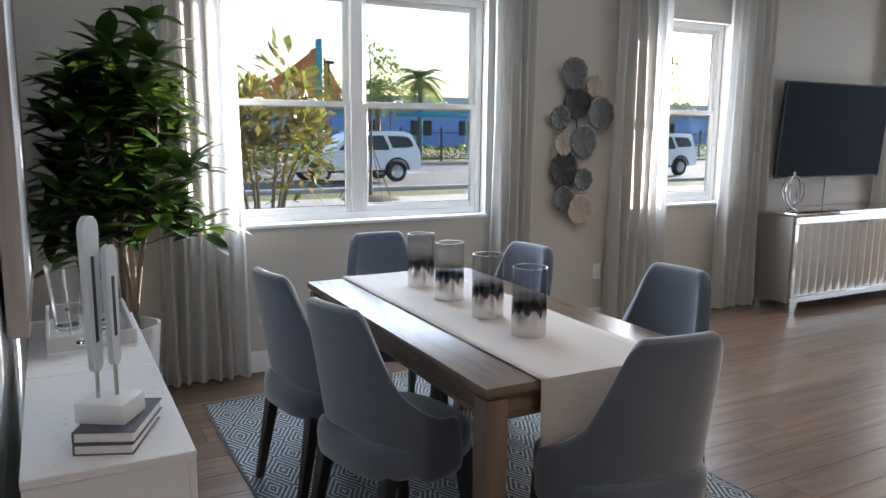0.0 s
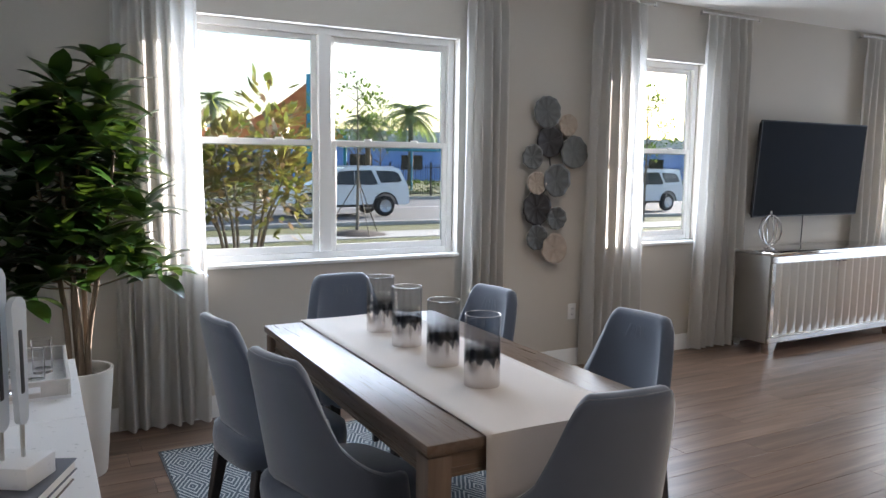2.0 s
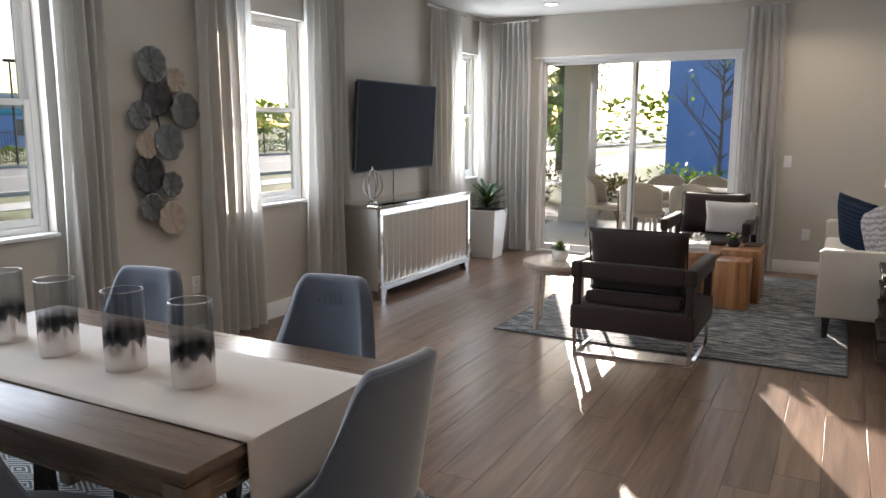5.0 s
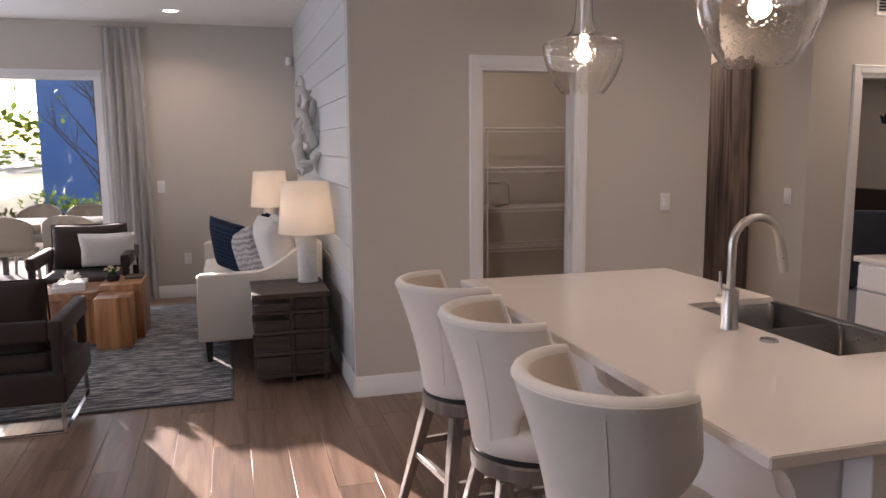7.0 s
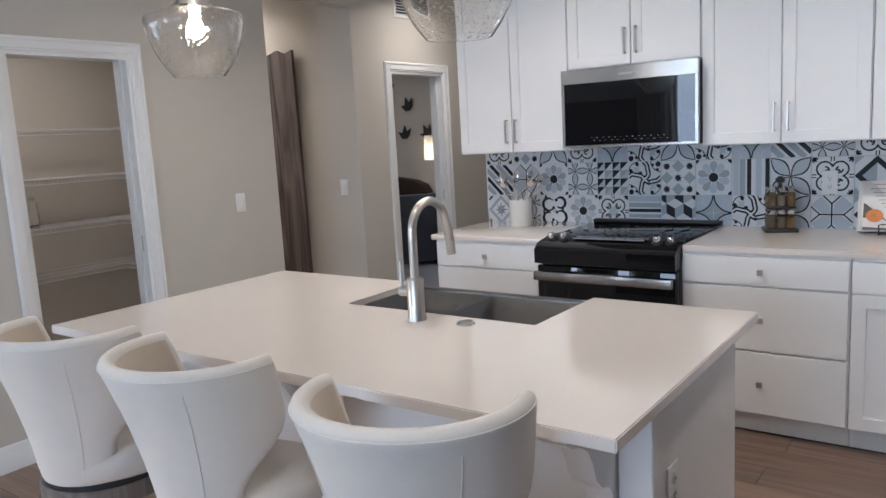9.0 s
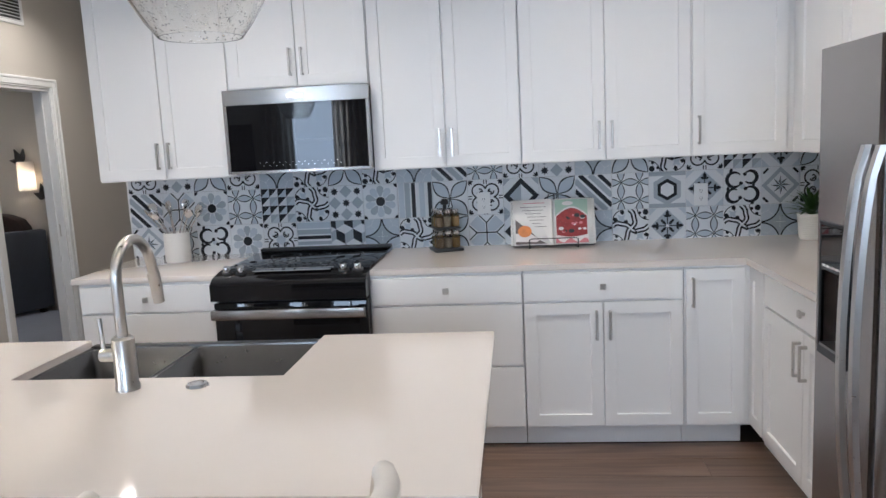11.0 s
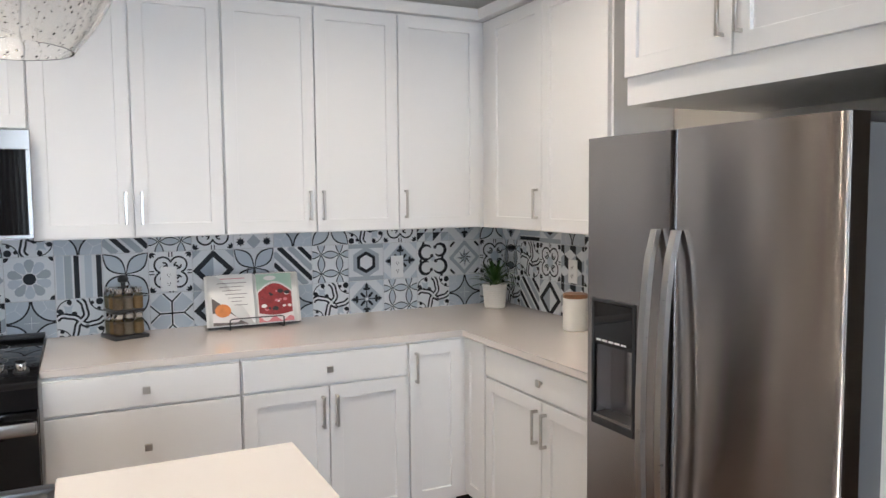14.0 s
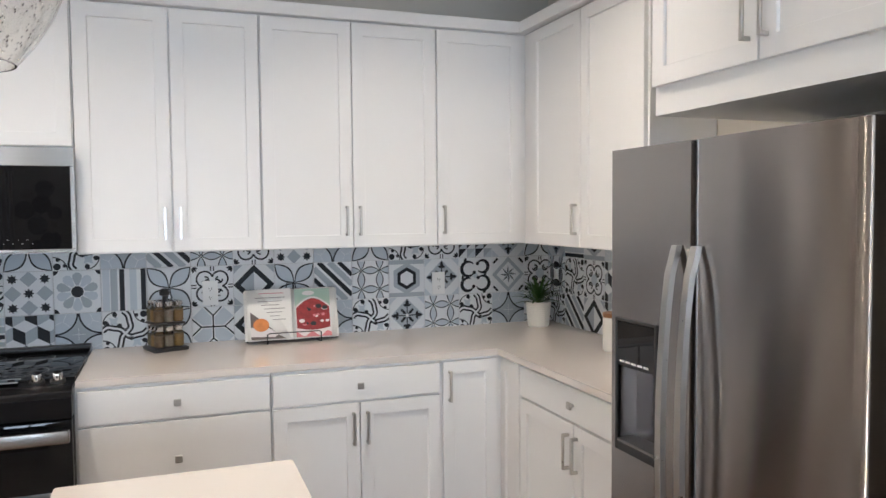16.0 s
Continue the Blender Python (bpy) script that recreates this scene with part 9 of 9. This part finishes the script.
        for a in range(4):
            q = math.pi / 2 * a
            ux, uz, vx, vz = math.cos(q), math.sin(q), -math.sin(q), math.cos(q)
            band([(c, c), (c + 0.06 * ux, c + 0.06 * uz)], 0.006, 2, 2)
            petal(c + 0.048 * ux, c + 0.048 * uz, c + 0.088 * ux, c + 0.088 * uz, 0.010, 2, 3, 6)
            for s_ in (-1, 1):
                petal(c + 0.05 * ux, c + 0.05 * uz, c + 0.06 * ux + 0.022 * s_ * vx, c + 0.06 * uz + 0.022 * s_ * vz, 0.007, 2, 3, 6)
            d = q + math.pi / 4
            petal(c + 0.008 * math.cos(d), c + 0.008 * math.sin(d), c + 0.045 * math.cos(d), c + 0.045 * math.sin(d), 0.008, 2, 3, 6)
            circ(c + 0.042 * math.cos(d), c + 0.042 * math.sin(d), 0.0075, 2, 3, 8)
        circ(c, c, 0.009, 0, 4, 10)
        for x, z in corners:
            face([(x, z), (abs(x - 0.045), z), (x, abs(z - 0.045))], 3, 1)
    elif kind == "scrollC":
        for x, z, r, a0, a1 in ((0.058, 0.138, 0.040, 40, 330), (0.142, 0.150, 0.034, -140, 150), (0.055, 0.052, 0.036, 60, 340), (0.142, 0.058, 0.040, -150, 130)):
            turn_ = [radians(a0 + (a1 - a0) * i / 16) for i in range(17)]
            band([(x + r * math.cos(b), z + r * math.sin(b)) for b in turn_], [0.006 + 0.014 * math.sin(math.pi * i / 16) for i in range(17)], 2, 1)
            circ(x + r * math.cos(radians(a1)), z + r * math.sin(radians(a1)), 0.0105, 2, 2, 10)
            petal(x + r * math.cos(radians(a0 + 90)), z + r * math.sin(radians(a0 + 90)), x + 1.75 * r * math.cos(radians(a0 + 60)), z + 1.75 * r * math.sin(radians(a0 + 60)), 0.008, 2, 3, 6)
        circ(c, c, 0.015, 3, 1, 12)
    elif kind == "star":
        face([(0, c), (c, 0), (TS, c), (c, TS)], 1, 1)
        face([(0.028, c), (c, 0.028), (TS - 0.028, c), (c, TS - 0.028)], 0, 2)
        star(c, c, 0.052, 0.021, 8, 3, 3)
        for i in range(8):
            a = math.pi * i / 4
            face([(c, c), (c + 0.052 * math.cos(a), c + 0.052 * math.sin(a)), (c + 0.021 * math.cos(a + 0.39), c + 0.021 * math.sin(a + 0.39))], 2, 4)
        for x, z in corners:
            q, r = (1 if x == 0 else -1), (1 if z == 0 else -1)
            face([(x + 0.005 * q, z + 0.03 * r), (x + 0.03 * q, z + 0.005 * r), (x + 0.04 * q, z + 0.012 * r), (x + 0.012 * q, z + 0.04 * r)], 2, 3)
    elif kind == "arcs":
        face([(0, 0), (TS, 0), (TS, TS), (0, TS)], 1, 0.5)
        for x, z in corners:
            circ(x, z, c, 3, 1, 40)
            arc(x, z, c - 0.003, 0, 360, 0.0075, 2, 3, 40)
            arc(x, z, 0.052, 0, 360, 0.002, 0, 2, 8)
            q, r = (1 if x == 0 else -1), (1 if z == 0 else -1)
            band([(x + 0.037 * q, z + 0.037 * r), (x + 0.07 * q, z + 0.07 * r)], 0.002, 0, 2)
        band([(c - 0.03, c), (c + 0.03, c)], 0.002, 0, 2)
        band([(c, c - 0.03), (c, c + 0.03)], 0.002, 0, 2)
    elif kind == "cubes":
        w, h = TS / 2, TS * 0.29
        for i in range(-1, 4):
            for j in range(-1, 4):
                x, z = (i + (0.5 if j % 2 else 0)) * w - 0.02, (j * 1.5 + 0.1) * h
                face([(x, z), (x + w / 2, z - h / 2), (x + w / 2, z + h / 2), (x, z + h)], 2, 1)
                face([(x, z), (x, z + h), (x - w / 2, z + h / 2), (x - w / 2, z - h / 2)], 1, 1)
    elif kind == "cross":
        for x, z in corners:
            q, r = (1 if x == 0 else -1), (1 if z == 0 else -1)
            face([(x + 0.004 * q, z + 0.05 * r), (x + 0.05 * q, z + 0.004 * r), (x + 0.092 * q, z + 0.05 * r), (x + 0.092 * q, z + 0.092 * r), (x + 0.05 * q, z + 0.092 * r)], 3, 1)
        for a in range(4):
            q = math.pi / 2 * a
            ux, uz, vx, vz = math.cos(q), math.sin(q), -math.sin(q), math.cos(q)
            end = (c + 0.056 * ux, c + 0.056 * uz)
            band([(c, c), end], 0.0075, 2, 2)
            for s_ in (-1, 1):
                band([end, (c + 0.1 * ux + 0.042 * s_ * vx, c + 0.1 * uz + 0.042 * s_ * vz)], 0.007, 2, 2)
    return mesh_of("tile", bm, [M_TILE_L, M_TILE_M, M_TILE_D, M_TILE_B], 20)


KINDS = "diag vstripe hstripe flower circle4 tri X4 scroll scrollA lattice diamond hex snow scrollC star arcs cubes cross".split()
TILES = {k: tile_mesh(k) for k in KINDS}
UP = "diag cross flower circle4 tri scrollA lattice flower vstripe X4 scroll diamond X4 diag circle4 hex snow scrollC star scroll".split()
LOW = "star circle4 scrollC flower scroll hstripe cubes arcs scrollA X4 cross diamond diag arcs scrollA snow circle4 scrollA arcs circle4".split()
TOP = "scroll lattice X4 scroll arcs scrollA X4 scrollA arcs diag circle4 scroll lattice arcs X4 scrollA scroll tri snow X4".split()
WEST = ["circle4 scrollA scroll cubes flower snow X4 hex tri".split(), "scrollA diag diamond cubes circle4 flower star arcs lattice".split(), "snow hstripe hex arcs tri X4 diag circle4 scroll".split()]
bs = thing("backsplash", pose(0, 0, 0), "patterned grey, white and charcoal cement tile backsplash", "tile backsplash", kind="structure")
part("grout_bed", boxes((XK + 0.001, 4.05, YS, YS + 0.004, 0.90, 1.38), (XK, XK + 0.004, YS, -1.51, 0.90, 1.38)), M_GROUT, bs)
part("edge_strip", boxes((4.044, 4.05, YS, YS + 0.013, 0.914, 1.373)), M_TRIM, bs)
for row, (z, names) in enumerate(((1.087, UP), (0.887, LOW), (1.287, TOP))):
    for i, k in enumerate(names):
        part("tile", TILES[k], None, bs, m=pose(4.044 - TS * i, YS + 0.004, z, 0, 0, 180))
    for i in range(9):
        k = WEST[row][i]
        part("tile", TILES[k], None, bs, m=pose(XK + 0.004, YS + 0.014 + TS * i, z, 0, 0, 90))


# ---- boards and planks ----
def boards(holder_name, label, m, length, rows, hgt):
    """Horizontal painted boards, one above the other, on a wall's face (which looks along -y before m)."""
    holder = thing(holder_name, m, label, "wall boarding", kind="structure")
    me = mesh_of("board", boxes((0, length, -0.018, 0, 0.0015, hgt - 0.0015), r=0.002, seg=1), M_SHIP)
    for i in range(rows):
        part("board", me, None, holder, m=Matrix.Translation((0, 0, i * hgt)))


boards("shiplap_sofa", "pale grey painted horizontal boards behind the sofa", pose(XE, YL - 0.018, 0, 0, 0, 180), XE - XP, 15, H / 15)
boards("shiplap_dining", "pale grey painted horizontal boards in the dining corner", pose(XW - 0.018, 1.35, 0, 0, 0, 90), YN - 1.35, 15, H / 15)

fl = tagged(part("floor", boxes((-3.2, 9.1, -6.4, YN + 0.18, -0.2, -0.008)), M_GAP), "brown oak plank floor with slim joints", "floor", kind="structure")
PW, PL = 0.187, 1.42
plank = mesh_of("plank", boxes((0.0008, PL - 0.0008, 0.0008, PW - 0.0008, -0.02, 0.0), r=0.0009, seg=1), M_FLOOR)
rng = random.Random(5)
count, rest = 0, bmesh.new()
for j in range(int((YN + 6.3) / PW) + 1):
    y = YN - (j + 1) * PW
    x = -0.9 - rng.random() * PL
    while x < XE:
        inside = x + PL > XK - 0.3 and (y > YL - PW or (x < XP and y > -3.4))
        hidden = y < -2.7 and x < 4.0
        if inside and not hidden and count < 300:
            part("plank", plank, None, fl, m=Matrix.Translation((x if x + PL < XE + 0.15 else x, y, 0)))
            count += 1
        elif not hidden:
            box(rest, x + 0.0008, x + PL - 0.0008, y + 0.0008, y + PW - 0.0008, -0.02, 0.0)
        x += PL
tagged(part("far_planks", rest, M_FLOOR, fl), kind="stuff")
